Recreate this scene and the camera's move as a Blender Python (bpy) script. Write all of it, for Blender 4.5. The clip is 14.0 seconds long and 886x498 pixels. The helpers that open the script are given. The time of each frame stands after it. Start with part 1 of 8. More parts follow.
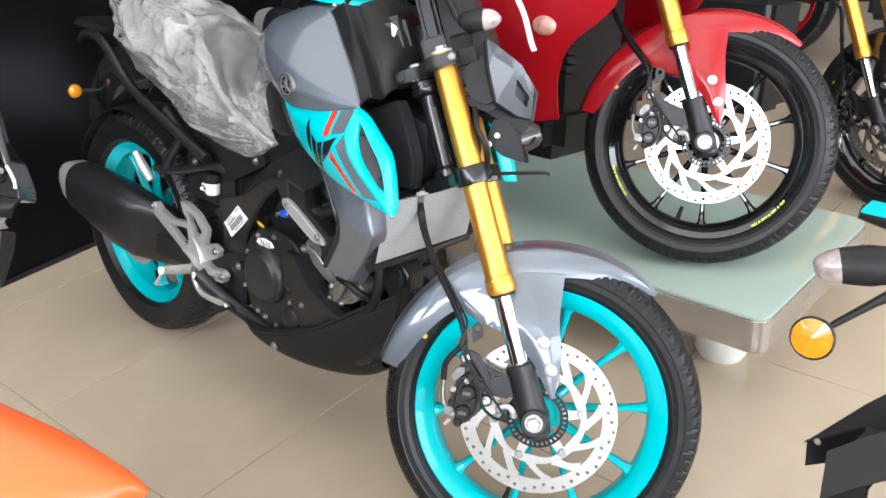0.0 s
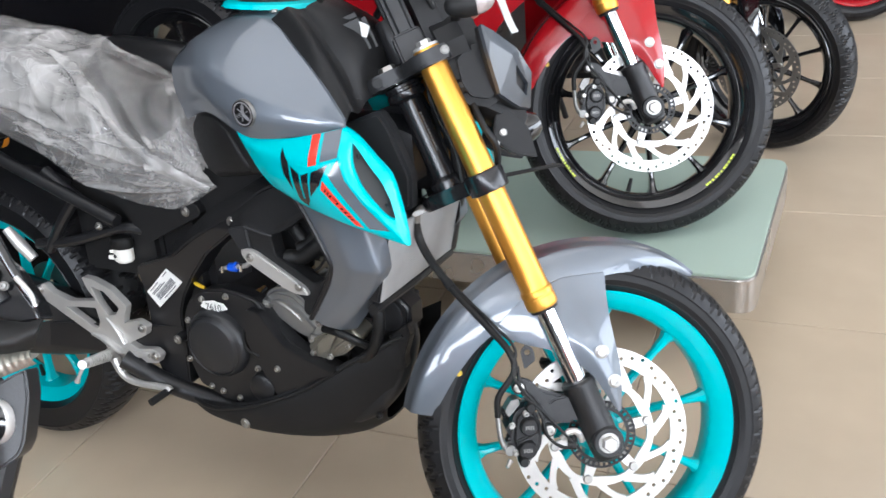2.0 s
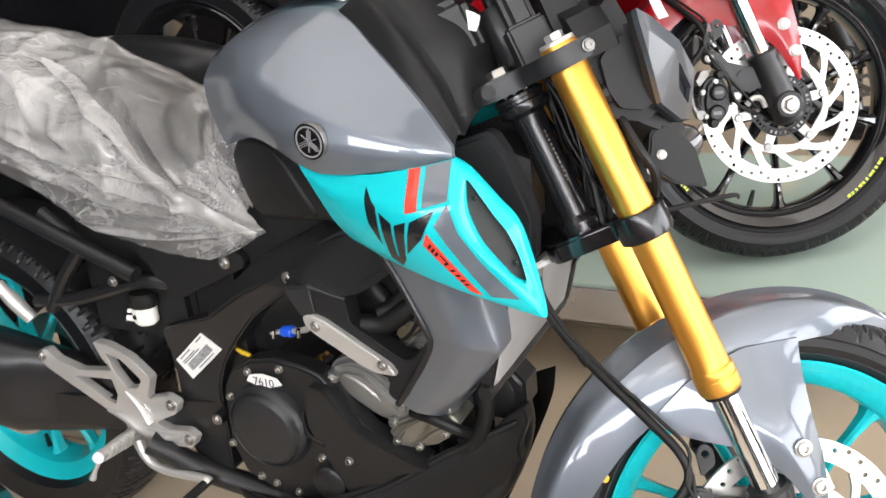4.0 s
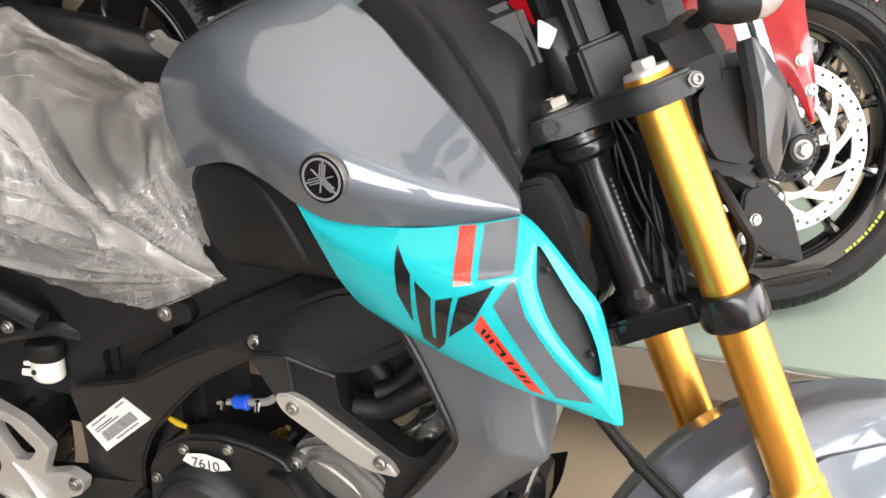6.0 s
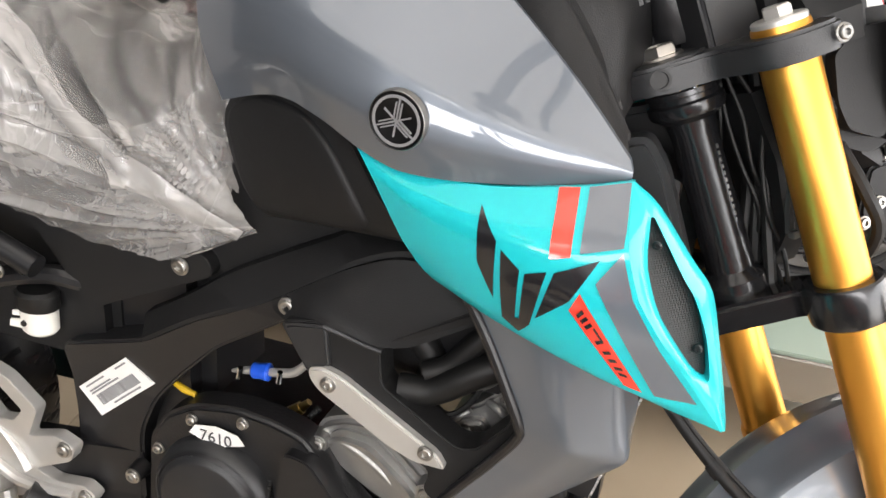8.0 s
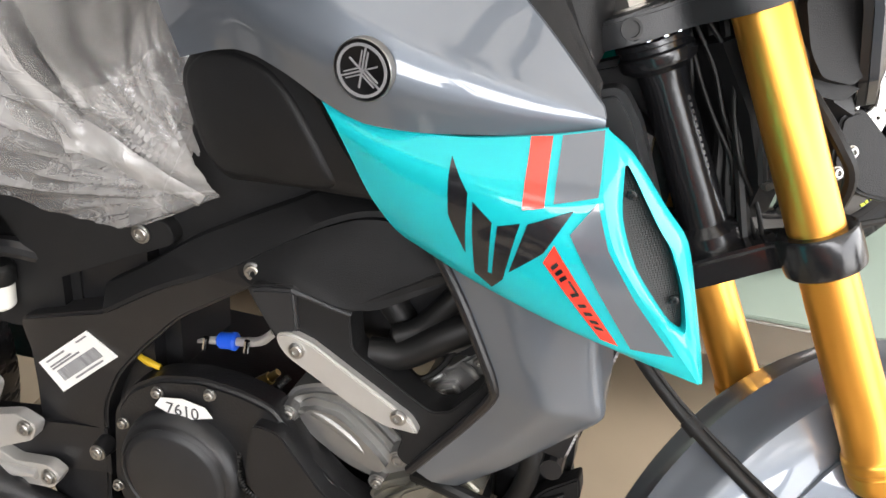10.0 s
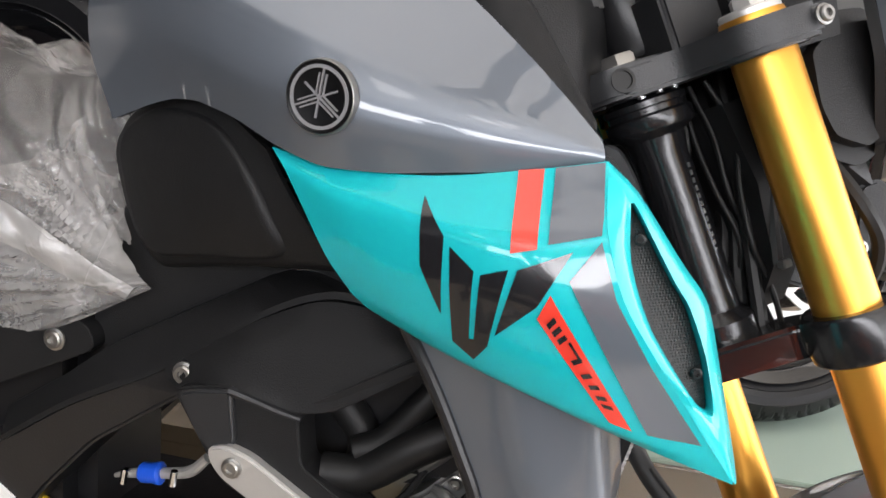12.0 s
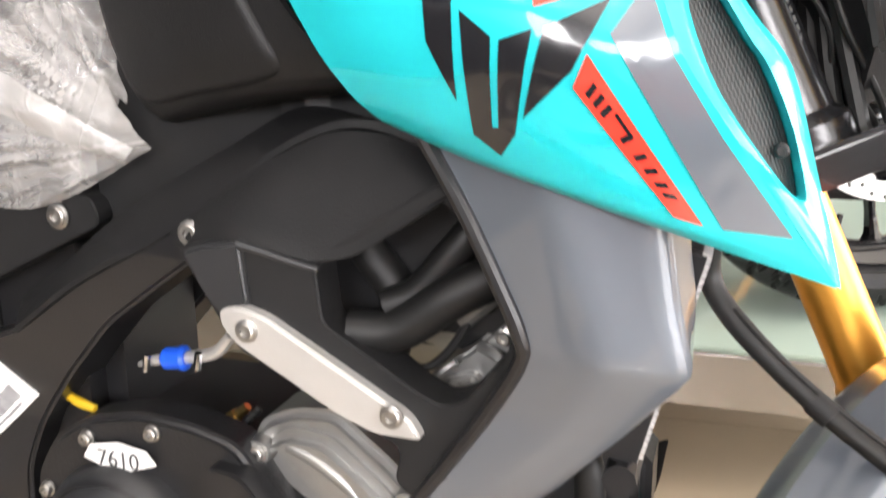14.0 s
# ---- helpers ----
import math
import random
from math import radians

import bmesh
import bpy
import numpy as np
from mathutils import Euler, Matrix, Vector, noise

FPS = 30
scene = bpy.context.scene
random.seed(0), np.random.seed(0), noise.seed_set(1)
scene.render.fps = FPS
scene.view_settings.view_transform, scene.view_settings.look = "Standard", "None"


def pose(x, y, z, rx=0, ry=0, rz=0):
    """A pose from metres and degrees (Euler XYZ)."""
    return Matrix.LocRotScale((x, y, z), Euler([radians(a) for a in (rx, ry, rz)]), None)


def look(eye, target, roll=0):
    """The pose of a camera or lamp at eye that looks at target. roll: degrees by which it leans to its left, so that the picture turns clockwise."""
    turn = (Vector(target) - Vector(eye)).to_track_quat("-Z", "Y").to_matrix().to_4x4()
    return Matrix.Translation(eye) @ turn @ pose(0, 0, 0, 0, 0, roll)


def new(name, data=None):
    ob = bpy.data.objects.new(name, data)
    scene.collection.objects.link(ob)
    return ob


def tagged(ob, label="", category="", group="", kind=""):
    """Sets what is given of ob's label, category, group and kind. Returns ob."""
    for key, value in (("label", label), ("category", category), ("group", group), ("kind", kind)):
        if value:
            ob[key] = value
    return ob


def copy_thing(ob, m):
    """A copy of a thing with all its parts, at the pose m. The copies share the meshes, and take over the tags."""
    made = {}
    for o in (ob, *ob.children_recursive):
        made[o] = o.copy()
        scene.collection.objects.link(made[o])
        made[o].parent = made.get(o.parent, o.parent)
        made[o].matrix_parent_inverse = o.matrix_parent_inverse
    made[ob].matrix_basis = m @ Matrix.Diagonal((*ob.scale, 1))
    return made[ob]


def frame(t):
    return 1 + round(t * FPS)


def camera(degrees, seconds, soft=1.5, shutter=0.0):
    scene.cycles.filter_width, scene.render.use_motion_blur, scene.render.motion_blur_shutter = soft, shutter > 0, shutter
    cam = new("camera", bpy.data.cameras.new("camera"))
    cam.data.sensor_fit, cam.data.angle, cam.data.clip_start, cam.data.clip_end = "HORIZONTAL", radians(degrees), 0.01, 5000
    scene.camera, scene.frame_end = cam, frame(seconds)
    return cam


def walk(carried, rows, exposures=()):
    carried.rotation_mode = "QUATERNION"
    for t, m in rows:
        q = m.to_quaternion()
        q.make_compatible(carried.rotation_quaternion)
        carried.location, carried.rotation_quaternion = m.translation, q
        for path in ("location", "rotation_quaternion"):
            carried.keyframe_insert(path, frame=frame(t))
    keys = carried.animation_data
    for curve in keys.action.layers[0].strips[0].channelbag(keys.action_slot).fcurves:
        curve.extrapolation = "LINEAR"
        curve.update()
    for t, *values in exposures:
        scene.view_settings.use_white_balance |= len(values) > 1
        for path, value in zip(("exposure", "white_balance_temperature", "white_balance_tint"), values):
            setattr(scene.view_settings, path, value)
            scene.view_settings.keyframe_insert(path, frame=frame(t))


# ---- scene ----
cam = camera(53.3, 14.0, shutter=0.3)
# seconds, eye in metres, turns in degrees
# seconds, stops, white balance
EXPOSED = [(0.0, 0.19, 6200, 12), (2.5, -0.05, 6000, 12), (5.0, 0.2, 6900, 14), (8.0, 0.15, 6850, 14), (10.5, 0.17, 6650, 13), (11.5, -0.13, 6600, 14), (12.5, -0.17, 6650, 16), (13.5, -0.2, 6750, 18), (13.7, 0.05, 6750, 17), (14.0, 0.85, 6850, 16)]
WALK = [
    (0.0, 2.1744, -1.0223, 1.3038, 63.54, 3.908, 43.121),
    (0.5, 2.0758, -1.0046, 1.2958, 63.173, 4.365, 40.359),
    (1.0, 1.9821, -1.0243, 1.2872, 62.911, 4.627, 35.461),
    (1.5, 1.8468, -1.07, 1.2817, 63.206, 6.562, 28.937),
    (2.0, 1.739, -1.0727, 1.2752, 61.92, 7.687, 25.913),
    (2.5, 1.6509, -1.0018, 1.2665, 61.715, 6.042, 30.374),
    (2.7, 1.6213, -0.9543, 1.2562, 59.863, 6.099, 34.721),
    (4.8, 1.2993, -0.7809, 1.204, 60.356, 8.636, 19.061),
    (5.0, 1.2669, -0.7645, 1.203, 59.926, 7.35, 18.988),
    (5.5, 1.2124, -0.7049, 1.195, 60.417, 5.535, 18.152),
    (6.0, 1.178, -0.6598, 1.175, 60.159, 2.669, 19.349),
    (6.5, 1.1411, -0.6203, 1.1613, 58.984, 2.013, 20.241),
    (7.0, 1.105, -0.6034, 1.1506, 59.041, 0.852, 20.279),
    (7.5, 1.0804, -0.5977, 1.1346, 58.501, -0.388, 20.154),
    (8.0, 1.0673, -0.5948, 1.1173, 57.859, -1.263, 19.815),
    (10.3, 1.064, -0.59, 1.085, 56.804, -1.345, 16.411),
    (10.5, 1.0737, -0.5755, 1.0787, 57.4, -1.287, 15.521),
    (11.0, 1.0774, -0.561, 1.052, 61.072, -2.217, 15.236),
    (11.5, 1.0653, -0.5627, 1.0102, 68.246, -3.208, 16.419),
    (12.0, 1.0475, -0.5427, 0.9591, 70.372, -2.435, 15.173),
    (12.5, 1.0323, -0.5189, 0.9232, 72.238, -0.607, 14.971),
    (13.0, 1.0226, -0.4985, 0.8929, 73.349, 0.709, 14.83),
    (13.5, 1.0177, -0.4832, 0.8696, 73.25, 1.608, 15.047),
    (14.0, 1.0618, -0.4819, 0.8505, 67.509, 3.15, 18.533),
]
walk(cam, [(t, pose(*row)) for t, *row in WALK], EXPOSED)

# ---- light ----
world = bpy.data.worlds.new("sky")
scene.world = world
world.use_nodes = True
wn = world.node_tree
sky = wn.nodes.new("ShaderNodeTexSky")
sky.sky_type, sky.sun_disc = "NISHITA", False
sky.sun_elevation, sky.sun_rotation = radians(50), radians(120)
wn.nodes["Background"].inputs["Strength"].default_value = 0.15
wn.links.new(sky.outputs[0], wn.nodes["Background"].inputs["Color"])
sun = new("sun", bpy.data.lights.new("sun", "SUN"))
sun.data.energy, sun.data.angle, sun.data.color = 3.0, radians(0.6), (1.0, 0.95, 0.88)
sun.matrix_world = look((6, -8, 16), (0.5, -2.0, 0))

# area lamps added in the unseen south and east openings, standing in for daylight
for at_, to_, wide, high, watts, name in (((2.4, -4.14, 2.35), (2.4, 0, 2.0), 7.8, 0.75, 320, "south_daylight"), ((6.42, 0.5, 1.5), (0, 0.5, 1.5), 9.0, 2.4, 500, "east_daylight")):
    day = new(name, bpy.data.lights.new(name, "AREA"))
    day.data.shape, day.data.size, day.data.size_y = "RECTANGLE", wide, high
    day.data.energy, day.data.color = watts, (0.95, 0.98, 1.0)
    day.matrix_world = look(at_, to_)


# ---- materials ----
def material(name, color, rough=0.5, metal=0.0, vary=0.12, scale=30.0, bump=0.0, bump_scale=200.0, coat=0.0, alpha=1.0, spec=0.5, rvary=0.1, transmission=0.0, emit=0.0, coat_rough=0.04):
    m = bpy.data.materials.new(name)
    m.use_nodes = True
    n, l = m.node_tree.nodes, m.node_tree.links
    b = n["Principled BSDF"]
    b.inputs["Base Color"].default_value = (*color, 1)
    b.inputs["Roughness"].default_value = rough
    b.inputs["Metallic"].default_value = metal
    b.inputs["Coat Weight"].default_value = coat
    b.inputs["Coat Roughness"].default_value = coat_rough
    b.inputs["Alpha"].default_value = alpha
    b.inputs["Specular IOR Level"].default_value = spec
    b.inputs["Transmission Weight"].default_value = transmission
    if emit:
        b.inputs["Emission Color"].default_value = (*color, 1)
        b.inputs["Emission Strength"].default_value = emit
    tc = n.new("ShaderNodeTexCoord")
    if vary or rvary:
        a = n.new("ShaderNodeTexNoise")
        a.inputs["Scale"].default_value, a.inputs["Detail"].default_value = scale, 6
        l.new(tc.outputs["Object"], a.inputs["Vector"])
        mix = n.new("ShaderNodeMix")
        mix.data_type = "RGBA"
        mix.inputs["A"].default_value = (*[c * (1 - vary) for c in color], 1)
        mix.inputs["B"].default_value = (*[min(1, c * (1 + vary)) for c in color], 1)
        l.new(a.outputs["Fac"], mix.inputs["Factor"])
        l.new(mix.outputs["Result"], b.inputs["Base Color"])
        mr = n.new("ShaderNodeMapRange")
        mr.inputs["To Min"].default_value, mr.inputs["To Max"].default_value = max(0.01, rough * (1 - rvary)), min(1, rough * (1 + rvary))
        a2 = n.new("ShaderNodeTexNoise")
        a2.inputs["Scale"].default_value, a2.inputs["Detail"].default_value = scale * 0.35, 4
        l.new(tc.outputs["Object"], a2.inputs["Vector"])
        l.new(a2.outputs["Fac"], mr.inputs["Value"])
        l.new(mr.outputs["Result"], b.inputs["Roughness"])
    if bump:
        c = n.new("ShaderNodeTexNoise")
        c.inputs["Scale"].default_value, c.inputs["Detail"].default_value = bump_scale, 3
        l.new(tc.outputs["Object"], c.inputs["Vector"])
        bp = n.new("ShaderNodeBump")
        bp.inputs["Strength"].default_value, bp.inputs["Distance"].default_value = bump, 0.001
        l.new(c.outputs["Fac"], bp.inputs["Height"])
        l.new(bp.outputs["Normal"], b.inputs["Normal"])
    return m


CYAN = material("cyan_paint", (0.0, 0.46, 0.50), 0.4, spec=0.12, coat=0.55, coat_rough=0.03, vary=0.03, rvary=0.15)
GREY = material("grey_gloss_paint", (0.135, 0.155, 0.182), 0.42, metal=0.5, coat=1.0, coat_rough=0.025, vary=0.04, scale=12, rvary=0.2)
GREY_SATIN = material("grey_cowl_paint", (0.036, 0.043, 0.053), 0.35, coat=0.4, vary=0.04)
PLASTIC = material("black_grained_plastic", (0.0105, 0.0105, 0.011), 0.5, vary=0.25, scale=40, bump=0.35, bump_scale=900, spec=0.27)
PLASTIC_GREY = material("dark_grey_plastic", (0.016, 0.0165, 0.018), 0.42, vary=0.2, scale=40, bump=0.3, bump_scale=900)
BLACK_GLOSS = material("black_gloss_paint", (0.008, 0.008, 0.009), 0.12, coat=0.8, vary=0.1)
BLACK_SATIN = material("black_satin_paint", (0.012, 0.012, 0.013), 0.33, vary=0.2, bump=0.15, bump_scale=500, spec=0.4)
BLACK_HEAD = material("black_enamel", (0.010, 0.010, 0.011), 0.2, vary=0.2, bump=0.1, bump_scale=300)
BLACK_METAL = material("black_cast_metal", (0.012, 0.012, 0.013), 0.4, metal=0.1, vary=0.3, bump=0.4, bump_scale=350)
RUBBER = material("tyre_rubber", (0.009, 0.009, 0.010), 0.38, spec=0.32, vary=0.3, scale=25, bump=0.25, bump_scale=300)
HOSE = material("hose_rubber", (0.007, 0.007, 0.007), 0.5, spec=0.35, vary=0.2, bump=0.2)
GOLD = material("gold_anodised_metal", (0.86, 0.42, 0.075), 0.37, metal=0.95, vary=0.05, rvary=0.25)
CHROME = material("polished_chrome", (0.82, 0.83, 0.85), 0.08, metal=1.0, vary=0.03)
STEEL = material("brake_steel", (0.64, 0.625, 0.60), 0.34, metal=0.8, vary=0.08, scale=60, bump=0.1, bump_scale=600)
ALU = material("cast_aluminium", (0.56, 0.55, 0.53), 0.36, metal=0.6, vary=0.1, bump=0.25, bump_scale=260)
ALU_DULL = material("engine_aluminium", (0.24, 0.235, 0.225), 0.42, metal=0.8, vary=0.25, bump=0.4, bump_scale=160)
ZINC = material("zinc_bolt_metal", (0.42, 0.41, 0.39), 0.38, metal=1.0, vary=0.1)
RED = material("red_gloss_paint", (0.328, 0.0042, 0.0090), 0.24, spec=0.4, coat=0.4, coat_rough=0.1, vary=0.04)
DECAL_RED = material("red_decal", (0.75, 0.05, 0.03), 0.22, coat=0.5, vary=0.03)
DECAL_BLACK = material("black_decal", (0.012, 0.012, 0.014), 0.2, coat=0.5, vary=0.05)
DECAL_GREY = material("grey_decal", (0.10, 0.115, 0.135), 0.2, coat=0.6, vary=0.04)
ENAMEL = material("deep_black_enamel", (0.004, 0.004, 0.0045), 0.35, spec=0.25, vary=0.1)
PAPER = material("white_label_paper", (0.8, 0.8, 0.78), 0.5, vary=0.03)
INK = material("printed_ink", (0.05, 0.05, 0.05), 0.6, vary=0.1)
INK_PALE = material("pale_printed_ink", (0.20, 0.20, 0.21), 0.6, vary=0.2)
ALLOY = material("cast_engine_alloy", (0.36, 0.36, 0.35), 0.40, metal=0.85, vary=0.2, bump=0.5, bump_scale=90)
WHITE_PLASTIC = material("white_reservoir_plastic", (0.72, 0.71, 0.66), 0.4, vary=0.05)
ALU_CAST = material("dull_sand_cast_alloy", (0.30, 0.29, 0.25), 0.4, metal=0.8, vary=0.25, bump=0.6, bump_scale=120)
BRASS = material("brass_sensor_metal", (0.55, 0.42, 0.18), 0.3, metal=1.0, vary=0.15, bump=0.2)
BLUE = material("blue_plastic", (0.01, 0.09, 0.62), 0.3, vary=0.05)
YELLOW = material("yellow_plastic", (0.62, 0.40, 0.02), 0.4, vary=0.05)
RIM_YELLOW = material("yellow_green_print", (0.62, 0.72, 0.05), 0.4, vary=0.05)
REFLECTOR = material("amber_reflector", (0.82, 0.22, 0.004), 0.25, coat=0.3, vary=0.4, scale=120, bump=0.6, bump_scale=160)
AMBER = material("amber_lens", (0.72, 0.24, 0.008), 0.12, coat=1.0, vary=0.15, scale=90, bump=0.6, bump_scale=120)
CLEAR = material("clear_lens", (0.30, 0.25, 0.24), 0.08, coat=1.0, vary=0.7, scale=70, bump=1.0, bump_scale=150)
LENS_RED = material("clear_red_lens", (0.55, 0.27, 0.22), 0.1, coat=1.0, vary=0.8, scale=55, bump=1.0, bump_scale=110)
ORANGE = material("orange_gloss_paint", (0.78, 0.11, 0.018), 0.42, coat=0.25, coat_rough=0.2, vary=0.04)
RADIATOR = material("radiator_aluminium", (0.55, 0.55, 0.55), 0.45, metal=0.6, vary=0.15)
BRUSHED = material("brushed_stainless", (0.55, 0.53, 0.51), 0.27, metal=0.9, vary=0.06, scale=8)
GLASS_TOP = material("frosted_green_glass", (0.40, 0.50, 0.43), 0.09, coat=0.5, vary=0.03, scale=4)
PLASTER = material("white_plaster", (0.78, 0.77, 0.74), 0.8, vary=0.04, scale=3)
WALL_GREY = material("dark_grey_wall_paint", (0.10, 0.10, 0.10), 0.7, vary=0.08, scale=3)
WALL_BLACK = material("black_glossy_panel", (0.004, 0.004, 0.005), 0.2, vary=0.2, scale=2, spec=0.12)
TILE = material("beige_polished_tile", (0.47, 0.385, 0.285), 0.2, vary=0.1, scale=5, rvary=0.3)
GROUT = material("tile_grout", (0.35, 0.29, 0.225), 0.6, vary=0.2)
GLOW_SHEET = material("added_glow_sheet", (1.0, 0.99, 0.96), 0.5, vary=0, rvary=0, emit=1.25)
LAMP = material("ceiling_lamp_panel", (1.0, 0.99, 0.97), 0.5, vary=0, rvary=0, emit=3.2)


def wrap_material(name, base, top):
    """Thin milky plastic film, half see-through, crumpled into small facets."""
    m = bpy.data.materials.new(name)
    m.use_nodes = True
    n, l = m.node_tree.nodes, m.node_tree.links
    b = n["Principled BSDF"]
    b.inputs["Base Color"].default_value = (0.42, 0.41, 0.40, 1)
    b.inputs["Roughness"].default_value = 0.16
    b.inputs["Coat Weight"].default_value = 0.6
    tc = n.new("ShaderNodeTexCoord")

    def streaks(scale, turn, lo, hi, top):
        """Long narrow folds in one direction."""
        mp = n.new("ShaderNodeMapping")
        mp.inputs["Scale"].default_value, mp.inputs["Rotation"].default_value = scale, turn
        l.new(tc.outputs["Object"], mp.inputs["Vector"])
        a = n.new("ShaderNodeTexNoise")
        a.inputs["Scale"].default_value, a.inputs["Detail"].default_value, a.inputs["Distortion"].default_value = 1.0, 4.5, 0.9
        a.inputs["Roughness"].default_value = 0.5
        l.new(mp.outputs["Vector"], a.inputs["Vector"])
        r = n.new("ShaderNodeMapRange")
        r.interpolation_type = "SMOOTHSTEP"
        r.inputs["From Min"].default_value, r.inputs["From Max"].default_value = lo, hi
        r.inputs["To Min"].default_value, r.inputs["To Max"].default_value = 0.0, top
        l.new(a.outputs["Fac"], r.inputs["Value"])
        return a.outputs["Fac"], r.outputs["Result"]

    def creases(scale, turn, width, top):
        """Thin crisp lines along the level lines of a stretched noise."""
        h, _ = streaks(scale, turn, 0.4, 0.6, 0.0)
        k = n.new("ShaderNodeMath")
        k.operation = "SUBTRACT"
        l.new(h, k.inputs[0])
        k.inputs[1].default_value = 0.5
        k2 = n.new("ShaderNodeMath")
        k2.operation = "ABSOLUTE"
        l.new(k.outputs[0], k2.inputs[0])
        r = n.new("ShaderNodeMapRange")
        r.interpolation_type = "SMOOTHSTEP"
        r.inputs["From Min"].default_value, r.inputs["From Max"].default_value = 0.0, width
        r.inputs["To Min"].default_value, r.inputs["To Max"].default_value = top, 0.0
        l.new(k2.outputs[0], r.inputs["Value"])
        return r.outputs["Result"]

    def total(op, a, b_):
        k = n.new("ShaderNodeMath")
        k.operation = op
        for sock, v in zip(k.inputs, (a, b_)):
            if isinstance(v, float):
                sock.default_value = v
            else:
                l.new(v, sock)
        return k.outputs[0]
    h1, a1 = streaks((2.0, 11, 10), (0.1, 0.55, 0.15), 0.46, 0.64, 0.26)
    h2, a2 = streaks((9, 6, 2.6), (0.3, 0.35, 0.5), 0.50, 0.66, 0.18)
    h3, a3 = streaks((3, 4, 4), (0.0, 0.0, 0.0), 0.30, 0.72, 0.22)
    c1 = creases((4.0, 13, 12), (0.1, 0.6, 0.2), 0.022, 0.20)
    c2 = creases((13, 10, 5.0), (0.4, 0.2, 0.7), 0.018, 0.10)
    c3 = creases((6, 22, 20), (0.0, 0.75, 0.3), 0.020, 0.05)
    lines = total("ADD", total("ADD", c1, c2), c3)
    bp = n.new("ShaderNodeBump")
    bp.inputs["Strength"].default_value, bp.inputs["Distance"].default_value = 1.0, 0.011
    l.new(total("ADD", total("ADD", h1, h2), total("MULTIPLY", lines, 0.45)), bp.inputs["Height"])
    l.new(bp.outputs["Normal"], b.inputs["Normal"])
    # denser streaks and creases also paint in the glints along the folds
    l.new(total("MINIMUM", total("ADD", total("ADD", a1, a2), total("ADD", total("ADD", a3, lines), base)), top), b.inputs["Alpha"])
    return m


WRAP = wrap_material("crumpled_clear_film", 0.24, 0.85)
WRAP_FOLD = wrap_material("doubled_clear_film", 0.34, 0.78)


# ---- mesh helpers ----
V = Vector


def part(name, bm, mat, parent=None, label="", m=None, smooth=35, category="", kind="", group=""):
    """Links a bmesh as one mesh object, as a child of parent where one is given."""
    if m is not None:
        bm.transform(m)
    bmesh.ops.recalc_face_normals(bm, faces=bm.faces)
    me = bpy.data.meshes.new(name)
    bm.to_mesh(me)
    bm.free()
    me.materials.append(mat)
    if smooth:
        for p in me.polygons:
            p.use_smooth = True
        me.set_sharp_from_angle(angle=radians(smooth))
    ob = new(name, me)
    if parent is not None:
        ob.parent = parent
    return tagged(ob, label, category, group, kind)


def thing(name, label, category, m=None, group=""):
    ob = new(name)
    ob.empty_display_size = 0.1
    if m is not None:
        ob.matrix_world = m
    return tagged(ob, label, category, group)


def spline(pts, n):
    """n points along a smooth curve through pts."""
    P = [V(p) for p in pts]
    if len(P) == 2:
        return [P[0].lerp(P[1], i / (n - 1)) for i in range(n)]
    out = []
    for i in range(n):
        u = i / (n - 1) * (len(P) - 1)
        k = min(int(u), len(P) - 2)
        f = u - k
        a, b, c, d = P[max(k - 1, 0)], P[k], P[k + 1], P[min(k + 2, len(P) - 1)]
        if k == 0:
            a = b * 2 - c
        if k == len(P) - 2:
            d = c * 2 - b
        out.append(0.5 * ((2 * b) + (c - a) * f + (2 * a - 5 * b + 4 * c - d) * f * f + (3 * b - a - 3 * c + d) * f ** 3))
    return out


def grid_faces(bm, rows, closed=False):
    vs = [[bm.verts.new(p) for p in r] for r in rows]
    for a, b in zip(vs, vs[1:]):
        n = len(a)
        for i in range(n if closed else n - 1):
            j = (i + 1) % n
            try:
                bm.faces.new((a[i], a[j], b[j], b[i]))
            except ValueError:
                pass
    return vs


def thicken(bm, t, way=None):
    """Gives a sheet its thickness, along its normals or along way."""
    bmesh.ops.recalc_face_normals(bm, faces=bm.faces)
    bm.normal_update()
    normals = {v: v.normal.copy() for v in bm.verts}
    old = list(bm.verts)
    faces = list(bm.faces)
    edges = [e for e in bm.edges if len(e.link_faces) == 1]
    twin = {v: bm.verts.new(v.co + (V(way) * t if way else normals[v] * -t)) for v in old}
    for f in faces:
        bm.faces.new([twin[v] for v in reversed(f.verts)])
    for e in edges:
        a, b = e.verts
        bm.faces.new((a, b, twin[b], twin[a]))
    return bm


def surface_rows(rows, nu=32, nv=20):
    """A dense net of points through a coarse one: rows of points, each from rear to front."""
    dense = [spline(r, nu) for r in rows]
    cols = [spline([r[i] for r in dense], nv) for i in range(nu)]
    return [[cols[i][j] for i in range(nu)] for j in range(nv)]


def shell(rows, t=0.004, nu=32, nv=20, way=(0, 1, 0)):
    bm = bmesh.new()
    grid_faces(bm, surface_rows(rows, nu, nv))
    bmesh.ops.remove_doubles(bm, verts=bm.verts, dist=1e-5)
    return thicken(bm, t, way)


def bent(pts, n, soft, round_):
    """Points along straight stretches between pts with softened corners, drawn by round_ towards a smooth curve."""
    P = [V(p) for p in pts]
    k = len(P) - 1
    S = spline(P, k * n + 1)

    def line(u):
        i = min(int(u), k - 1)
        return P[i].lerp(P[i + 1], u - i)
    out = []
    for i in range(k * n + 1):
        u = i / n
        d = min(soft, u, k - u)
        out.append((line(u - d) * 0.25 + line(u) * 0.5 + line(u + d) * 0.25).lerp(S[i], round_))
    return out


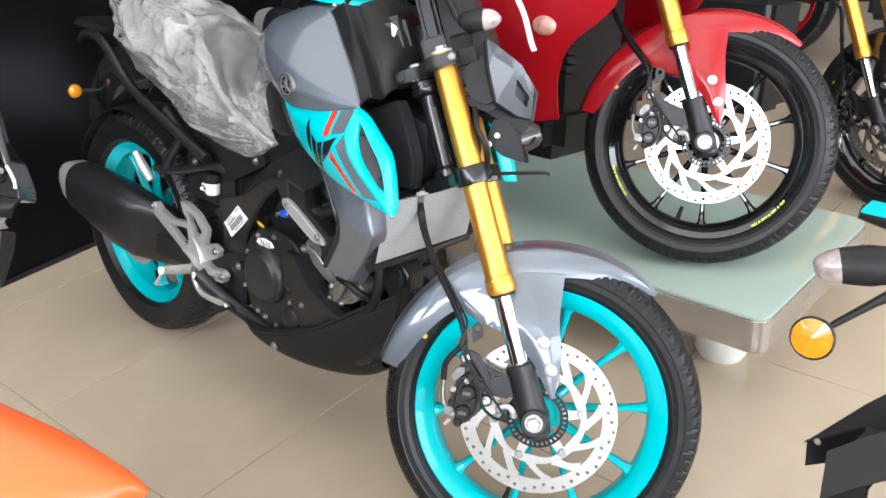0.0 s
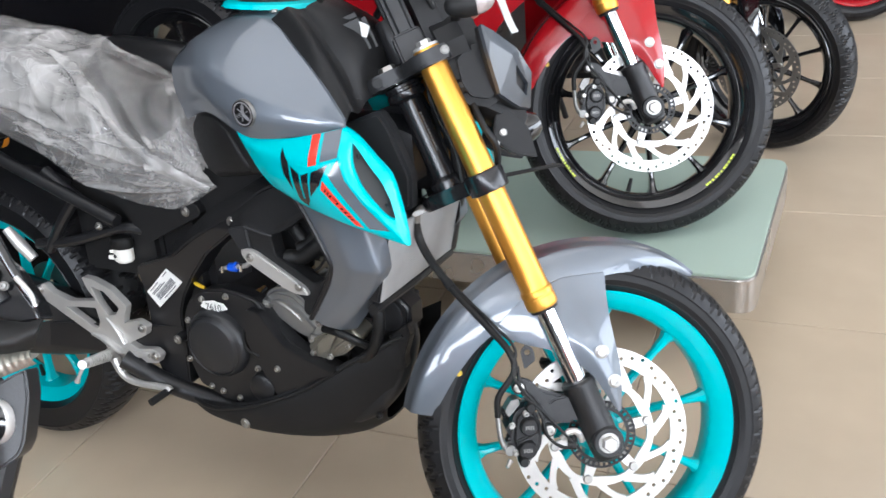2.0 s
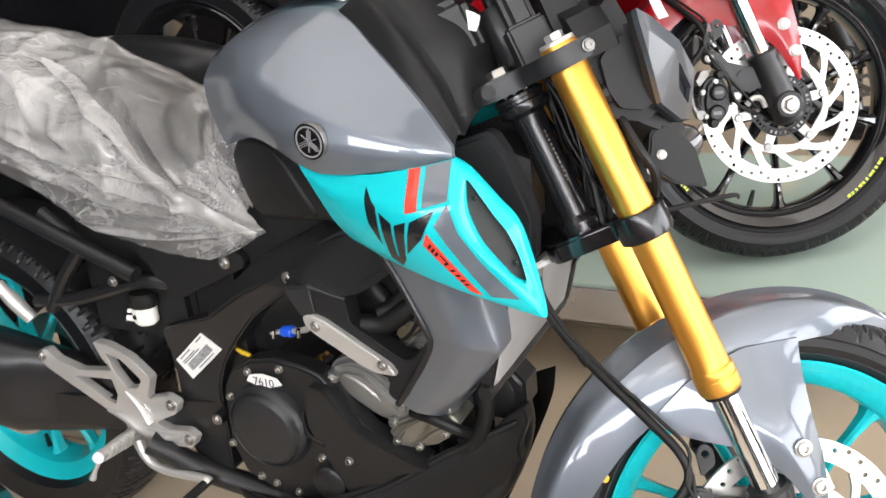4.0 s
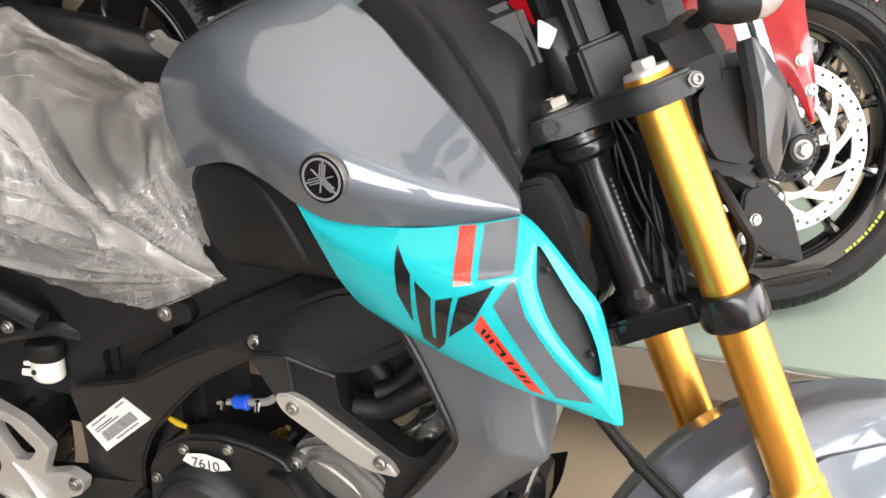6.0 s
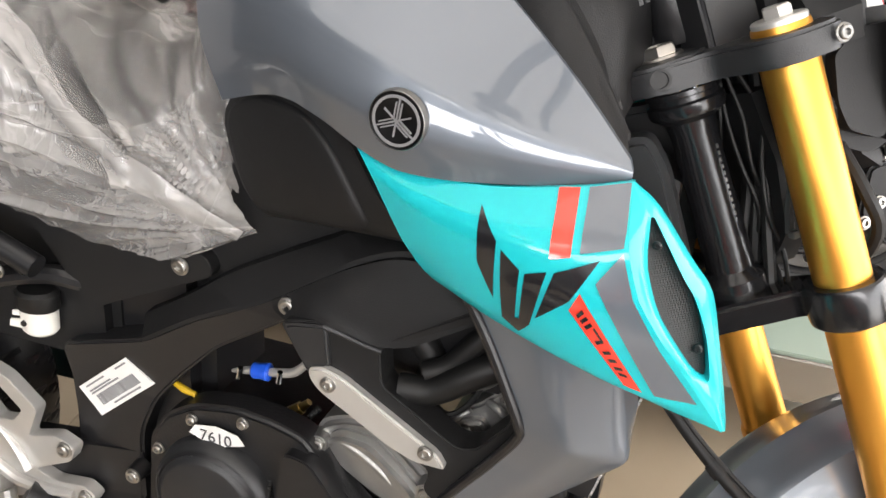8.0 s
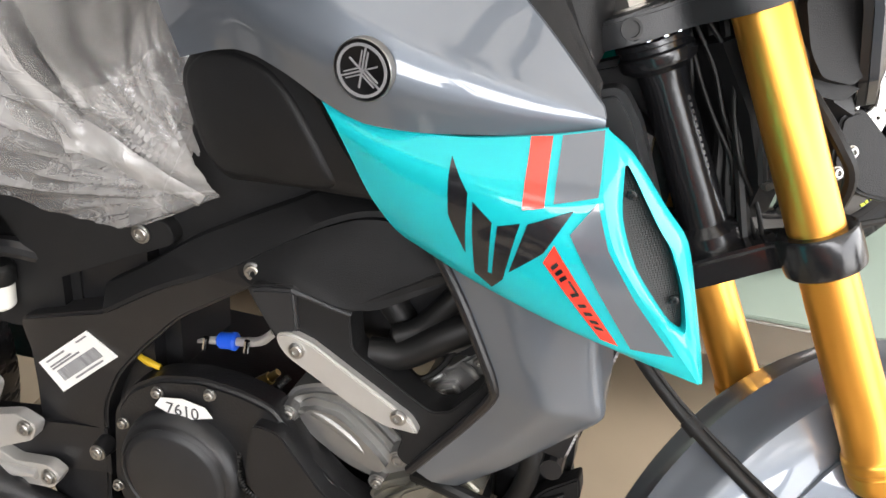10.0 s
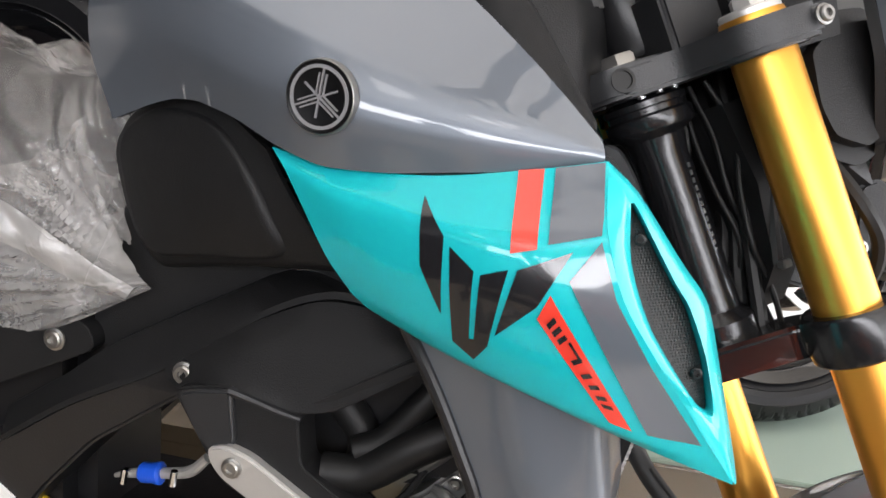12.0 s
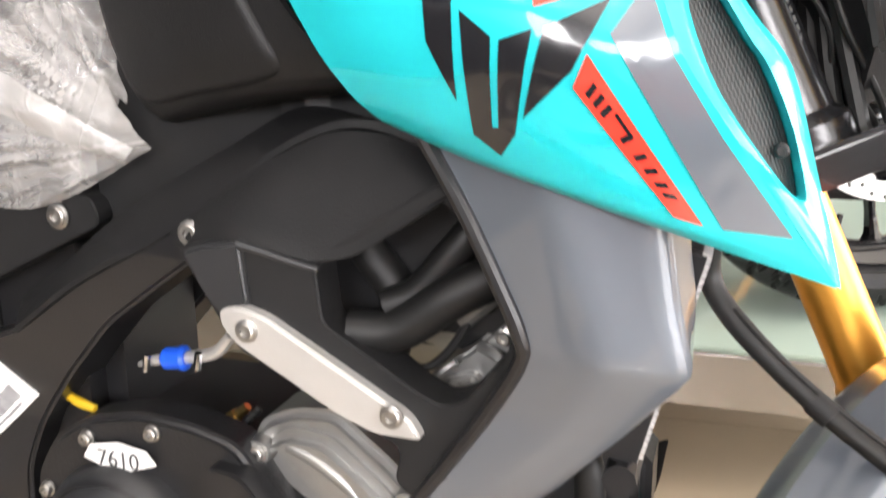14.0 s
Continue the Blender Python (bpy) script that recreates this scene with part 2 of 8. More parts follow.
def creased_rows(rows, nu=9, nv=9, soft_u=0.45, soft_v=0.3, round_u=0.75, round_v=0.2):
    """A dense net that is smooth along its rows and creased at each row."""
    dense = [bent(r, nu, soft_u, round_u) for r in rows]
    cols = [bent([r[i] for r in dense], nv, soft_v, round_v) for i in range(len(dense[0]))]
    return [[c[j] for c in cols] for j in range(len(cols[0]))]


def panel(net, t, way):
    """A dense net as a sheet with thickness."""
    bm = bmesh.new()
    grid_faces(bm, net)
    bmesh.ops.remove_doubles(bm, verts=bm.verts, dist=1e-5)
    return thicken(bm, t, way)


def mirrored(rows):
    return [[(p[0], -p[1], p[2]) for p in r] for r in rows]


def tube(pts, r, seg=10, n=0, cap=True):
    """A round bar along pts; r is one radius, or one for each point."""
    P = spline(pts, n) if n else [V(p) for p in pts]
    k = len(P)
    rad = [r] * k if not isinstance(r, (list, tuple)) else [float(np.interp(i / (k - 1), np.linspace(0, 1, len(r)), r)) for i in range(k)]
    bm = bmesh.new()
    rings, up = [], None
    for i, p in enumerate(P):
        d = (P[min(i + 1, k - 1)] - P[max(i - 1, 0)]).normalized()
        if up is None:
            up = d.orthogonal().normalized()
        up = (up - d * up.dot(d)).normalized()
        side = d.cross(up)
        rings.append([p + rad[i] * (math.cos(2 * math.pi * j / seg) * up + math.sin(2 * math.pi * j / seg) * side) for j in range(seg)])
    vs = grid_faces(bm, rings, True)
    if cap:
        bm.faces.new(vs[0][::-1])
        bm.faces.new(vs[-1])
    return bm


def lathe(profile, seg=48, axis="Y", closed=False):
    """Turns a profile of (radius, along) round an axis through the origin."""
    bm = bmesh.new()
    rings = []
    for r, a in profile:
        ring = []
        for j in range(seg):
            c, s = math.cos(2 * math.pi * j / seg), math.sin(2 * math.pi * j / seg)
            ring.append({"Y": (r * c, a, r * s), "Z": (r * c, r * s, a), "X": (a, r * c, r * s)}[axis])
        rings.append(ring)
    if closed:
        rings.append(rings[0])
    vs = grid_faces(bm, rings, True)
    if not closed:
        for ring, (r, a) in ((vs[0], profile[0]), (vs[-1], profile[-1])):
            if r > 1e-4:
                bm.faces.new(ring)
    bmesh.ops.remove_doubles(bm, verts=bm.verts, dist=1e-6)
    return bm


def fill(loops):
    """A flat sheet bounded by loops of (x, z), the first outside and the others holes, at y = 0."""
    bm = bmesh.new()
    edges = []
    for lp in loops:
        vs = [bm.verts.new((x, 0, z)) for x, z in lp]
        edges += [bm.edges.new((vs[i], vs[(i + 1) % len(vs)])) for i in range(len(vs))]
    bmesh.ops.triangle_fill(bm, use_beauty=True, use_dissolve=False, edges=edges)
    return bm


def plate(loops, y0, y1, bevel=0.003, seg=2):
    """A plate cut to loops of (x, z), between y0 and y1, with rounded edges."""
    bm = fill(loops)
    bmesh.ops.translate(bm, vec=(0, y0, 0), verts=bm.verts)
    thicken(bm, y1 - y0, (0, 1, 0))
    bmesh.ops.recalc_face_normals(bm, faces=bm.faces)
    bmesh.ops.dissolve_limit(bm, angle_limit=0.01, verts=bm.verts, edges=bm.edges)
    if bevel:
        es = [e for e in bm.edges if len(e.link_faces) == 2 and e.calc_face_angle(0) > 0.9]
        bmesh.ops.bevel(bm, geom=es, offset=bevel, segments=seg, affect="EDGES", clamp_overlap=True)
    return bm


def round_loop(pts, r=0.01, n=4):
    """The corners of a loop of (x, z), rounded."""
    out, k = [], len(pts)
    for i in range(k):
        p, a, b = V(pts[i]), V(pts[i - 1]), V(pts[(i + 1) % k])
        da, db = (a - p), (b - p)
        q = min(r, da.length * 0.45, db.length * 0.45)
        s, e = p + da.normalized() * q, p + db.normalized() * q
        for j in range(n + 1):
            f = j / n
            out.append(tuple((1 - f) ** 2 * s + 2 * f * (1 - f) * p + f * f * e))
    return out


def circle(cx, cz, r, n=16, a0=0.0):
    return [(cx + r * math.cos(a0 + 2 * math.pi * i / n), cz + r * math.sin(a0 + 2 * math.pi * i / n)) for i in range(n)]


def box(x0, y0, z0, x1, y1, z1, bevel=0.004, seg=2):
    bm = bmesh.new()
    bmesh.ops.create_cube(bm, size=1)
    bm.transform(Matrix.Translation(((x0 + x1) / 2, (y0 + y1) / 2, (z0 + z1) / 2)) @ Matrix.Diagonal((x1 - x0, y1 - y0, z1 - z0, 1)))
    if bevel:
        bmesh.ops.bevel(bm, geom=list(bm.edges), offset=bevel, segments=seg, affect="EDGES", clamp_overlap=True)
    return bm


def join(*bms):
    out = bms[0]
    for b in bms[1:]:
        me = bpy.data.meshes.new("joined")
        b.to_mesh(me)
        b.free()
        out.from_mesh(me)
        bpy.data.meshes.remove(me)
    return out


def loft(sections, caps=True):
    """Skin over closed sections of equal count."""
    bm = bmesh.new()
    vs = grid_faces(bm, sections, True)
    if caps:
        bm.faces.new(vs[0][::-1])
        bm.faces.new(vs[-1])
    return bm


def bolt_bm(r=0.007, h=0.006):
    """A flanged socket bolt, its head towards -y."""
    n = 14
    return lathe([(r * 1.3, 0.0), (r * 1.3, -0.0015), (r, -0.002), (r, -h + 0.001), (r * 0.85, -h), (r * 0.5, -h), (r * 0.5, -h * 0.45), (0.0, -h * 0.45)], n)


def bolt(parent, at, r=0.007, h=0.006, mat=None, m=None, turn=None):
    b = bolt_bm(r, h)
    if turn is not None:
        b.transform(turn)
    b.transform(Matrix.Translation(at))
    return part("bolt", b, mat or ZINC, parent, m=m)


# ---- room ----
ROOM_X0, ROOM_X1, ROOM_Y0, ROOM_Y1, HIGH = -0.70, 6.5, -4.2, 5.2, 3.3
TWIST = pose(0, 0, 0, 0, 0, 3.0)


def room():
    floor = part("floor", box(ROOM_X0 - 0.6, ROOM_Y0 - 0.5, -0.12, ROOM_X1 + 0.5, ROOM_Y1 + 0.5, -0.004, 0), GROUT, None, "beige polished tile floor with thin joints", smooth=0, kind="structure")
    # the black wall behind the rear wheels, slightly skewed to the room
    part("wall_west", box(-0.12, -5, 0.0, 0, 6, HIGH, 0), WALL_BLACK, None, "glossy black panelled wall reflecting the floor", m=Matrix.Translation((-0.72, 0, 0)) @ pose(0, 0, 0, 0, 0, 6.0), smooth=0, kind="structure")
    part("baseboard", box(0.001, -5, 0.0, 0.012, 6, 0.018, 0.002), BLACK_SATIN, None, "thin black strip at the wall's foot", m=Matrix.Translation((-0.72, 0, 0)) @ pose(0, 0, 0, 0, 0, 6.0), kind="structure")
    # never in view; dark so that the mudguard mirrors a dark room
    part("wall_north", box(-1.6, ROOM_Y1, 0, ROOM_X1 + 0.2, ROOM_Y1 + 0.2, HIGH, 0), WALL_GREY, None, "unseen wall kept dark to darken reflections", smooth=0, kind="structure")
    part("ceiling", box(-1.8, ROOM_Y0 - 0.2, HIGH, ROOM_X1 + 0.2, ROOM_Y1 + 0.2, HIGH + 0.15, 0), PLASTER, None, "white plastered ceiling", smooth=0, kind="structure")
    # unseen glazing behind and beside the camera; dark south wall darkens the reflections
    south = join(box(-1.6, ROOM_Y0 - 0.2, 0, ROOM_X1 + 0.2, ROOM_Y0, 1.95, 0), box(-1.6, ROOM_Y0 - 0.2, 2.75, ROOM_X1 + 0.2, ROOM_Y0, HIGH, 0))
    part("wall_south", south, WALL_GREY, None, "unseen dark grey wall that darkens reflections, below high windows", smooth=0, kind="structure")
    east = join(box(ROOM_X1, ROOM_Y0, 0, ROOM_X1 + 0.2, ROOM_Y1, 0.25, 0), box(ROOM_X1, ROOM_Y0, 2.75, ROOM_X1 + 0.2, ROOM_Y1, HIGH, 0))
    part("wall_east", east, PLASTER, None, "low plinth and lintel of the shop front", smooth=0, kind="structure")
    for k, (axis, at, span) in enumerate((("y", ROOM_Y0, (-1.6, ROOM_X1)), ("x", ROOM_X1, (ROOM_Y0, ROOM_Y1)))):
        win = thing("window_%d" % (k + 1), "glazed shop front in dark aluminium frames", "window")
        tagged(win, kind="structure")
        n = 6
        for i in range(n + 1):
            p = span[0] + (span[1] - span[0]) * i / n
            b = box(p - 0.06, at - 0.12, 1.95, p + 0.06, at - 0.05, 2.75, 0.004) if axis == "y" else box(at + 0.05, p - 0.03, 0.25, at + 0.12, p + 0.03, 2.75, 0.004)
            part("window_frame", b, BLACK_SATIN, win)
    # ground out of view, kept pale so it bounces daylight indoors
    ground = part("ground", box(-40, -60, -0.4, 60, 60, -0.13, 0), BOUNCE_GROUND, None, "unseen pale ground added outside to bounce daylight", smooth=0, kind="structure")
    # ceiling lamp panels in rows
    proto = None
    for x in (-0.3, 0.85, 2.0, 3.15, 4.3, 5.45):
        for y in (-3.0, 3.4):
            m = Matrix.Translation((x, y, HIGH - 0.03))
            if proto is None:
                proto = thing("ceiling_light", "square recessed white light panel, switched on", "light", m, "ceiling lights")
                part("frame", join(box(-0.31, -0.31, 0, 0.31, -0.295, 0.03, 0.002), box(-0.31, 0.295, 0, 0.31, 0.31, 0.03, 0.002), box(-0.31, -0.295, 0, -0.295, 0.295, 0.03, 0.002), box(0.295, -0.295, 0, 0.31, 0.295, 0.03, 0.002)), PLASTER, proto)
                part("diffuser", box(-0.295, -0.295, 0.01, 0.295, 0.295, 0.02, 0), LAMP, proto, smooth=0)
            else:
                copy_thing(proto, m)
    # glowing sheet added overhead, so the tank top mirrors an even brightness
    field = thing("added_ceiling_glow", "broad unseen glowing sheet added overhead for an even reflection", "light", Matrix.Translation((0.75, -0.15, HIGH - 0.03)))
    part("frame", join(box(-1.72, -1.42, 0, 1.72, -1.40, 0.03, 0.002), box(-1.72, 1.40, 0, 1.72, 1.42, 0.03, 0.002), box(-1.72, -1.40, 0, -1.70, 1.40, 0.03, 0.002), box(1.70, -1.40, 0, 1.72, 1.40, 0.03, 0.002)), PLASTER, field)
    part("diffuser", box(-1.70, -1.40, 0.01, 1.70, 1.40, 0.02, 0), GLOW_SHEET, field, smooth=0)
    return floor


BOUNCE_GROUND = material("bounce_ground_concrete", (0.30, 0.29, 0.27), 0.85, vary=0.3, scale=20)
FLOOR = room()


def tiles(floor):
    """Square floor tiles with open joints, each a piece of its own."""
    size, gap = 0.61, 0.0012
    b = box(gap, gap, -0.02, size - gap, size - gap, 0.0, 0.0015, 1)
    first = part("tile", b, TILE, floor, smooth=0)
    mesh = first.data
    first.matrix_world = TWIST @ Matrix.Translation((-0.53, 0.16, 0))
    for i in range(-2, 12):
        for j in range(-7, 9):
            if (i, j) == (0, 0):
                continue
            ob = new("tile", mesh)
            ob.parent = floor
            ob.matrix_world = TWIST @ Matrix.Translation((-0.53 + size * i, 0.16 + size * j, 0))


# ---- display platform ----
PLAT_TOP = 0.255


def platform():
    root = thing("display_platform", "low display platform with pale green glass top and brushed steel edge", "platform", Matrix.Translation((1.508, 0.618, 0)) @ pose(0, 0, 0, 0, 0, 1.0))
    L, D = 2.15, 0.645
    part("steel_skirt", plate([round_loop([(-L, 0), (0, 0), (0, D), (-L, D)], 0.045, 6)], 0, 0.085, 0.003), BRUSHED, root, "brushed stainless steel skirt", m=Matrix.Translation((0, 0, PLAT_TOP - 0.092)) @ Matrix(((1, 0, 0, 0), (0, 0, 1, 0), (0, 1, 0, 0), (0, 0, 0, 1))))
    part("glass_top", plate([round_loop([(-L + 0.004, 0.004), (-0.004, 0.004), (-0.004, D - 0.004), (-L + 0.004, D - 0.004)], 0.042, 6)], 0, 0.008, 0.0015), GLASS_TOP, root, "pale green frosted glass top", m=Matrix.Translation((0, 0, PLAT_TOP - 0.008)) @ Matrix(((1, 0, 0, 0), (0, 0, 1, 0), (0, 1, 0, 0), (0, 0, 0, 1))))
    part("white_plinth", plate([round_loop([(-L + 0.16, 0.15), (-0.10, 0.15), (-0.10, D - 0.10), (-L + 0.16, D - 0.10)], 0.03, 6)], 0, 0.045, 0.008), WHITE_PLASTIC, root, "white board under the steel skirt", m=Matrix.Translation((0, 0, PLAT_TOP - 0.136)) @ Matrix(((1, 0, 0, 0), (0, 0, 1, 0), (0, 1, 0, 0), (0, 0, 0, 1))))
    for x in (-0.185, -1.05, -1.95):
        for y in (0.20, D - 0.14):
            part("foot", lathe([(0.0, 0.0), (0.055, 0.0), (0.066, 0.02), (0.066, 0.09), (0.05, PLAT_TOP - 0.137), (0.0, PLAT_TOP - 0.137)], 28, "Z"), WHITE_PLASTIC, root, "white plastic foot", m=Matrix.Translation((x, y, 0)))
    return root


platform()


# ---- motorcycle front end, shared by the machines ----
RAKE, STEER, LEAN = radians(24.15), 35.0, 8.37
AXLE = V((1.335, 0, 0.296))
FN = V((math.cos(RAKE), 0, math.sin(RAKE)))       # forward, square to the fork
AX = V((-math.sin(RAKE), 0, math.cos(RAKE)))      # up along the fork
FOOT = AXLE - 0.035 * FN


def fk(f, lat, a):
    """A place in the fork's own axes: forward, to the left, up along the fork from the axle."""
    return FOOT + f * FN + V((0, lat, 0)) + a * AX


def steering(deg):
    return Matrix.Translation(FOOT) @ Matrix.Rotation(radians(deg), 4, AX) @ Matrix.Translation(-FOOT)


# takes (x, y, z) = (forward, left, along) of the fork's axes, counted from the axle, into the machine's axes
FORK_FRAME = Matrix(((FN.x, 0, AX.x, FOOT.x), (0, 1, 0, 0), (FN.z, 0, AX.z, FOOT.z), (0, 0, 0, 1)))


def tyre_bm(R, w, bead):
    """A road tyre: rounded tread cut by narrow slanted grooves, ringed sidewalls."""
    prof = [(bead - 0.004, -0.30 * w), (bead + 0.004, -0.40 * w), (bead + 0.010, -0.445 * w), (bead + 0.0115, -0.462 * w), (bead + 0.013, -0.452 * w), (R - 0.045, -0.49 * w), (R - 0.035, -0.5 * w), (R - 0.0325, -0.512 * w), (R - 0.030, -0.497 * w), (R - 0.022, -0.47 * w), (R - 0.016, -0.43 * w), (R - 0.0105, -0.365 * w), (R - 0.0065, -0.29 * w), (R - 0.003, -0.19 * w), (R - 0.001, -0.1 * w), (R, 0.0)]
    prof = prof + [(r, -a) for r, a in prof[-2::-1]]
    seg, period = 484, 11
    bm = bmesh.new()
    rings = []
    k = len(prof) // 2
    for i, (r, a) in enumerate(prof):
        ring = []
        d = abs(i - k)
        for j in range(seg):
            ph = (j + (0 if i < k else 5) + d * 1.6) % period
            cut = (1 <= d <= 5 and ph < 1) or (4 <= d <= 6 and 5 <= ph < 6)
            rr = r - (0.0055 if cut else 0.0)
            c, s = math.cos(2 * math.pi * j / seg), math.sin(2 * math.pi * j / seg)
            ring.append((rr * c, a, rr * s))
        rings.append(ring)
    grid_faces(bm, rings, True)
    return bm


WHEEL_SET = -0.0013 * FN - 0.0046 * AX      # the wheel's offset, fitted to its outline in the camera's view


def wheel(parent, name, at, R, w, rim_mat, rear=False, m=None, spoke_turn=0.1):
    """A cast wheel with its tyre; the name goes to its rim, the rest are pieces of it."""
    T = Matrix.Translation(at)
    M = (m or Matrix()) @ T
    h = 0.36 * w if rear else 0.45 * w
    prof = [(0.2235, -h), (0.2265, -h + 0.003), (0.2235, -h + 0.008), (0.2165, -h + 0.010), (0.208, -h + 0.018), (0.203, -h * 0.4), (0.2025, 0), (0.203, h * 0.4), (0.208, h - 0.018), (0.2165, h - 0.010), (0.2235, h - 0.008), (0.2265, h - 0.003), (0.2235, h), (0.2135, h - 0.006), (0.196, h - 0.018), (0.1925, h * 0.4), (0.192, 0), (0.1925, -h * 0.4), (0.196, -h + 0.018), (0.2135, -h + 0.006)]
    prof = [(r + 0.0055, a) for r, a in prof]
    rim = part(name, lathe(prof, 96, "Y", True), rim_mat, parent, m=M)
    part("tyre", tyre_bm(R, w, 0.229), RUBBER, rim, "black road tyre with slanted tread grooves", m=M, smooth=18)
    n = 10
    for i in range(n):
        a = 2 * math.pi * i / n + spoke_turn
        secs = []
        for r, hw, ht in ((0.030, 0.010, 0.020), (0.06, 0.008, 0.016), (0.11, 0.0058, 0.011), (0.16, 0.0055, 0.010), (0.188, 0.0075, 0.013), (0.201, 0.014, 0.018)):
            sec = [(r, y, z) for z, y in ((-hw, -ht * 0.6), (-hw * 0.4, -ht), (hw * 0.4, -ht), (hw, -ht * 0.6), (hw, ht * 0.6), (hw * 0.4, ht), (-hw * 0.4, ht), (-hw, ht * 0.6))]
            secs.append(sec)
        part("spoke", loft(secs), rim_mat, rim, m=M @ Matrix.Rotation(a, 4, "Y"))
    part("hub", lathe([(0.0, -0.045), (0.030, -0.045), (0.036, -0.04), (0.040, -0.02), (0.044, 0), (0.040, 0.02), (0.036, 0.04), (0.03, 0.045), (0, 0.045)], 32), rim_mat, rim, m=M)
    part("valve", tube([(0.196 * math.cos(-1.75), 0, 0.196 * math.sin(-1.75)), (0.165 * math.cos(-1.75), -0.006, 0.165 * math.sin(-1.75))], [0.006, 0.004], 8), HOSE, rim, m=M)
    return rim


def disc_bm(R=0.1428, Ri=0.075, holes=True):
    """A brake disc: a drilled outer band, swept arms with leaf-shaped gaps and an inner ring."""
    if not holes:
        bm = fill([circle(0, 0, R, 96), circle(0, 0, Ri, 64)])
        thicken(bm, 0.0045, (0, 1, 0))
        return bm
    loops = [circle(0, 0, R, 120), circle(0, 0, 0.1165, 120)]
    for i in range(12):
        a = 2 * math.pi * i / 12
        for r, da in ((0.1375, 0.0), (0.1325, 0.13), (0.1265, 0.26), (0.1345, 0.38)):
            loops.append(circle(r * math.cos(a + da), r * math.sin(a + da), 0.0034, 10))
    bm = fill(loops)
    thicken(bm, 0.0045, (0, 1, 0))
    inner = bmesh.new()
    rings = []
    for r, y in ((Ri, 0.0), (0.088, 0.0), (0.088, 0.0045), (Ri, 0.0045), (Ri, 0.0)):
        rings.append([((r + (0.003 * math.cos(6 * t) if r < 0.08 else 0)) * math.cos(t), y, (r + (0.003 * math.cos(6 * t) if r < 0.08 else 0)) * math.sin(t)) for t in [2 * math.pi * k / 96 for k in range(96)]])
    grid_faces(inner, rings, True)
    return join(bm, inner)


def disc_spoke(i):
    """One swept arm between the outer band and the inner ring of a disc."""
    a = 2 * math.pi * i / 12
    secs = []
    for k in range(9):
        u = k / 8
        r, t = 0.0845 + 0.0345 * u, a + 0.34 * u
        h = (0.0052 if i % 2 else 0.0066) * (1 + 0.5 * abs(2 * u - 1) ** 3)
        n = V((-0.65 * math.cos(t) - 0.75 * math.sin(t), 0, -0.65 * math.sin(t) + 0.75 * math.cos(t)))
        c = V((r * math.cos(t), 0.0002, r * math.sin(t)))
        secs.append([c - n * h, c + n * h, c + n * h + V((0, 0.0041, 0)), c - n * h + V((0, 0.0041, 0))])
    return loft(secs)


def brake(parent, m, side=-0.062, steel=None):
    """Disc, sensor ring and caliper on the right of the wheel, under their fork leg."""
    M = m @ Matrix.Translation(AXLE + WHEEL_SET + V((0, side, 0)))
    disc = part("brake_disc", disc_bm(), steel or STEEL, parent, "drilled steel brake disc", m=M, smooth=0)
    for i in range(12):
        part("disc_spoke", disc_spoke(i), steel or STEEL, disc, m=M, smooth=0)
    for i in range(6):
        a = 2 * math.pi * i / 6 + 0.25
        part("disc_arm", loft([[(r * math.cos(a + s * k), y, r * math.sin(a + s * k)) for s, y in ((-1, 0.0), (1, 0.0), (1, 0.006), (-1, 0.006))] for r, k in ((0.045, 0.28), (0.06, 0.14), (0.08, 0.09))]), steel or STEEL, disc, m=M)
        part("disc_rivet", lathe([(0.0, -0.003), (0.006, -0.003), (0.008, -0.001), (0.008, 0.004)], 12), ZINC, disc, m=M @ Matrix.Translation((0.0785 * math.cos(a), 0, 0.0785 * math.sin(a))))
    ring = [circle(0, 0, 0.056, 64), circle(0, 0, 0.041, 48)]
    for i in range(36):
        a = 2 * math.pi * i / 36
        ring.append([((0.0465 + u) * math.cos(a + v), (0.0465 + u) * math.sin(a + v)) for u, v in ((0, -0.05), (0.006, -0.04), (0.006, 0.04), (0, 0.05))])
    b = fill(ring)
    thicken(b, 0.002, (0, 1, 0))
    part("sensor_ring", b, BLACK_SATIN, disc, "slotted black sensor ring", m=M @ Matrix.Translation((0, -0.006, 0)), smooth=0)


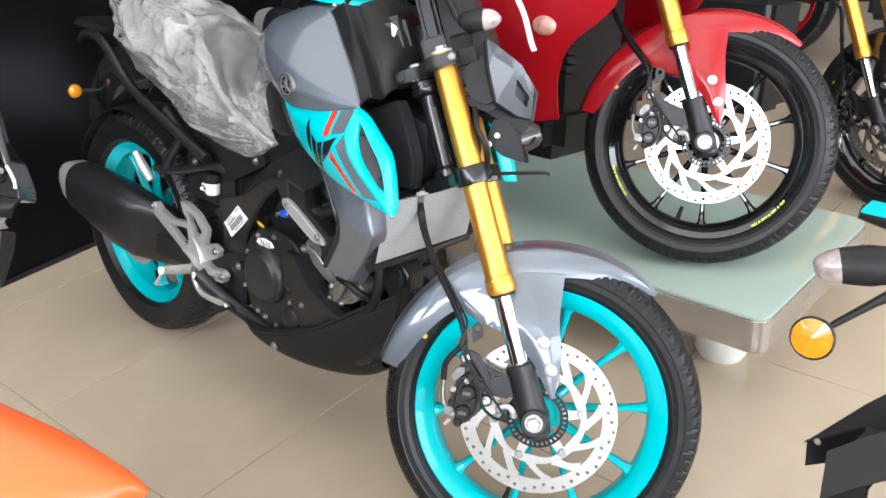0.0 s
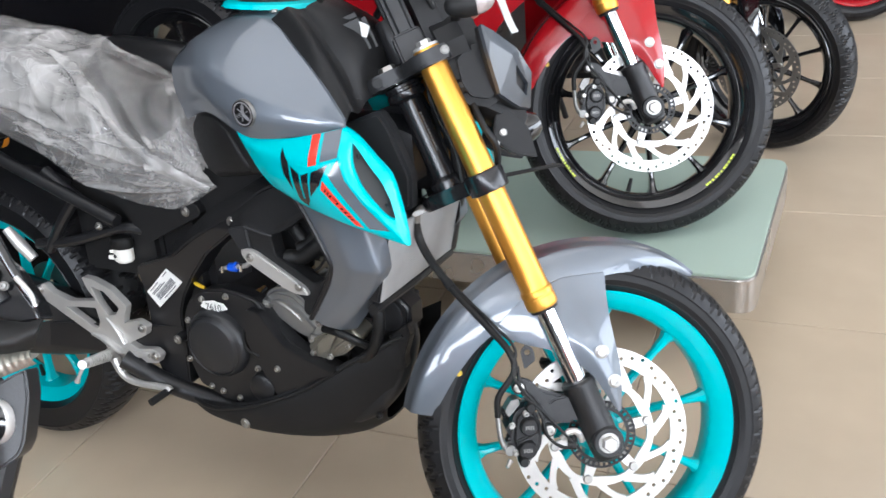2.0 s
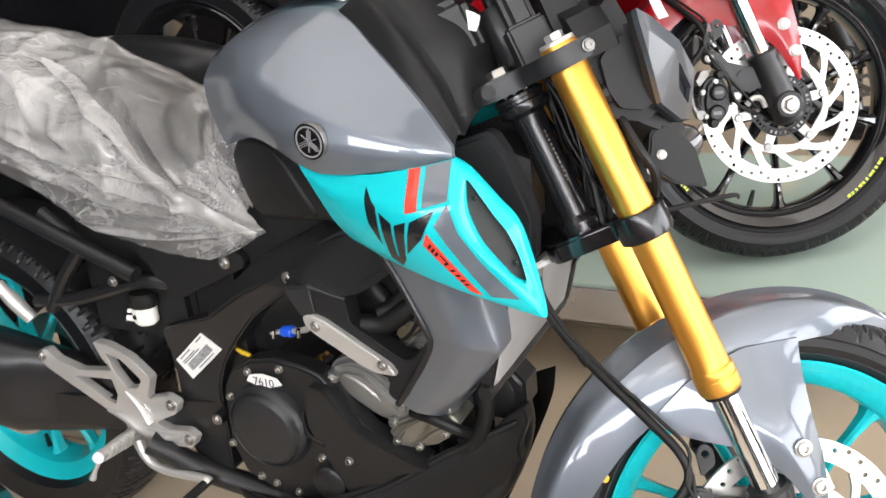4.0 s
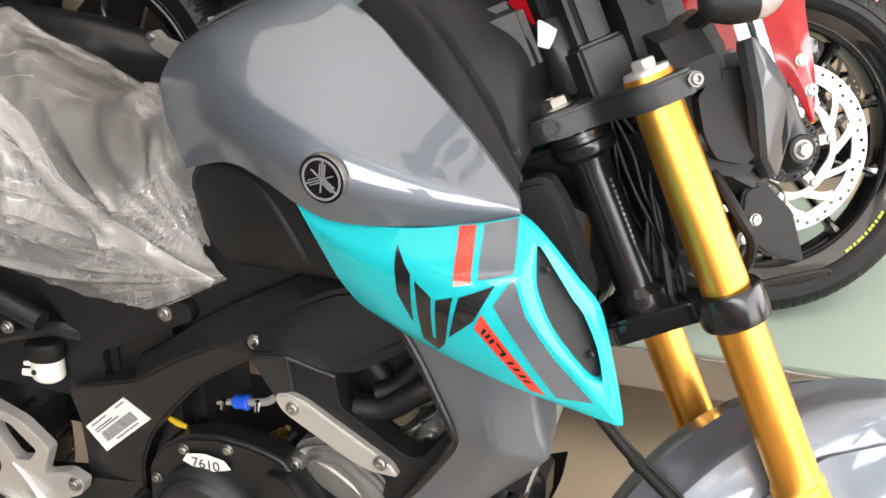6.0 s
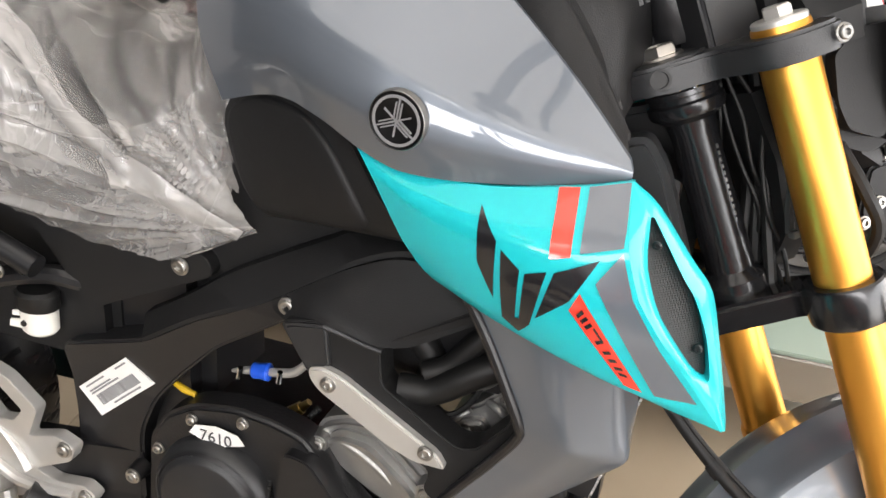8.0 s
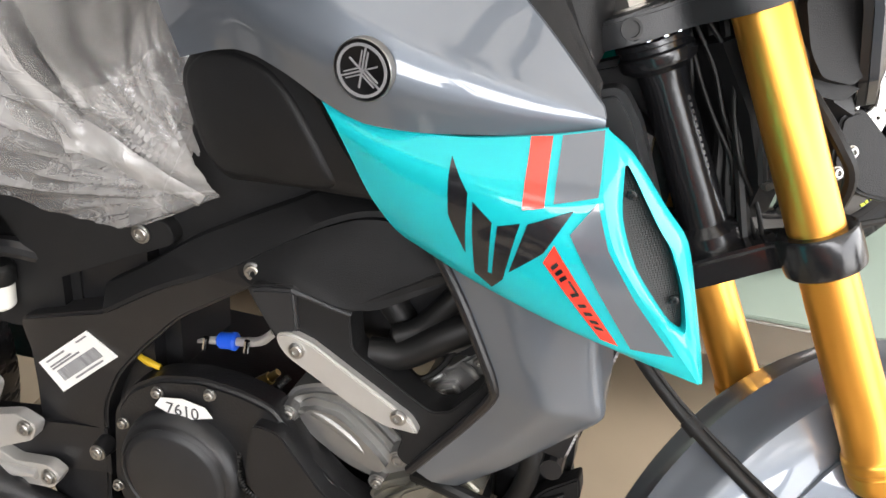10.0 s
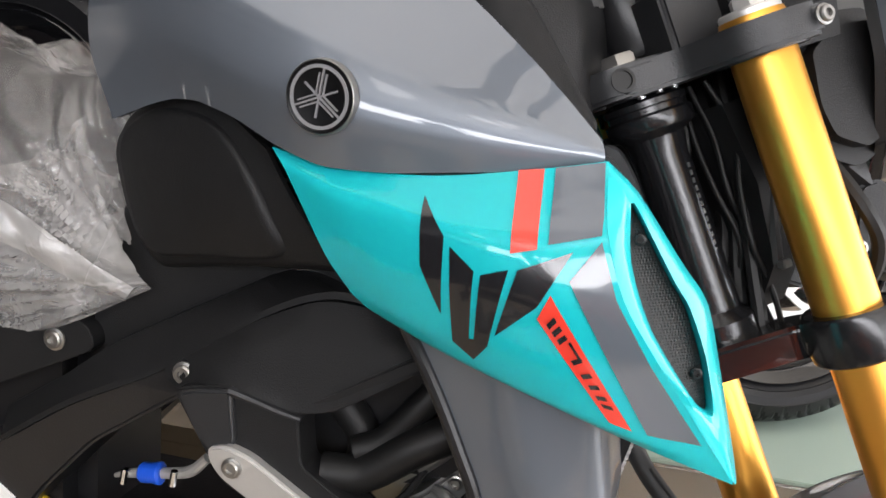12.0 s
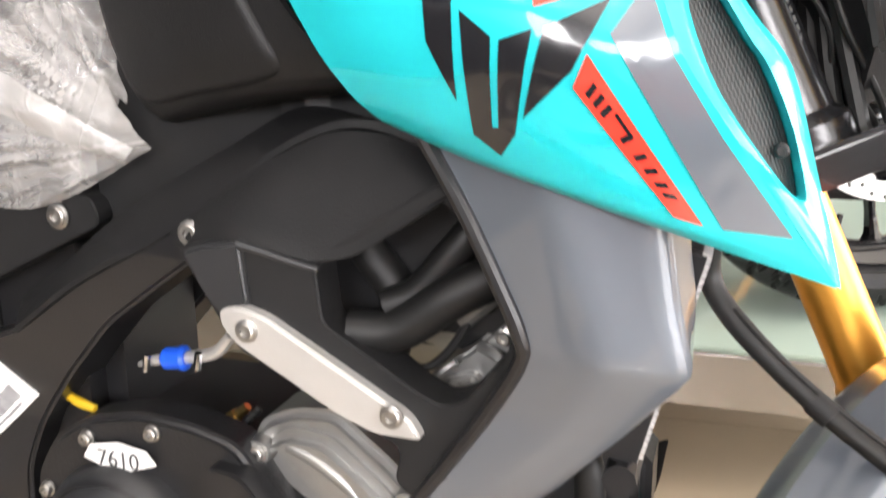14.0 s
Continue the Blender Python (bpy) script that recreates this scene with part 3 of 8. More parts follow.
def caliper(parent, m):
    F = m @ FORK_FRAME
    body = join(plate([round_loop([(-0.108, 0.030), (-0.092, 0.020), (-0.066, 0.034), (-0.052, 0.060), (-0.050, 0.092), (-0.062, 0.106), (-0.084, 0.102), (-0.104, 0.068)], 0.010)], -0.112, -0.066, 0.007, 3), plate([round_loop([(-0.10, 0.03), (-0.06, 0.03), (-0.06, 0.10), (-0.10, 0.10)], 0.01)], -0.055, -0.03, 0.004), box(-0.104, -0.10, 0.052, -0.094, -0.045, 0.085, 0.003))
    cal = part("brake_caliper", body, BLACK_METAL, parent, "black two-piston brake caliper", m=F)
    for z, x in ((0.044, -0.087), (0.076, -0.070)):
        at = F @ Matrix.Translation((x, -0.113, z))
        cap = part("piston_cap", lathe([(0.0, -0.010), (0.0105, -0.010), (0.0115, -0.009), (0.0125, -0.0095), (0.0145, -0.007), (0.0155, 0.006)], 24), BLACK_SATIN, cal, "round cast piston cap", m=at)
        for k in range(4):
            part("cast_mark", box(-0.007 + k * 0.0037, -0.0108, -0.003, -0.005 + k * 0.0037, -0.0098, 0.003, 0), ALU_DULL, cap, m=at @ Matrix.Rotation(0.4, 4, "Y"), smooth=0)
    # curved bracket from the fork, carrying the caliper on two pins
    arc = spline([(-0.060, 0.140), (-0.044, 0.132), (-0.036, 0.108), (-0.034, 0.082), (-0.043, 0.052)], 16)
    w = [0.011, 0.0085, 0.007, 0.007, 0.008, 0.011]
    left, right = [], []
    for i, p in enumerate(arc):
        d = (arc[min(i + 1, 15)] - arc[max(i - 1, 0)]).normalized()
        k = float(np.interp(i / 15, np.linspace(0, 1, 6), w))
        left.append((p.x - d.y * k, p.y + d.x * k))
        right.append((p.x + d.y * k, p.y - d.x * k))
    part("bracket", plate([left + right[::-1]], -0.104, -0.090, 0.003), PLASTIC_GREY, cal, "dark grey cast caliper bracket", m=F)
    part("bracket_web", plate([round_loop([(-0.036, 0.10), (-0.010, 0.082), (0.005, 0.060), (-0.006, 0.045), (-0.040, 0.062)], 0.006)], -0.098, -0.086, 0.003), BLACK_METAL, cal, m=F)
    for x, z in ((-0.059, 0.137), (-0.043, 0.054)):
        part("pin_boss", lathe([(0.0, -0.006), (0.0095, -0.006), (0.011, -0.004), (0.011, 0.006), (0.0, 0.006)], 20), BLACK_METAL, cal, m=F @ Matrix.Translation((x, -0.104, z)))
        bolt(cal, (x, -0.110, z), 0.006, 0.006, m=F)
    for x, z in ((-0.056, 0.104), (-0.100, 0.030)):
        part("pin_boot", lathe([(0.0, -0.016), (0.006, -0.016), (0.0085, -0.012), (0.0065, -0.008), (0.0085, -0.004), (0.0085, 0.004), (0.0, 0.004)], 16), HOSE, cal, m=F @ Matrix.Translation((x, -0.110, z)))
    part("hose_end", join(tube([(-0.116, -0.104, 0.056), (-0.118, -0.106, 0.075), (-0.108, -0.104, 0.108)], [0.006, 0.0045, 0.0045], 10, 10), tube([(-0.112, -0.112, 0.052), (-0.112, -0.092, 0.052)], 0.0085, 12)), ALU_DULL, cal, "plated hose end", m=F)
    part("caliper_bridge", join(box(-0.098, -0.118, 0.056, -0.066, -0.085, 0.064, 0.003), box(-0.074, -0.116, 0.088, -0.056, -0.07, 0.100, 0.004), box(-0.112, -0.108, 0.040, -0.100, -0.08, 0.070, 0.004)), BLACK_METAL, cal, m=F)
    for x, z in ((-0.066, 0.096), (-0.106, 0.046), (-0.094, 0.088)):
        bolt(cal, (x, -0.112, z), 0.0042, 0.006, m=F)
    part("sensor_wire", tube([(-0.020, -0.102, 0.012), (-0.036, -0.112, 0.022), (-0.050, -0.118, 0.050), (-0.046, -0.116, 0.090), (-0.058, -0.114, 0.130), (-0.048, -0.112, 0.170)], 0.0028, 8, 30), HOSE, cal, m=F)
    part("bleed_valve", tube([(-0.118, -0.10, 0.034), (-0.128, -0.106, 0.028)], [0.005, 0.003], 8), ZINC, cal, m=F)
    part("pad_spring", plate([round_loop([(-0.092, 0.098), (-0.070, 0.108), (-0.066, 0.118), (-0.078, 0.122), (-0.094, 0.110)], 0.003)], -0.100, -0.07, 0.001), ALU_DULL, cal, "bright pad spring", m=F)
    part("sensor_bracket", tube([(-0.030, -0.098, 0.030), (-0.016, -0.102, 0.036), (-0.004, -0.102, 0.030), (-0.002, -0.100, 0.012)], 0.0055, 8, 12), ALU, cal, "bright bent sensor bracket", m=F)
    part("sensor", tube([(-0.026, -0.098, 0.016), (-0.014, -0.102, 0.010)], 0.007, 10), BLACK_SATIN, cal, m=F)
    part("hose_guide", plate([round_loop([(-0.040, 0.160), (-0.018, 0.166), (-0.014, 0.185), (-0.022, 0.196), (-0.034, 0.190)], 0.005), circle(-0.025, 0.183, 0.0045, 12)], -0.112, -0.108, 0.001), BLACK_METAL, cal, "black pierced hose guide", m=F)
    return cal


def fork(parent, m, tube_mat=None, top=0.675, fit_shear=0.0):
    """Both legs: gold outer tubes, bright stanchions and black castings, with their clamps."""
    F = m @ FORK_FRAME
    tube_mat = tube_mat or GOLD
    for s in (-1, 1):
        lat = 0.0935 * s
        # legs sheared sideways to fit the camera's close views
        at = Matrix(((1, 0, 0, 0.030), (0, 1, fit_shear, lat), (0, 0, 1, 0), (0, 0, 0, 1)))
        near = Matrix.Diagonal((1, 1 + s * fit_shear * 4.7, 1, 1))
        leg = part("fork_tube", lathe([(0.017, 0.232), (0.0236, 0.232), (0.0250, 0.2345), (0.0255, 0.238), (0.0255, 0.2495), (0.0248, 0.2505), (0.0248, 0.2530), (0.0255, 0.2540), (0.0255, 0.2600), (0.0248, 0.2625), (0.0236, 0.2640), (0.0230, 0.2665), (0.0229, 0.30), (0.0226, 0.42), (0.0222, 0.45), (0.0222, top), (0.0215, top + 0.003), (0.0, top + 0.003)], 56, "Z"), tube_mat, parent, "gold anodised upside-down fork tube", m=F @ at, smooth=24)
        part("fork_cap", join(lathe([(0.0208, top + 0.002), (0.0208, top + 0.0065), (0.0195, top + 0.008), (0.0, top + 0.008)], 32, "Z"), lathe([(0.0115, top + 0.008), (0.0115, top + 0.015), (0.010, top + 0.0165), (0.0, top + 0.0165)], 6, "Z")), ALU, leg, "bright aluminium cap nut", m=F @ at)
        part("stanchion", lathe([(0.0165, 0.085), (0.0165, 0.236)], 32, "Z"), CHROME, leg, "polished chrome stanchion", m=F @ at)
        part("dust_seal", lathe([(0.0165, 0.226), (0.022, 0.227), (0.0225, 0.233), (0.0, 0.233)], 32, "Z"), HOSE, leg, m=F @ at)
        low = [(0.0, -0.034), (0.018, -0.034), (0.0245, -0.028), (0.0262, -0.01), (0.0265, 0.03), (0.0255, 0.085), (0.027, 0.092), (0.027, 0.100), (0.0235, 0.104), (0.0168, 0.104)]
        casting = lathe(low, 32, "Z")
        boss = lathe([(0.0, -0.03), (0.022, -0.03), (0.025, -0.026), (0.025, 0.026), (0.022, 0.03), (0, 0.03)], 28)
        boss.transform(Matrix.Translation((0.002, 0, 0)))
        extra = [casting, boss]
        if s < 0:
            arm = plate([round_loop([(-0.004, 0.085), (-0.05, 0.094), (-0.066, 0.080), (-0.060, 0.062), (-0.036, 0.052), (-0.004, 0.030)], 0.008)], -0.008, 0.012, 0.005)
            arm2 = plate([round_loop([(-0.02, 0.082), (-0.078, 0.132), (-0.09, 0.124), (-0.062, 0.066), (-0.03, 0.05)], 0.01)], -0.004, 0.010, 0.004)
            extra += [arm, arm2]
        cast = part("fork_bottom", join(*extra), BLACK_METAL, parent, "black cast fork bottom", m=F @ at)
        if s < 0:
            part("axle_nut", join(lathe([(0.0, -0.012), (0.0105, -0.012), (0.0125, -0.010), (0.0125, 0.0)], 6), lathe([(0.016, 0.0), (0.016, -0.002), (0.0, -0.002)], 24)), ZINC, cast, "plated axle nut", m=F @ at @ Matrix.Translation((0.002, -0.03, 0)))
        # clamps
        up = plate([round_loop([(-0.060, -0.045), (-0.020, -0.058), (-0.002, -0.112), (0.020, -0.130), (0.046, -0.130), (0.058, -0.122), (0.060, -0.085), (0.035, -0.06), (0.012, 0.0), (-0.060, 0.0)], 0.012, 5)], 0, 0.022, 0.003) if s < 0 else plate([round_loop([(-0.060, 0.0), (0.012, 0.0), (0.035, 0.06), (0.060, 0.085), (0.058, 0.122), (0.046, 0.130), (0.020, 0.130), (-0.002, 0.112), (-0.020, 0.058), (-0.060, 0.045)], 0.012, 5)], 0, 0.022, 0.003)
        flip = Matrix(((1, 0, 0, 0), (0, 0, 1, 0), (0, 1, 0, 0), (0, 0, 0, 1)))
        clamp = part("upper_clamp", up, PLASTIC_GREY, parent, "black forged upper clamp", m=F @ near @ Matrix.Translation((0, 0, 0.643)) @ flip)
        part("clamp_band", lathe([(0.0222, 0.642), (0.030, 0.642), (0.0308, 0.645), (0.0308, 0.662), (0.030, 0.665), (0.0222, 0.665)], 36, "Z"), PLASTIC_GREY, clamp, m=F @ at)
        part("lower_band", lathe([(0.0225, 0.431), (0.0295, 0.431), (0.0312, 0.4325), (0.0320, 0.4365), (0.0322, 0.448), (0.0320, 0.4595), (0.0312, 0.4635), (0.0295, 0.465), (0.0225, 0.465)], 48, "Z"), BLACK_HEAD, parent, "glossy black lower clamp", m=F @ at)
        lowp = plate([round_loop([(-0.075, 0.0), (-0.07, 0.03 * s), (0.005, 0.07 * s), (0.01, 0.10 * s), (0.045, 0.09 * s), (0.03, 0.04 * s), (0.0, 0.0)], 0.01)], 0, 0.024, 0.004)
        part("lower_clamp", lowp, BLACK_GLOSS, parent, m=F @ near @ Matrix.Translation((0, 0, 0.436)) @ flip)
        bolt(clamp, (0.050, (0.131 + s * fit_shear * 0.6) * s, 0.654), 0.0054, 0.005, ALU_DULL, m=F, turn=None if s < 0 else Matrix.Rotation(math.pi, 4, "Z"))


FENDER_STATIONS = ((31, 0.002, 0.005, 0.300), (36, 0.012, 0.012, 0.303), (44, 0.030, 0.022, 0.306), (56, 0.050, 0.032, 0.308), (70, 0.060, 0.042, 0.308), (85, 0.064, 0.056, 0.308), (100, 0.064, 0.062, 0.308), (115, 0.060, 0.050, 0.308), (130, 0.056, 0.044, 0.310), (142, 0.050, 0.038, 0.313), (150, 0.044, 0.032, 0.315))


def fender(parent, mat, m, mount=True):
    """The front mudguard: a ridged shell over the tyre, with a leg to the fork on each side."""
    F = m @ FORK_FRAME @ Matrix.Translation((0.035, 0, 0))
    rows = []
    th = [s[0] for s in FENDER_STATIONS]
    N = 56
    curve = spline([s[1:] for s in FENDER_STATIONS], 300)
    angle = np.interp(np.linspace(0, len(th) - 1, 300), np.arange(len(th)), th)

    def smooth_at(a):
        return (float(np.interp(a, angle, [c[k] for c in curve])) for k in range(3))
    for i in range(N):
        a = th[0] + (th[-1] - th[0]) * i / (N - 1)
        w, d, R = smooth_at(a)
        row = []
        for v in np.linspace(-1, 1, 31):
            lat = w * math.sin(v * math.pi / 2)
            drop = 0.018 * abs(v) ** 1.2 * (w / 0.06) + d * max(0, (abs(v) - 0.52) / 0.48) ** 1.1
            rr = R - drop + 0.004 * max(0, 1 - abs(v) * 6)
            row.append((rr * math.cos(radians(a)), lat, rr * math.sin(radians(a))))
        rows.append(row)
    bm = bmesh.new()
    grid_faces(bm, rows)
    thicken(bm, 0.0028)
    fen = part("front_fender", bm, mat, parent, "painted front mudguard", m=F)
    for s in (-1, 1):
        leg = [[(-0.095, 0.062 * s, 0.225), (-0.03, 0.068 * s, 0.252), (0.04, 0.068 * s, 0.258), (0.110, 0.062 * s, 0.235)],
               [(-0.060, 0.074 * s, 0.190), (0.0, 0.086 * s, 0.205), (0.045, 0.082 * s, 0.215), (0.098, 0.068 * s, 0.205)],
               [(-0.005, 0.096 * s, 0.150), (0.024, 0.104 * s, 0.155), (0.050, 0.102 * s, 0.160), (0.082, 0.084 * s, 0.160)],
               [(0.020, 0.103 * s, 0.10), (0.036, 0.108 * s, 0.10), (0.052, 0.106 * s, 0.10), (0.070, 0.090 * s, 0.10)],
               [(0.027, 0.105 * s, 0.064), (0.036, 0.107 * s, 0.064), (0.045, 0.105 * s, 0.064), (0.056, 0.096 * s, 0.064)],
               [(0.034, 0.101 * s, 0.030), (0.036, 0.101 * s, 0.030), (0.038, 0.101 * s, 0.030), (0.040, 0.099 * s, 0.030)]]
        part("fender_leg", panel(creased_rows(leg, 7, 6, 0.16, 0.4, 0.1, 0.7), 0.004, (0, -s, 0)), mat, fen, m=F)
        for z in (0.132, 0.0805):
            bolt(fen, (0.047, 0.107 * s, z), 0.0085, 0.005, m=F, turn=None if s < 0 else Matrix.Rotation(math.pi, 4, "Z"))
        # faint maker's script on the leg
        part("leg_marking", plate([[(0.030, 0.182), (0.052, 0.176), (0.054, 0.179), (0.032, 0.186)]], 0.0885 * s, 0.0885 * s + 0.0005, 0), PAPER, fen, m=F)
    return fen


def front_end(root, rim_mat, fender_mat, steer=STEER, tube_mat=None, spoke_turn=0.1, swing=0.0, script=False, steel=None, fit_shear=0.0, top=0.675):
    S = steering(steer)
    # small turn that fits the front end to the camera's view
    if swing:
        P = fk(0, 0, 0.62)
        S = Matrix.Translation(P) @ Matrix.Rotation(radians(swing), 4, "X") @ Matrix.Translation(-P) @ S
    rim = wheel(root, "front_wheel", AXLE + WHEEL_SET, 0.2953, 0.0965, rim_mat, m=S, spoke_turn=spoke_turn)
    brake(root, S, steel=steel)
    caliper(root, S)
    fork(root, S, tube_mat, top, fit_shear)
    fender(root, fender_mat, S)
    part("tyre_mark", plate([circle(0.252 * math.cos(2.72), 0.252 * math.sin(2.72), 0.005, 14)], -0.0515, -0.0495, 0), YELLOW, rim, "yellow paint dot on the tyre", m=S @ Matrix.Translation(AXLE + WHEEL_SET))
    if script:
        # line of lettering on the rim, too small to read
        for a0, a1 in ((-0.92, -0.48), (-2.75, -2.38)):
            n = 11
            for k in range(n):
                a = a0 + (a1 - a0) * k / n
                w = (a1 - a0) / n * (0.55 if k % 3 else 0.8)
                part("rim_mark", plate([[(r * math.cos(t), r * math.sin(t)) for r, t in ((0.2215, a), (0.2265, a), (0.2265, a + w), (0.2215, a + w))]], -0.0445, -0.0435, 0), RIM_YELLOW, rim, m=S @ Matrix.Translation(AXLE + WHEEL_SET), smooth=0)
    part("axle", tube([(AXLE.x, -0.11, AXLE.z), (AXLE.x, 0.11, AXLE.z)], 0.009, 12), ZINC, rim, m=S)
    F = S @ FORK_FRAME
    part("brake_hose", tube([(-0.108, -0.104, 0.108), (-0.094, -0.110, 0.138), (-0.056, -0.114, 0.165), (-0.050, -0.108, 0.196), (-0.0615, -0.078, 0.236), (-0.076, -0.046, 0.278), (-0.0875, -0.018, 0.314), (-0.0955, 0.005, 0.350), (-0.0995, 0.022, 0.380), (-0.0985, 0.030, 0.406), (-0.092, 0.018, 0.430)], [0.0052, 0.0052, 0.0052, 0.0054, 0.0058, 0.006, 0.0062, 0.0068, 0.0074, 0.0076, 0.006], 12, 72), HOSE, root, "black rubber brake hose", m=F)
    part("hose_sleeve", tube([(-0.0862, -0.021, 0.310), (-0.089, -0.013, 0.321)], [0.008, 0.008], 12), PLASTIC, root, "black clip on the hose", m=F)
    part("hose_fitting", join(tube([(-0.092, 0.018, 0.428), (-0.082, 0.010, 0.444), (-0.052, -0.006, 0.454)], [0.006, 0.0065, 0.005], 10, 8), box(-0.094, 0.0, 0.438, -0.066, 0.022, 0.446, 0.002)), ALU_DULL, root, "bare metal hose fitting", m=F)
    part("sensor_wire", tube([(-0.014, -0.102, 0.010), (-0.045, -0.112, 0.10), (-0.060, -0.118, 0.16), (-0.040, -0.112, 0.196), (-0.052, -0.084, 0.236), (-0.068, -0.052, 0.276), (-0.081, -0.024, 0.312), (-0.092, -0.003, 0.348), (-0.098, 0.016, 0.384)], 0.0024, 8, 48), HOSE, root, m=F)
    return S


# ---- the grey and cyan motorcycle ----
BIKE = thing("motorcycle", "grey and cyan naked motorcycle with gold forks on its stand", "motorcycle", pose(0, 0, 0, -LEAN, 0, 0))
STEERED = front_end(BIKE, CYAN, GREY, spoke_turn=0.414, swing=-1.77, fit_shear=0.034, top=0.667)
# similar sideways shear for the cockpit, fitted to the camera's view
FK = STEERED @ FORK_FRAME @ Matrix(((1, 0, 0, 0), (0, 1, 0.030, 0), (0, 0, 1, 0), (0, 0, 0, 1)))

TANK = [
    [(0.652, -0.045, 0.945), (0.72, -0.068, 0.972), (0.82, -0.074, 0.980), (0.90, -0.112, 0.928), (0.965, -0.143, 0.878), (1.010, -0.168, 0.838)],
    [(0.642, -0.085, 0.930), (0.70, -0.118, 0.951), (0.80, -0.132, 0.947), (0.885, -0.150, 0.904), (0.955, -0.164, 0.864), (1.012, -0.171, 0.834)],
    [(0.636, -0.108, 0.905), (0.736, -0.161, 0.923), (0.808, -0.184, 0.9005), (0.868, -0.1905, 0.878), (0.94, -0.186, 0.854), (1.013, -0.173, 0.832)],
    [(0.636, -0.113, 0.893), (0.731, -0.167, 0.908), (0.804, -0.1905, 0.887), (0.868, -0.197, 0.866), (0.94, -0.190, 0.8455), (1.0135, -0.1735, 0.829)],
    [(0.642, -0.119, 0.862), (0.737, -0.171, 0.874), (0.798, -0.1935, 0.857), (0.862, -0.203, 0.840), (0.94, -0.193, 0.832), (1.0135, -0.1735, 0.827)],
    [(0.666, -0.126, 0.817), (0.730, -0.152, 0.838), (0.780, -0.176, 0.833), (0.850, -0.193, 0.807), (0.94, -0.190, 0.8135), (1.012, -0.173, 0.823)],
]
WING = [
    [(0.813, -0.178, 0.815), (0.86, -0.186, 0.808), (0.92, -0.192, 0.810), (0.98, -0.189, 0.820), (1.016, -0.178, 0.827)],
    [(0.826, -0.186, 0.803), (0.866, -0.200, 0.793), (0.927, -0.213, 0.786), (0.975, -0.216, 0.784), (1.021, -0.207, 0.792)],
    [(0.855, -0.187, 0.754), (0.90, -0.205, 0.752), (0.95, -0.217, 0.752), (0.995, -0.220, 0.755), (1.034, -0.212, 0.757)],
    [(0.872, -0.185, 0.733), (0.92, -0.202, 0.724), (0.97, -0.211, 0.720), (1.015, -0.212, 0.720), (1.058, -0.206, 0.722)],
    [(0.882, -0.183, 0.7245), (0.93, -0.1945, 0.710), (0.985, -0.2005, 0.694), (1.041, -0.199, 0.679), (1.096, -0.184, 0.667)],
    [(0.884, -0.178, 0.721), (0.93, -0.185, 0.705), (0.987, -0.189, 0.688), (1.045, -0.189, 0.671), (1.107, -0.178, 0.651)],
]
SHROUD = [
    [(0.895, -0.171, 0.722), (0.970, -0.186, 0.704), (1.026, -0.176, 0.684), (1.038, -0.146, 0.672)],
    [(0.947, -0.175, 0.638), (0.991, -0.183, 0.633), (1.036, -0.169, 0.630), (1.044, -0.134, 0.628)],
    [(0.960, -0.174, 0.606), (1.002, -0.180, 0.599), (1.0465, -0.164, 0.592), (1.044, -0.130, 0.590)],
    [(0.938, -0.157, 0.556), (0.978, -0.161, 0.552), (1.012, -0.146, 0.547), (1.014, -0.116, 0.545)],
    [(0.915, -0.151, 0.523), (0.944, -0.149, 0.511), (0.971, -0.133, 0.500), (0.978, -0.104, 0.496)],
    [(0.889, -0.146, 0.486), (0.906, -0.139, 0.470), (0.926, -0.118, 0.455), (0.940, -0.092, 0.449)],
]


def net_height(net):
    """The lateral place of a dense net over (x, z), by its nearest points."""
    P = np.array([tuple(p) for r in net for p in r])

    def f(x, z):
        d = (P[:, 0] - x) ** 2 + (P[:, 2] - z) ** 2
        i = np.argpartition(d, 4)[:4]
        w = 1 / (d[i] + 1e-8)
        return float((P[i, 1] * w).sum() / w.sum())
    return f


def decal(name, loop, mat, parent, height, lift=0.0012, label="", side=1):
    """A sticker cut to a loop of (x, z), laid over a panel."""
    bm = fill([loop])
    xs, zs = [p[0] for p in loop], [p[1] for p in loop]
    for axis, lo, hi in ((0, min(xs), max(xs)), (2, min(zs), max(zs))):
        k = lo + 0.006
        while k < hi:
            no = V((1, 0, 0)) if axis == 0 else V((0, 0, 1))
            bmesh.ops.bisect_plane(bm, geom=list(bm.verts) + list(bm.edges) + list(bm.faces), plane_co=no * k, plane_no=no)
            k += 0.006
    for v in bm.verts:
        v.co.y = (height(v.co.x, v.co.z) - lift) * side
    return part(name, bm, mat, parent, label)


def resample(loop, n):
    P = [V(p) for p in loop] + [V(loop[0])]
    L = [0.0]
    for a, b in zip(P, P[1:]):
        L.append(L[-1] + (b - a).length)
    out = []
    for i in range(n):
        d = L[-1] * i / n
        k = max(j for j in range(len(L) - 1) if L[j] <= d)
        out.append(P[k].lerp(P[k + 1], (d - L[k]) / max(L[k + 1] - L[k], 1e-9)))
    return out


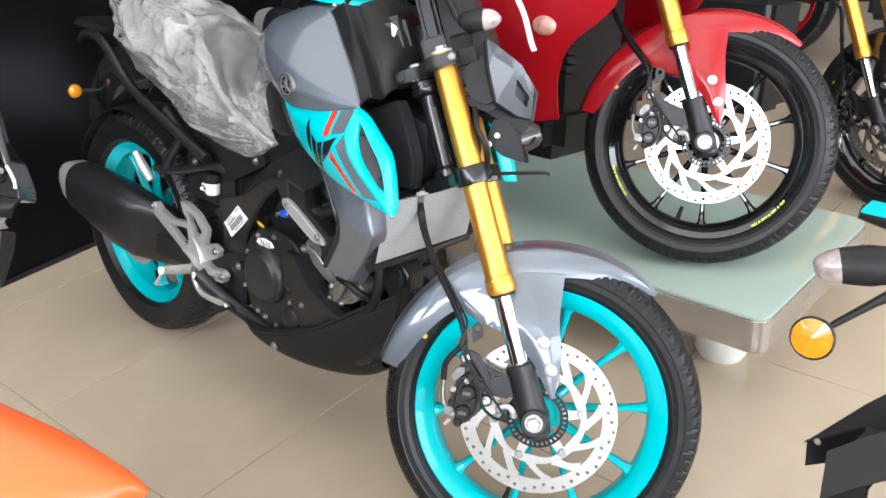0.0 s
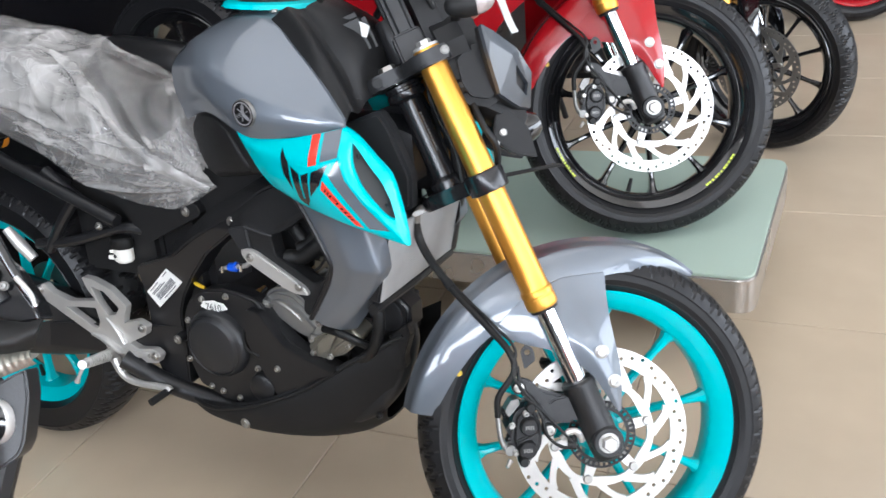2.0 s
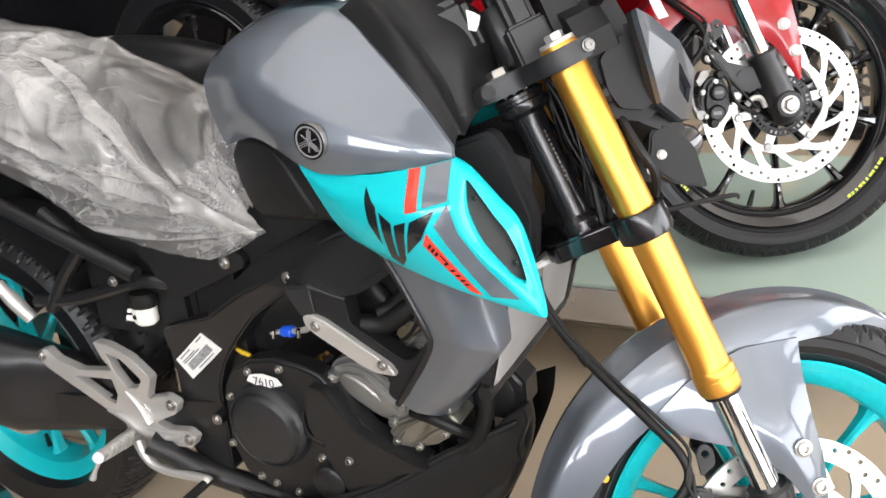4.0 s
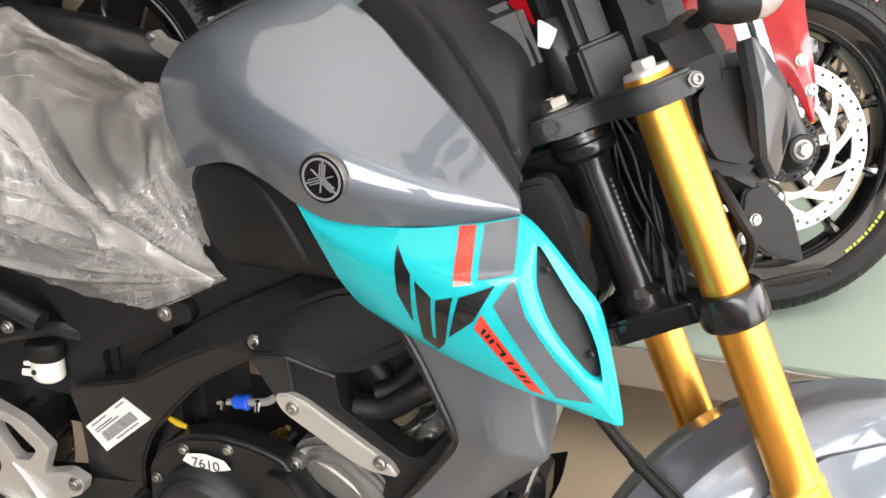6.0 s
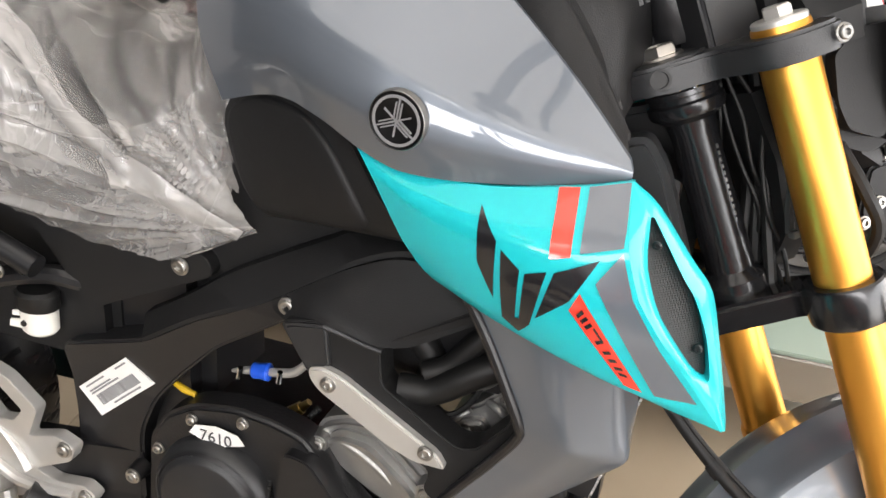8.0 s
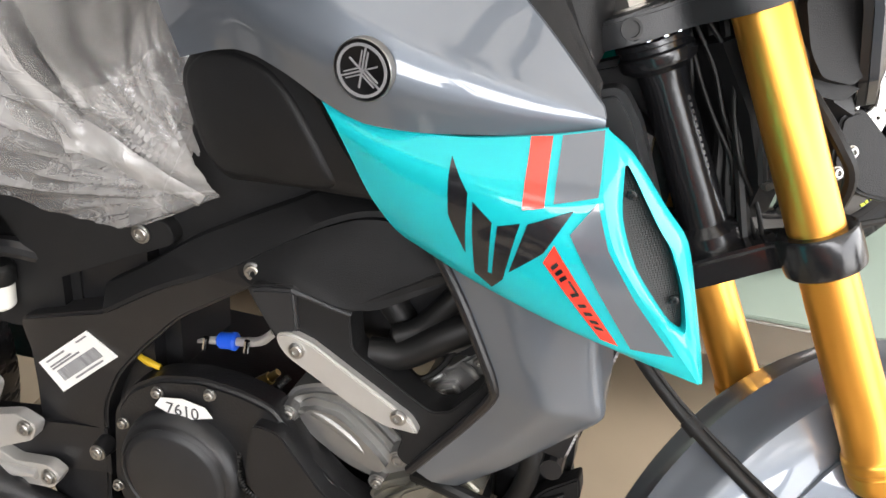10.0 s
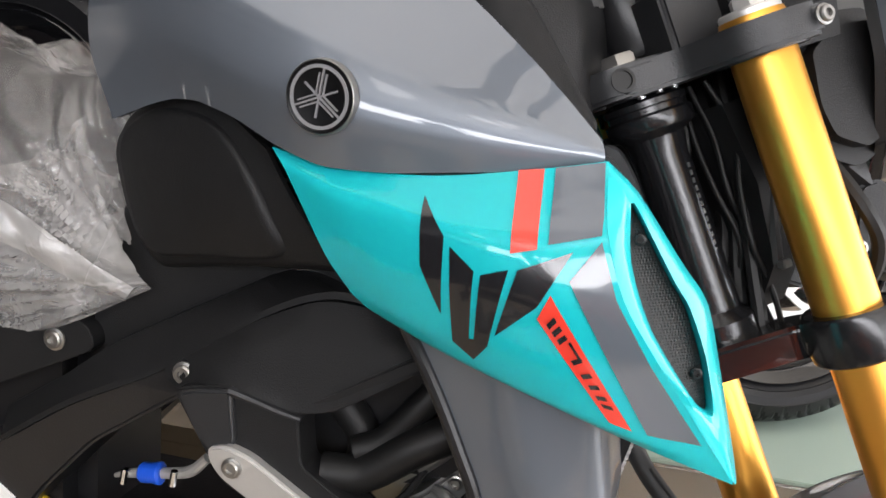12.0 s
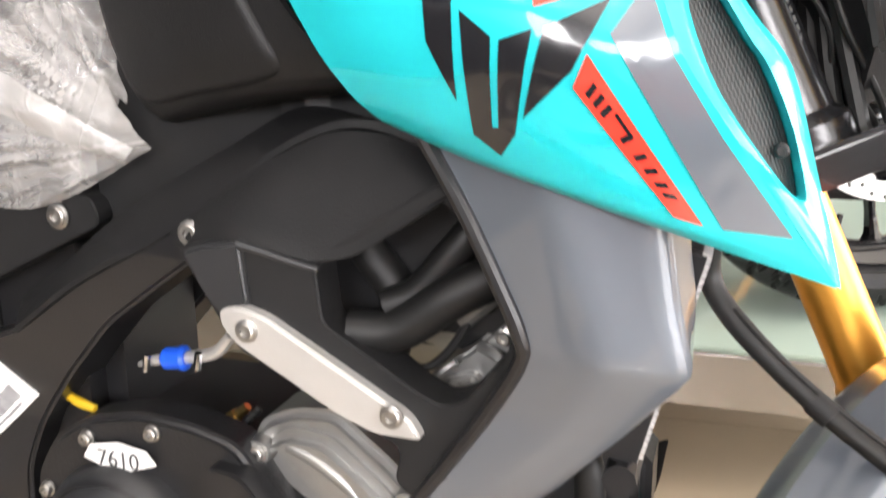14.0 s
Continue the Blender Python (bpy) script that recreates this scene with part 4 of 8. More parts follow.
def tank():
    for s in (1, -1):
        rows = TANK if s > 0 else mirrored(TANK)
        side = part("tank_cover", panel(creased_rows(rows, 10, 9, 0.5, 0.35, 0.6, 0.3), 0.006, (0, s, 0)), GREY, BIKE, "glossy grey fuel tank side cover")
        y = -0.199 if s > 0 else 0.199
        em = part("emblem", lathe([(0.0, -0.003), (0.0195, -0.003), (0.0207, -0.0035), (0.0207, 0.004), (0, 0.004)], 40), ENAMEL, side, "round black emblem in a bright ring", m=EMBLEM if s > 0 else Matrix.Scale(-1, 4, (0, 1, 0)) @ EMBLEM)
        Mx = EMBLEM if s > 0 else Matrix.Scale(-1, 4, (0, 1, 0)) @ EMBLEM
        part("emblem_ring", lathe([(0.0208, -0.002), (0.0211, -0.0036), (0.0216, -0.003), (0.0218, 0.003), (0.0208, 0.003)], 48, "Y", True), ALU_DULL, em, m=Mx)
        arms = [lathe([(0.0165, -0.0034), (0.0165, -0.0042), (0.0185, -0.0042), (0.0185, -0.0034)], 40, "Y", True)]
        for i in range(3):
            a = math.pi / 2 + 2 * math.pi * i / 3
            for k in (-0.0022, 0.0022):
                b = box(0.001, -0.0044, -0.0004, 0.0135, -0.003, 0.0004, 0)
                b.transform(Matrix.Rotation(-a, 4, "Y") @ Matrix.Translation((0, 0, k)))
                arms.append(b)
            b = box(-0.012, -0.0044, -0.0005, 0.0165, -0.003, 0.0005, 0)
            b.transform(Matrix.Rotation(-a, 4, "Y"))
            arms.append(b)
        part("emblem_relief", join(*arms), INK_PALE, em, m=Mx, smooth=0)
    # top between the covers, with the filler ring
    top = [[(x, y, z) for x, y, z in ((0.628, w0, 0.915), (0.655, w0 * 1.0, 0.944), (0.72, w0 * 1.5, 0.970), (0.82, w0 * 1.62, 0.978), (0.862, w0 * 1.62, 0.962))] for w0 in (-0.046, -0.03, 0.0, 0.03, 0.046)]
    top = [[(x, y, z + 0.014 * (1 - (y / 0.075) ** 2) - 0.004) for x, y, z in r] for r in top]
    part("tank_top", shell(top, 0.006, 30, 20, (0, 0, -1)), GREY, BIKE, "glossy grey tank top")
    cap_m = Matrix.Translation((0.775, 0, 0.992)) @ pose(0, 0, 0, 0, 3, 0) @ Matrix.Diagonal((1.25, 0.92, 1, 1))
    ring = part("filler_ring", lathe([(0.046, 0.0), (0.049, 0.006), (0.058, 0.007), (0.068, 0.003), (0.072, -0.004), (0.046, -0.004)], 56, "Z", True), CYAN, BIKE, "cyan ring round the filler cap", m=cap_m)
    part("filler_cap", lathe([(0.047, -0.004), (0.045, 0.006), (0.040, 0.008), (0.026, 0.008), (0.022, 0.011), (0.0, 0.011)], 40, "Z"), BLACK_SATIN, ring, "black filler cap", m=cap_m)
    for i in range(6):
        bolt(ring, (0.033 * math.cos(i), 0.033 * math.sin(i), 0.008), 0.003, 0.003, m=cap_m, turn=Matrix.Rotation(-math.pi / 2, 4, "X"))
    # black cover in front of the filler
    cover = [[(0.832, -0.076, 0.974), (0.905, -0.110, 0.922), (0.968, -0.141, 0.872), (1.010, -0.162, 0.833)],
             [(0.858, -0.073, 0.990), (0.915, -0.103, 0.950), (0.962, -0.120, 0.898), (1.002, -0.135, 0.845)],
             [(0.866, -0.068, 0.991), (0.921, -0.096, 0.950), (0.966, -0.112, 0.898), (1.003, -0.126, 0.844)],
             [(0.880, -0.054, 0.984), (0.930, -0.078, 0.936), (0.966, -0.084, 0.888), (0.990, -0.090, 0.835)],
             [(0.886, -0.044, 0.992), (0.942, -0.060, 0.955), (0.978, -0.064, 0.915), (0.992, -0.066, 0.850)],
             [(0.888, 0.0, 0.997), (0.95, 0.0, 0.968), (0.985, 0.0, 0.930), (0.998, 0.0, 0.865)]]
    cover = cover + [[(x, -y, z) for x, y, z in r] for r in cover[-2::-1]]
    cov = part("tank_front_cover", shell(cover, 0.005, 28, 36, (0, 0, -1)), PLASTIC, BIKE, "matt black plastic cover in front of the filler")
    for s in (-1, 1):
        quad = [(0.915, 0.062, 0.9275), (0.957, 0.050, 0.9275), (0.991, 0.080, 0.848), (0.966, 0.106, 0.852)]
        b = bmesh.new()
        b.faces.new([b.verts.new((x, y * s, z)) for x, y, z in quad])
        thicken(b, 0.020, (-0.35, -0.75 * s, -0.35))
        bmesh.ops.recalc_face_normals(b, faces=b.faces)
        bmesh.ops.bevel(b, geom=list(b.edges), offset=0.002, segments=2, affect="EDGES")
        part("cover_plate", b, PLASTIC_GREY, cov, "flat dark plate beside the steering head")
        bolt(cov, (0.835, 0.070 * s, 0.984), 0.006, 0.004, m=None, turn=Matrix.Rotation(-math.pi / 2, 4, "X"))


EMBLEM = Matrix.Translation((0.8535, -0.2012, 0.849)) @ pose(0, 0, 0, 3, 0, -5) @ pose(0, 0, 0, 0, 10, 0)
tank()


def wing(side):
    rows = WING if side > 0 else mirrored(WING)
    w = part("side_scoop", panel(creased_rows(rows, 12, 9, 0.4, 0.22, 0.9, 0.22), 0.004, (0, side, 0)), CYAN, BIKE, "glossy cyan air scoop panel with graphics")
    outer = [(1.016, -0.178, 0.827), (1.021, -0.207, 0.793), (1.034, -0.212, 0.757), (1.058, -0.206, 0.722), (1.107, -0.178, 0.651), (1.109, -0.168, 0.654), (1.095, -0.158, 0.703), (1.081, -0.156, 0.750), (1.063, -0.160, 0.772), (1.034, -0.168, 0.811)]
    inner = [(1.031, -0.184, 0.806), (1.035, -0.196, 0.775), (1.050, -0.198, 0.740), (1.079, -0.190, 0.700), (1.0895, -0.181, 0.690), (1.0905, -0.178, 0.694), (1.083, -0.176, 0.722), (1.0705, -0.177, 0.750), (1.060, -0.179, 0.764), (1.034, -0.182, 0.805)]
    a = bent(outer + [outer[0]], 8, 0.3, 0.3)[:-1]
    c = bent(inner + [inner[0]], 8, 0.3, 0.3)[:-1]
    mid = [p.lerp(q, 0.5) + V((0.001, -0.003, 0)) for p, q in zip(a, c)]
    back = [q + V((-0.004, 0.012, 0)) for q in c]
    out_back = [p + V((-0.012, 0.02, 0)) for p in a]
    sgn = lambda ring: [(p.x, p.y * side, p.z) for p in ring]
    bm = bmesh.new()
    grid_faces(bm, [sgn(r) for r in (out_back, a, mid, c, back)], True)
    part("scoop_rim", bm, CYAN, w, "thick cyan rim round the scoop mesh", smooth=60)
    bm = bmesh.new()
    bm.faces.new([bm.verts.new((p.x, (p.y - 0.003) * side, p.z)) for p in back])
    bmesh.ops.triangulate(bm, faces=bm.faces)
    thicken(bm, 0.003, (0, side, 0))
    part("scoop_mesh", bm, MESH, w, "black perforated mesh insert", smooth=0)
    for x, z, y in ((1.0385, 0.786, -0.181), (1.0785, 0.713, -0.176)):
        bolt(w, (x, y * side, z), 0.0026, 0.003, BLACK_METAL, turn=None if side > 0 else Matrix.Rotation(math.pi, 4, "Z"))
    h = net_height(creased_rows(WING, 12, 9, 0.4, 0.22, 0.9, 0.22))
    D = lambda n, lp, mt, lb="": decal(n, lp, mt, w, h, label=lb, side=side)
    D("stripe", [(0.9685, 0.8185), (0.9825, 0.8205), (0.9865, 0.780), (0.9725, 0.7765)], DECAL_RED, "red stripe")
    D("stripe", [(0.9885, 0.8215), (1.0145, 0.8265), (1.0185, 0.800), (1.0190, 0.790), (0.992, 0.783)], DECAL_GREY, "grey block")
    D("stripe", [(1.0195, 0.787), (1.031, 0.757), (1.053, 0.722), (1.086, 0.6755), (1.056, 0.6795), (1.0055, 0.765)], DECAL_GREY, "grey slanting stripe")
    D("stripe", [(0.9965, 0.757), (0.9905, 0.7425), (1.0345, 0.685), (1.0475, 0.681)], DECAL_RED, "red slanting stripe with dark marks")
    # dark marks on the red stripe, plain strokes
    for f in (0.10, 0.17, 0.24, 0.36, 0.43, 0.56, 0.66, 0.76, 0.84):
        p, q = V((0.9965, 0.752)).lerp(V((1.0445, 0.6835)), f), V((0.9915, 0.7435)).lerp(V((1.0355, 0.6865)), f)
        d = V((0.0009, -0.0013))
        p2, q2 = p.lerp(q, 0.16), p.lerp(q, 0.84)
        if f in (0.36,):
            p2, q2 = p.lerp(q, 0.1), p.lerp(q, 0.3)
            d = d * 4
        decal("mark", [tuple(p2 - d), tuple(p2 + d), tuple(q2 + d), tuple(q2 - d)], DECAL_BLACK, w, h, 0.002, side=side)
    # black angular graphic
    for lp in ([(0.9185, 0.800), (0.9345, 0.7805), (0.9355, 0.735), (0.9215, 0.762)],
               [(0.9385, 0.7755), (0.9535, 0.764), (0.9525, 0.7235), (0.9555, 0.7235), (0.9575, 0.7625), (0.9725, 0.7675), (0.9635, 0.7205), (0.9550, 0.7095), (0.9425, 0.7195)],
               [(0.9775, 0.768), (1.0055, 0.7805), (0.990, 0.7495), (0.9675, 0.728)]):
        D("graphic", lp, DECAL_BLACK, "black angular graphic")
    return w


def mesh_material():
    m = material("perforated_mesh", (0.012, 0.012, 0.012), 0.5, vary=0.1)
    n, l = m.node_tree.nodes, m.node_tree.links
    tc, v, bp = n.new("ShaderNodeTexCoord"), n.new("ShaderNodeTexVoronoi"), n.new("ShaderNodeBump")
    v.inputs["Scale"].default_value, v.inputs["Randomness"].default_value = 620, 0.0
    l.new(tc.outputs["Object"], v.inputs["Vector"])
    l.new(v.outputs["Distance"], bp.inputs["Height"])
    bp.inputs["Strength"].default_value, bp.inputs["Distance"].default_value = 0.6, 0.0012
    l.new(bp.outputs["Normal"], n["Principled BSDF"].inputs["Normal"])
    return m


MESH = mesh_material()
wing(1)
wing(-1)


def lower_panels():
    for s in (1, -1):
        rows = SHROUD if s > 0 else mirrored(SHROUD)
        sh = part("radiator_shroud", panel(creased_rows(rows, 10, 10, 0.2, 0.12, 0.12, 0.05), 0.004, (0, s, 0)), GREY, BIKE, "glossy grey panel beside the radiator")
        part("edge_trim", tube([(x, y * s, z) for x, y, z in ((0.904, -0.174, 0.716), (0.9265, -0.175, 0.678), (0.9455, -0.176, 0.640), (0.9575, -0.175, 0.612), (0.9575, -0.169, 0.594), (0.936, -0.159, 0.556), (0.913, -0.153, 0.522), (0.887, -0.148, 0.485))], 0.0046, 10, 48), BLACK_SATIN, sh, "black rubber edge trim")
    # radiator
    R = Matrix.Translation((1.02, 0, 0.585)) @ pose(0, 0, 0, 0, 14, 0)
    rad = part("radiator", box(-0.018, -0.135, -0.062, 0.012, 0.135, 0.072, 0.003), BLACK_SATIN, BIKE, "radiator with bright cooling fins", m=R)
    for i in range(30):
        z = -0.057 + 0.124 * i / 29
        part("fin", box(0.010, -0.128, z - 0.0010, 0.0145, 0.128, z + 0.0010, 0), RADIATOR, rad, m=R, smooth=0)
    part("radiator_core", box(0.009, -0.13, -0.06, 0.0125, 0.13, 0.07, 0), RADIATOR, rad, m=R, smooth=0)
    part("radiator_tank", tube([(0, 0.14, -0.062), (0, 0.14, 0.072)], 0.018, 12), BLACK_SATIN, rad, m=R)
    part("radiator_guard", tube([(0.006, -0.14, -0.070), (0.006, 0.0, -0.074), (0.006, 0.14, -0.070)], 0.010, 10, 12), BLACK_SATIN, rad, m=R)


lower_panels()


def waisted(bm):
    """Draws the lower frame in towards the middle."""
    for z in (0.62, 0.57, 0.52, 0.47):
        bmesh.ops.bisect_plane(bm, geom=list(bm.verts) + list(bm.edges) + list(bm.faces), plane_co=(0, 0, z), plane_no=(0, 0, 1))
    for v in bm.verts:
        k = min(1.0, max(0.0, (0.62 - v.co.z) / 0.15))
        v.co.y -= math.copysign(0.029 * k, v.co.y)
    return bm


def frame_and_engine():
    B = BIKE
    beam = [(0.441, 0.512), (0.554, 0.549), (0.623, 0.595), (0.689, 0.629), (0.723, 0.649), (0.782, 0.689), (0.826, 0.710), (0.861, 0.712), (0.904, 0.696), (0.918, 0.686), (0.824, 0.635), (0.762, 0.638), (0.720, 0.616), (0.641, 0.562), (0.590, 0.510), (0.552, 0.465), (0.532, 0.42), (0.528, 0.34), (0.520, 0.255), (0.465, 0.245), (0.440, 0.30), (0.445, 0.42)]
    fr = part("frame", waisted(plate([round_loop(beam, 0.014)], -0.124, -0.07, 0.010, 3)), BLACK_SATIN, B, "black twin-spar steel frame")
    part("frame_spar", waisted(plate([round_loop(beam, 0.014)], 0.07, 0.124, 0.010, 3)), BLACK_SATIN, fr)
    for s in (1, -1):
        low = [(0.554, 0.549), (0.623, 0.595), (0.689, 0.629), (0.723, 0.649), (0.782, 0.689), (0.826, 0.710), (0.861, 0.712), (0.904, 0.696)]
        top = [(0.545, 0.568), (0.600, 0.604), (0.648, 0.639), (0.700, 0.669), (0.752, 0.697), (0.793, 0.718), (0.822, 0.717), (0.868, 0.700)]
        rows = [[(x, -0.108 * s, z - 0.010) for x, z in low], [(x, -0.1255 * s, z - 0.003) for x, z in low], [(x, -0.1245 * s, z + 0.002) for x, z in low], [(x, -0.101 * s, z) for x, z in top], [(x, -0.088 * s, z + 0.001) for x, z in top]]
        dense = [spline(r, 40) for r in rows]
        bm = bmesh.new()
        grid_faces(bm, dense)
        thicken(bm, 0.004, (0, s, 0))
        part("spar_facet", waisted(bm), PLASTIC, fr, "sloping upper face of the frame spar")
        face = [[(0.712, -0.1285 * s, 0.640), (0.745, -0.1285 * s, 0.662), (0.782, -0.1285 * s, 0.686), (0.826, -0.1285 * s, 0.707), (0.861, -0.1285 * s, 0.709), (0.914, -0.1285 * s, 0.692)],
                [(0.715, -0.130 * s, 0.632), (0.748, -0.137 * s, 0.652), (0.785, -0.140 * s, 0.668), (0.832, -0.142 * s, 0.674), (0.870, -0.142 * s, 0.684), (0.917, -0.142 * s, 0.690)],
                [(0.730, -0.138 * s, 0.630), (0.772, -0.1515 * s, 0.6445), (0.824, -0.1515 * s, 0.634), (0.852, -0.1515 * s, 0.6395), (0.881, -0.1515 * s, 0.6575), (0.911, -0.1515 * s, 0.677)]]
        part("spar_face", panel(creased_rows(face, 8, 8, 0.3, 0.3, 0.3, 0.5), 0.006, (0, s, 0)), PLASTIC, fr, "smooth lower face of the frame spar")
    part("frame_neck", loft([[(x, y * s, z) for s in (1,) for y, z in ((-w, z0), (w, z0), (w, z1), (-w, z1))] for x, w, z0, z1 in ((0.80, 0.10, 0.70, 0.78), (0.92, 0.06, 0.68, 0.80), (1.0, 0.035, 0.69, 0.80), (1.04, 0.02, 0.70, 0.78))]), PLASTIC_GREY, fr)
    for s in (-1, 1):
        part("head_gusset", plate([round_loop([(0.92, 0.795), (0.975, 0.817), (1.012, 0.830), (1.030, 0.805), (1.062, 0.725), (1.058, 0.668), (0.98, 0.662), (0.91, 0.70)], 0.01)], min(0.045 * s, 0.075 * s), max(0.045 * s, 0.075 * s), 0.006), PLASTIC_GREY, fr, "smooth dark grey side plate of the steering head")
    for x, z, y, back in ((0.730, 0.6395, -0.131, -0.120), (0.529, 0.371, -0.112, -0.094)):
        part("bolt_boss", tube([(x, back, z), (x, y, z)], [0.0115, 0.0098], 24), BLACK_SATIN, fr)
        bolt(fr, (x, y, z), 0.0072, 0.005)
    # knee cover under the tank
    knee = [[(0.655, -0.070, 0.808), (0.652, -0.092, 0.812), (0.700, -0.122, 0.836), (0.756, -0.150, 0.838), (0.803, -0.166, 0.812)],
            [(0.651, -0.072, 0.788), (0.647, -0.100, 0.789), (0.699, -0.131, 0.806), (0.762, -0.158, 0.797), (0.828, -0.171, 0.777)],
            [(0.670, -0.072, 0.733), (0.666, -0.102, 0.732), (0.709, -0.129, 0.748), (0.772, -0.154, 0.752), (0.852, -0.170, 0.750)],
            [(0.691, -0.072, 0.708), (0.689, -0.098, 0.706), (0.722, -0.118, 0.716), (0.778, -0.140, 0.728), (0.862, -0.160, 0.738)],
            [(0.692, -0.050, 0.705), (0.692, -0.060, 0.703), (0.724, -0.080, 0.711), (0.780, -0.100, 0.722), (0.862, -0.115, 0.732)]]
    for s in (1, -1):
        net = creased_rows(knee if s > 0 else mirrored(knee), 10, 10, 0.4, 0.4, 0.55, 0.5)
        kc = part("knee_cover", panel(net, 0.006, (0, s, 0)), PLASTIC, B, "grained black plastic knee cover", smooth=60)
        nv, nu = len(net) - 1, len(net[0]) - 1

        def on_net(u, v):
            a, b = min(int(u * nu), nu - 1), min(int(v * nv), nv - 1)
            f, g = u * nu - a, v * nv - b
            return net[b][a].lerp(net[b][a + 1], f).lerp(net[b + 1][a].lerp(net[b + 1][a + 1], f), g)
        rings = []
        for r, lift in ((1.0, -0.0015), (0.985, 0.001), (0.955, 0.003), (0.91, 0.0042), (0.86, 0.0042), (0.6, 0.0042), (0.3, 0.0042), (0.05, 0.0042)):
            ring = []
            for k in range(64):
                c, d = math.cos(2 * math.pi * k / 64), math.sin(2 * math.pi * k / 64)
                q = on_net(0.60 + 0.30 * r * math.copysign(abs(c) ** 0.5, c), 0.375 + 0.315 * r * math.copysign(abs(d) ** 0.55, d))
                ring.append(q + V((0, -lift * s, 0)))
            rings.append(ring)
        b = bmesh.new()
        vs = grid_faces(b, rings, True)
        b.faces.new(vs[-1])
        part("knee_inset", b, PLASTIC, kc, smooth=60)
    # engine guard bracket with its opening and bright bar
    outer = [(0.731, 0.635), (0.774, 0.646), (0.788, 0.643), (0.825, 0.635), (0.832, 0.641), (0.907, 0.686), (0.926, 0.686), (0.957, 0.610), (0.959, 0.589), (0.934, 0.547), (0.906, 0.502), (0.886, 0.488), (0.874, 0.498), (0.880, 0.520), (0.770, 0.572)]
    hole = [(0.827, 0.632), (0.852, 0.638), (0.881, 0.656), (0.909, 0.675), (0.942, 0.625), (0.948, 0.602), (0.945, 0.589), (0.920, 0.557), (0.905, 0.552), (0.892, 0.558), (0.831, 0.595)]
    g = part("engine_guard", plate([round_loop(outer, 0.008), round_loop(hole, 0.006)], -0.150, -0.120, 0.006, 3), PLASTIC, B, "black plastic engine guard with an opening")
    part("guard_facet", plate([round_loop([(0.737, 0.634), (0.751, 0.639), (0.779, 0.643), (0.781, 0.622), (0.783, 0.604), (0.765, 0.592), (0.752, 0.606)], 0.004)], -0.1545, -0.146, 0.004, 3), PLASTIC_GREY, g)
    part("guard_ridge", tube([(0.776, -0.150, 0.641), (0.794, -0.150, 0.637), (0.814, -0.150, 0.632), (0.829, -0.149, 0.629)], [0.004, 0.003, 0.0025, 0.002], 8, 14), PLASTIC_GREY, g)
    bar = part("guard_bar", plate([round_loop([(0.764, 0.600), (0.778, 0.604), (0.796, 0.599), (0.888, 0.546), (0.897, 0.532), (0.866, 0.532), (0.842, 0.541), (0.774, 0.579), (0.765, 0.590)], 0.006)], -0.159, -0.148, 0.003), ALU, g, "brushed silver guard bar")
    for x, z in ((0.784, 0.589), (0.878, 0.546)):
        bolt(bar, (x, -0.159, z), 0.0058, 0.004)
    # engine block
    eng = part("engine", join(box(0.545, -0.085, 0.235, 0.745, 0.10, 0.46, 0.02, 3), box(0.56, -0.098, 0.27, 0.73, 0.12, 0.44, 0.02, 3)), BLACK_METAL, B, "black engine block")
    part("cylinder_block", box(0.72, -0.045, 0.235, 0.90, 0.10, 0.46, 0.02, 3), BLACK_METAL, eng, "black cylinder block")
    cc = Matrix.Translation((0.632, -0.092, 0.380))
    cover = part("clutch_cover", lathe([(0.0, -0.040), (0.050, -0.040), (0.0535, -0.0385), (0.0555, -0.036), (0.061, -0.034), (0.066, -0.030), (0.069, -0.02), (0.071, -0.008), (0.080, 0.0), (0.080, 0.02)], 64), PLASTIC_GREY, eng, "round black clutch cover", m=cc)
    part("clutch_ring", lathe([(0.058, -0.0345), (0.060, -0.037), (0.063, -0.0345)], 56, "Y", True), BLACK_SATIN, cover, m=cc)
    case = [(0.548, 0.425), (0.570, 0.460), (0.605, 0.482), (0.655, 0.492), (0.700, 0.488), (0.735, 0.478), (0.765, 0.435), (0.806, 0.398), (0.895, 0.365), (0.86, 0.33), (0.797, 0.278), (0.70, 0.250), (0.62, 0.250), (0.56, 0.275), (0.540, 0.330)]
    part("crankcase_cover", plate([round_loop(case, 0.012)], -0.106, -0.07, 0.007, 3), BLACK_METAL, eng, "black cast crankcase cover")
    rib = [(0.717, 0.467), (0.745, 0.463), (0.794, 0.402), (0.883, 0.369), (0.905, 0.366), (0.85, 0.345), (0.795, 0.300), (0.767, 0.290), (0.735, 0.345), (0.708, 0.40)]
    part("side_cover", plate([round_loop(rib, 0.01)], -0.120, -0.095, 0.006), BLACK_SATIN, eng, "black triangular cover")
    part("pump_cover", lathe([(0.0, -0.020), (0.022, -0.020), (0.028, -0.016), (0.030, 0.0)], 24), BLACK_METAL, eng, m=Matrix.Translation((0.731, -0.106, 0.305)))
    for x, z in ((0.606, 0.466), (0.666, 0.479), (0.562, 0.416), (0.593, 0.278), (0.621, 0.272), (0.661, 0.264), (0.749, 0.274), (0.775, 0.355), (0.717, 0.338), (0.785, 0.290), (0.548, 0.33)):
        bolt(eng, (x, -0.107 if x != 0.775 else -0.121, z), 0.0052, 0.006)
    # hand-written tape on the cover
    tape = plate([[(0.648, 0.500), (0.655, 0.511), (0.680, 0.516), (0.705, 0.512), (0.713, 0.502), (0.690, 0.494), (0.668, 0.493)]], -0.0005, 0.0005, 0)
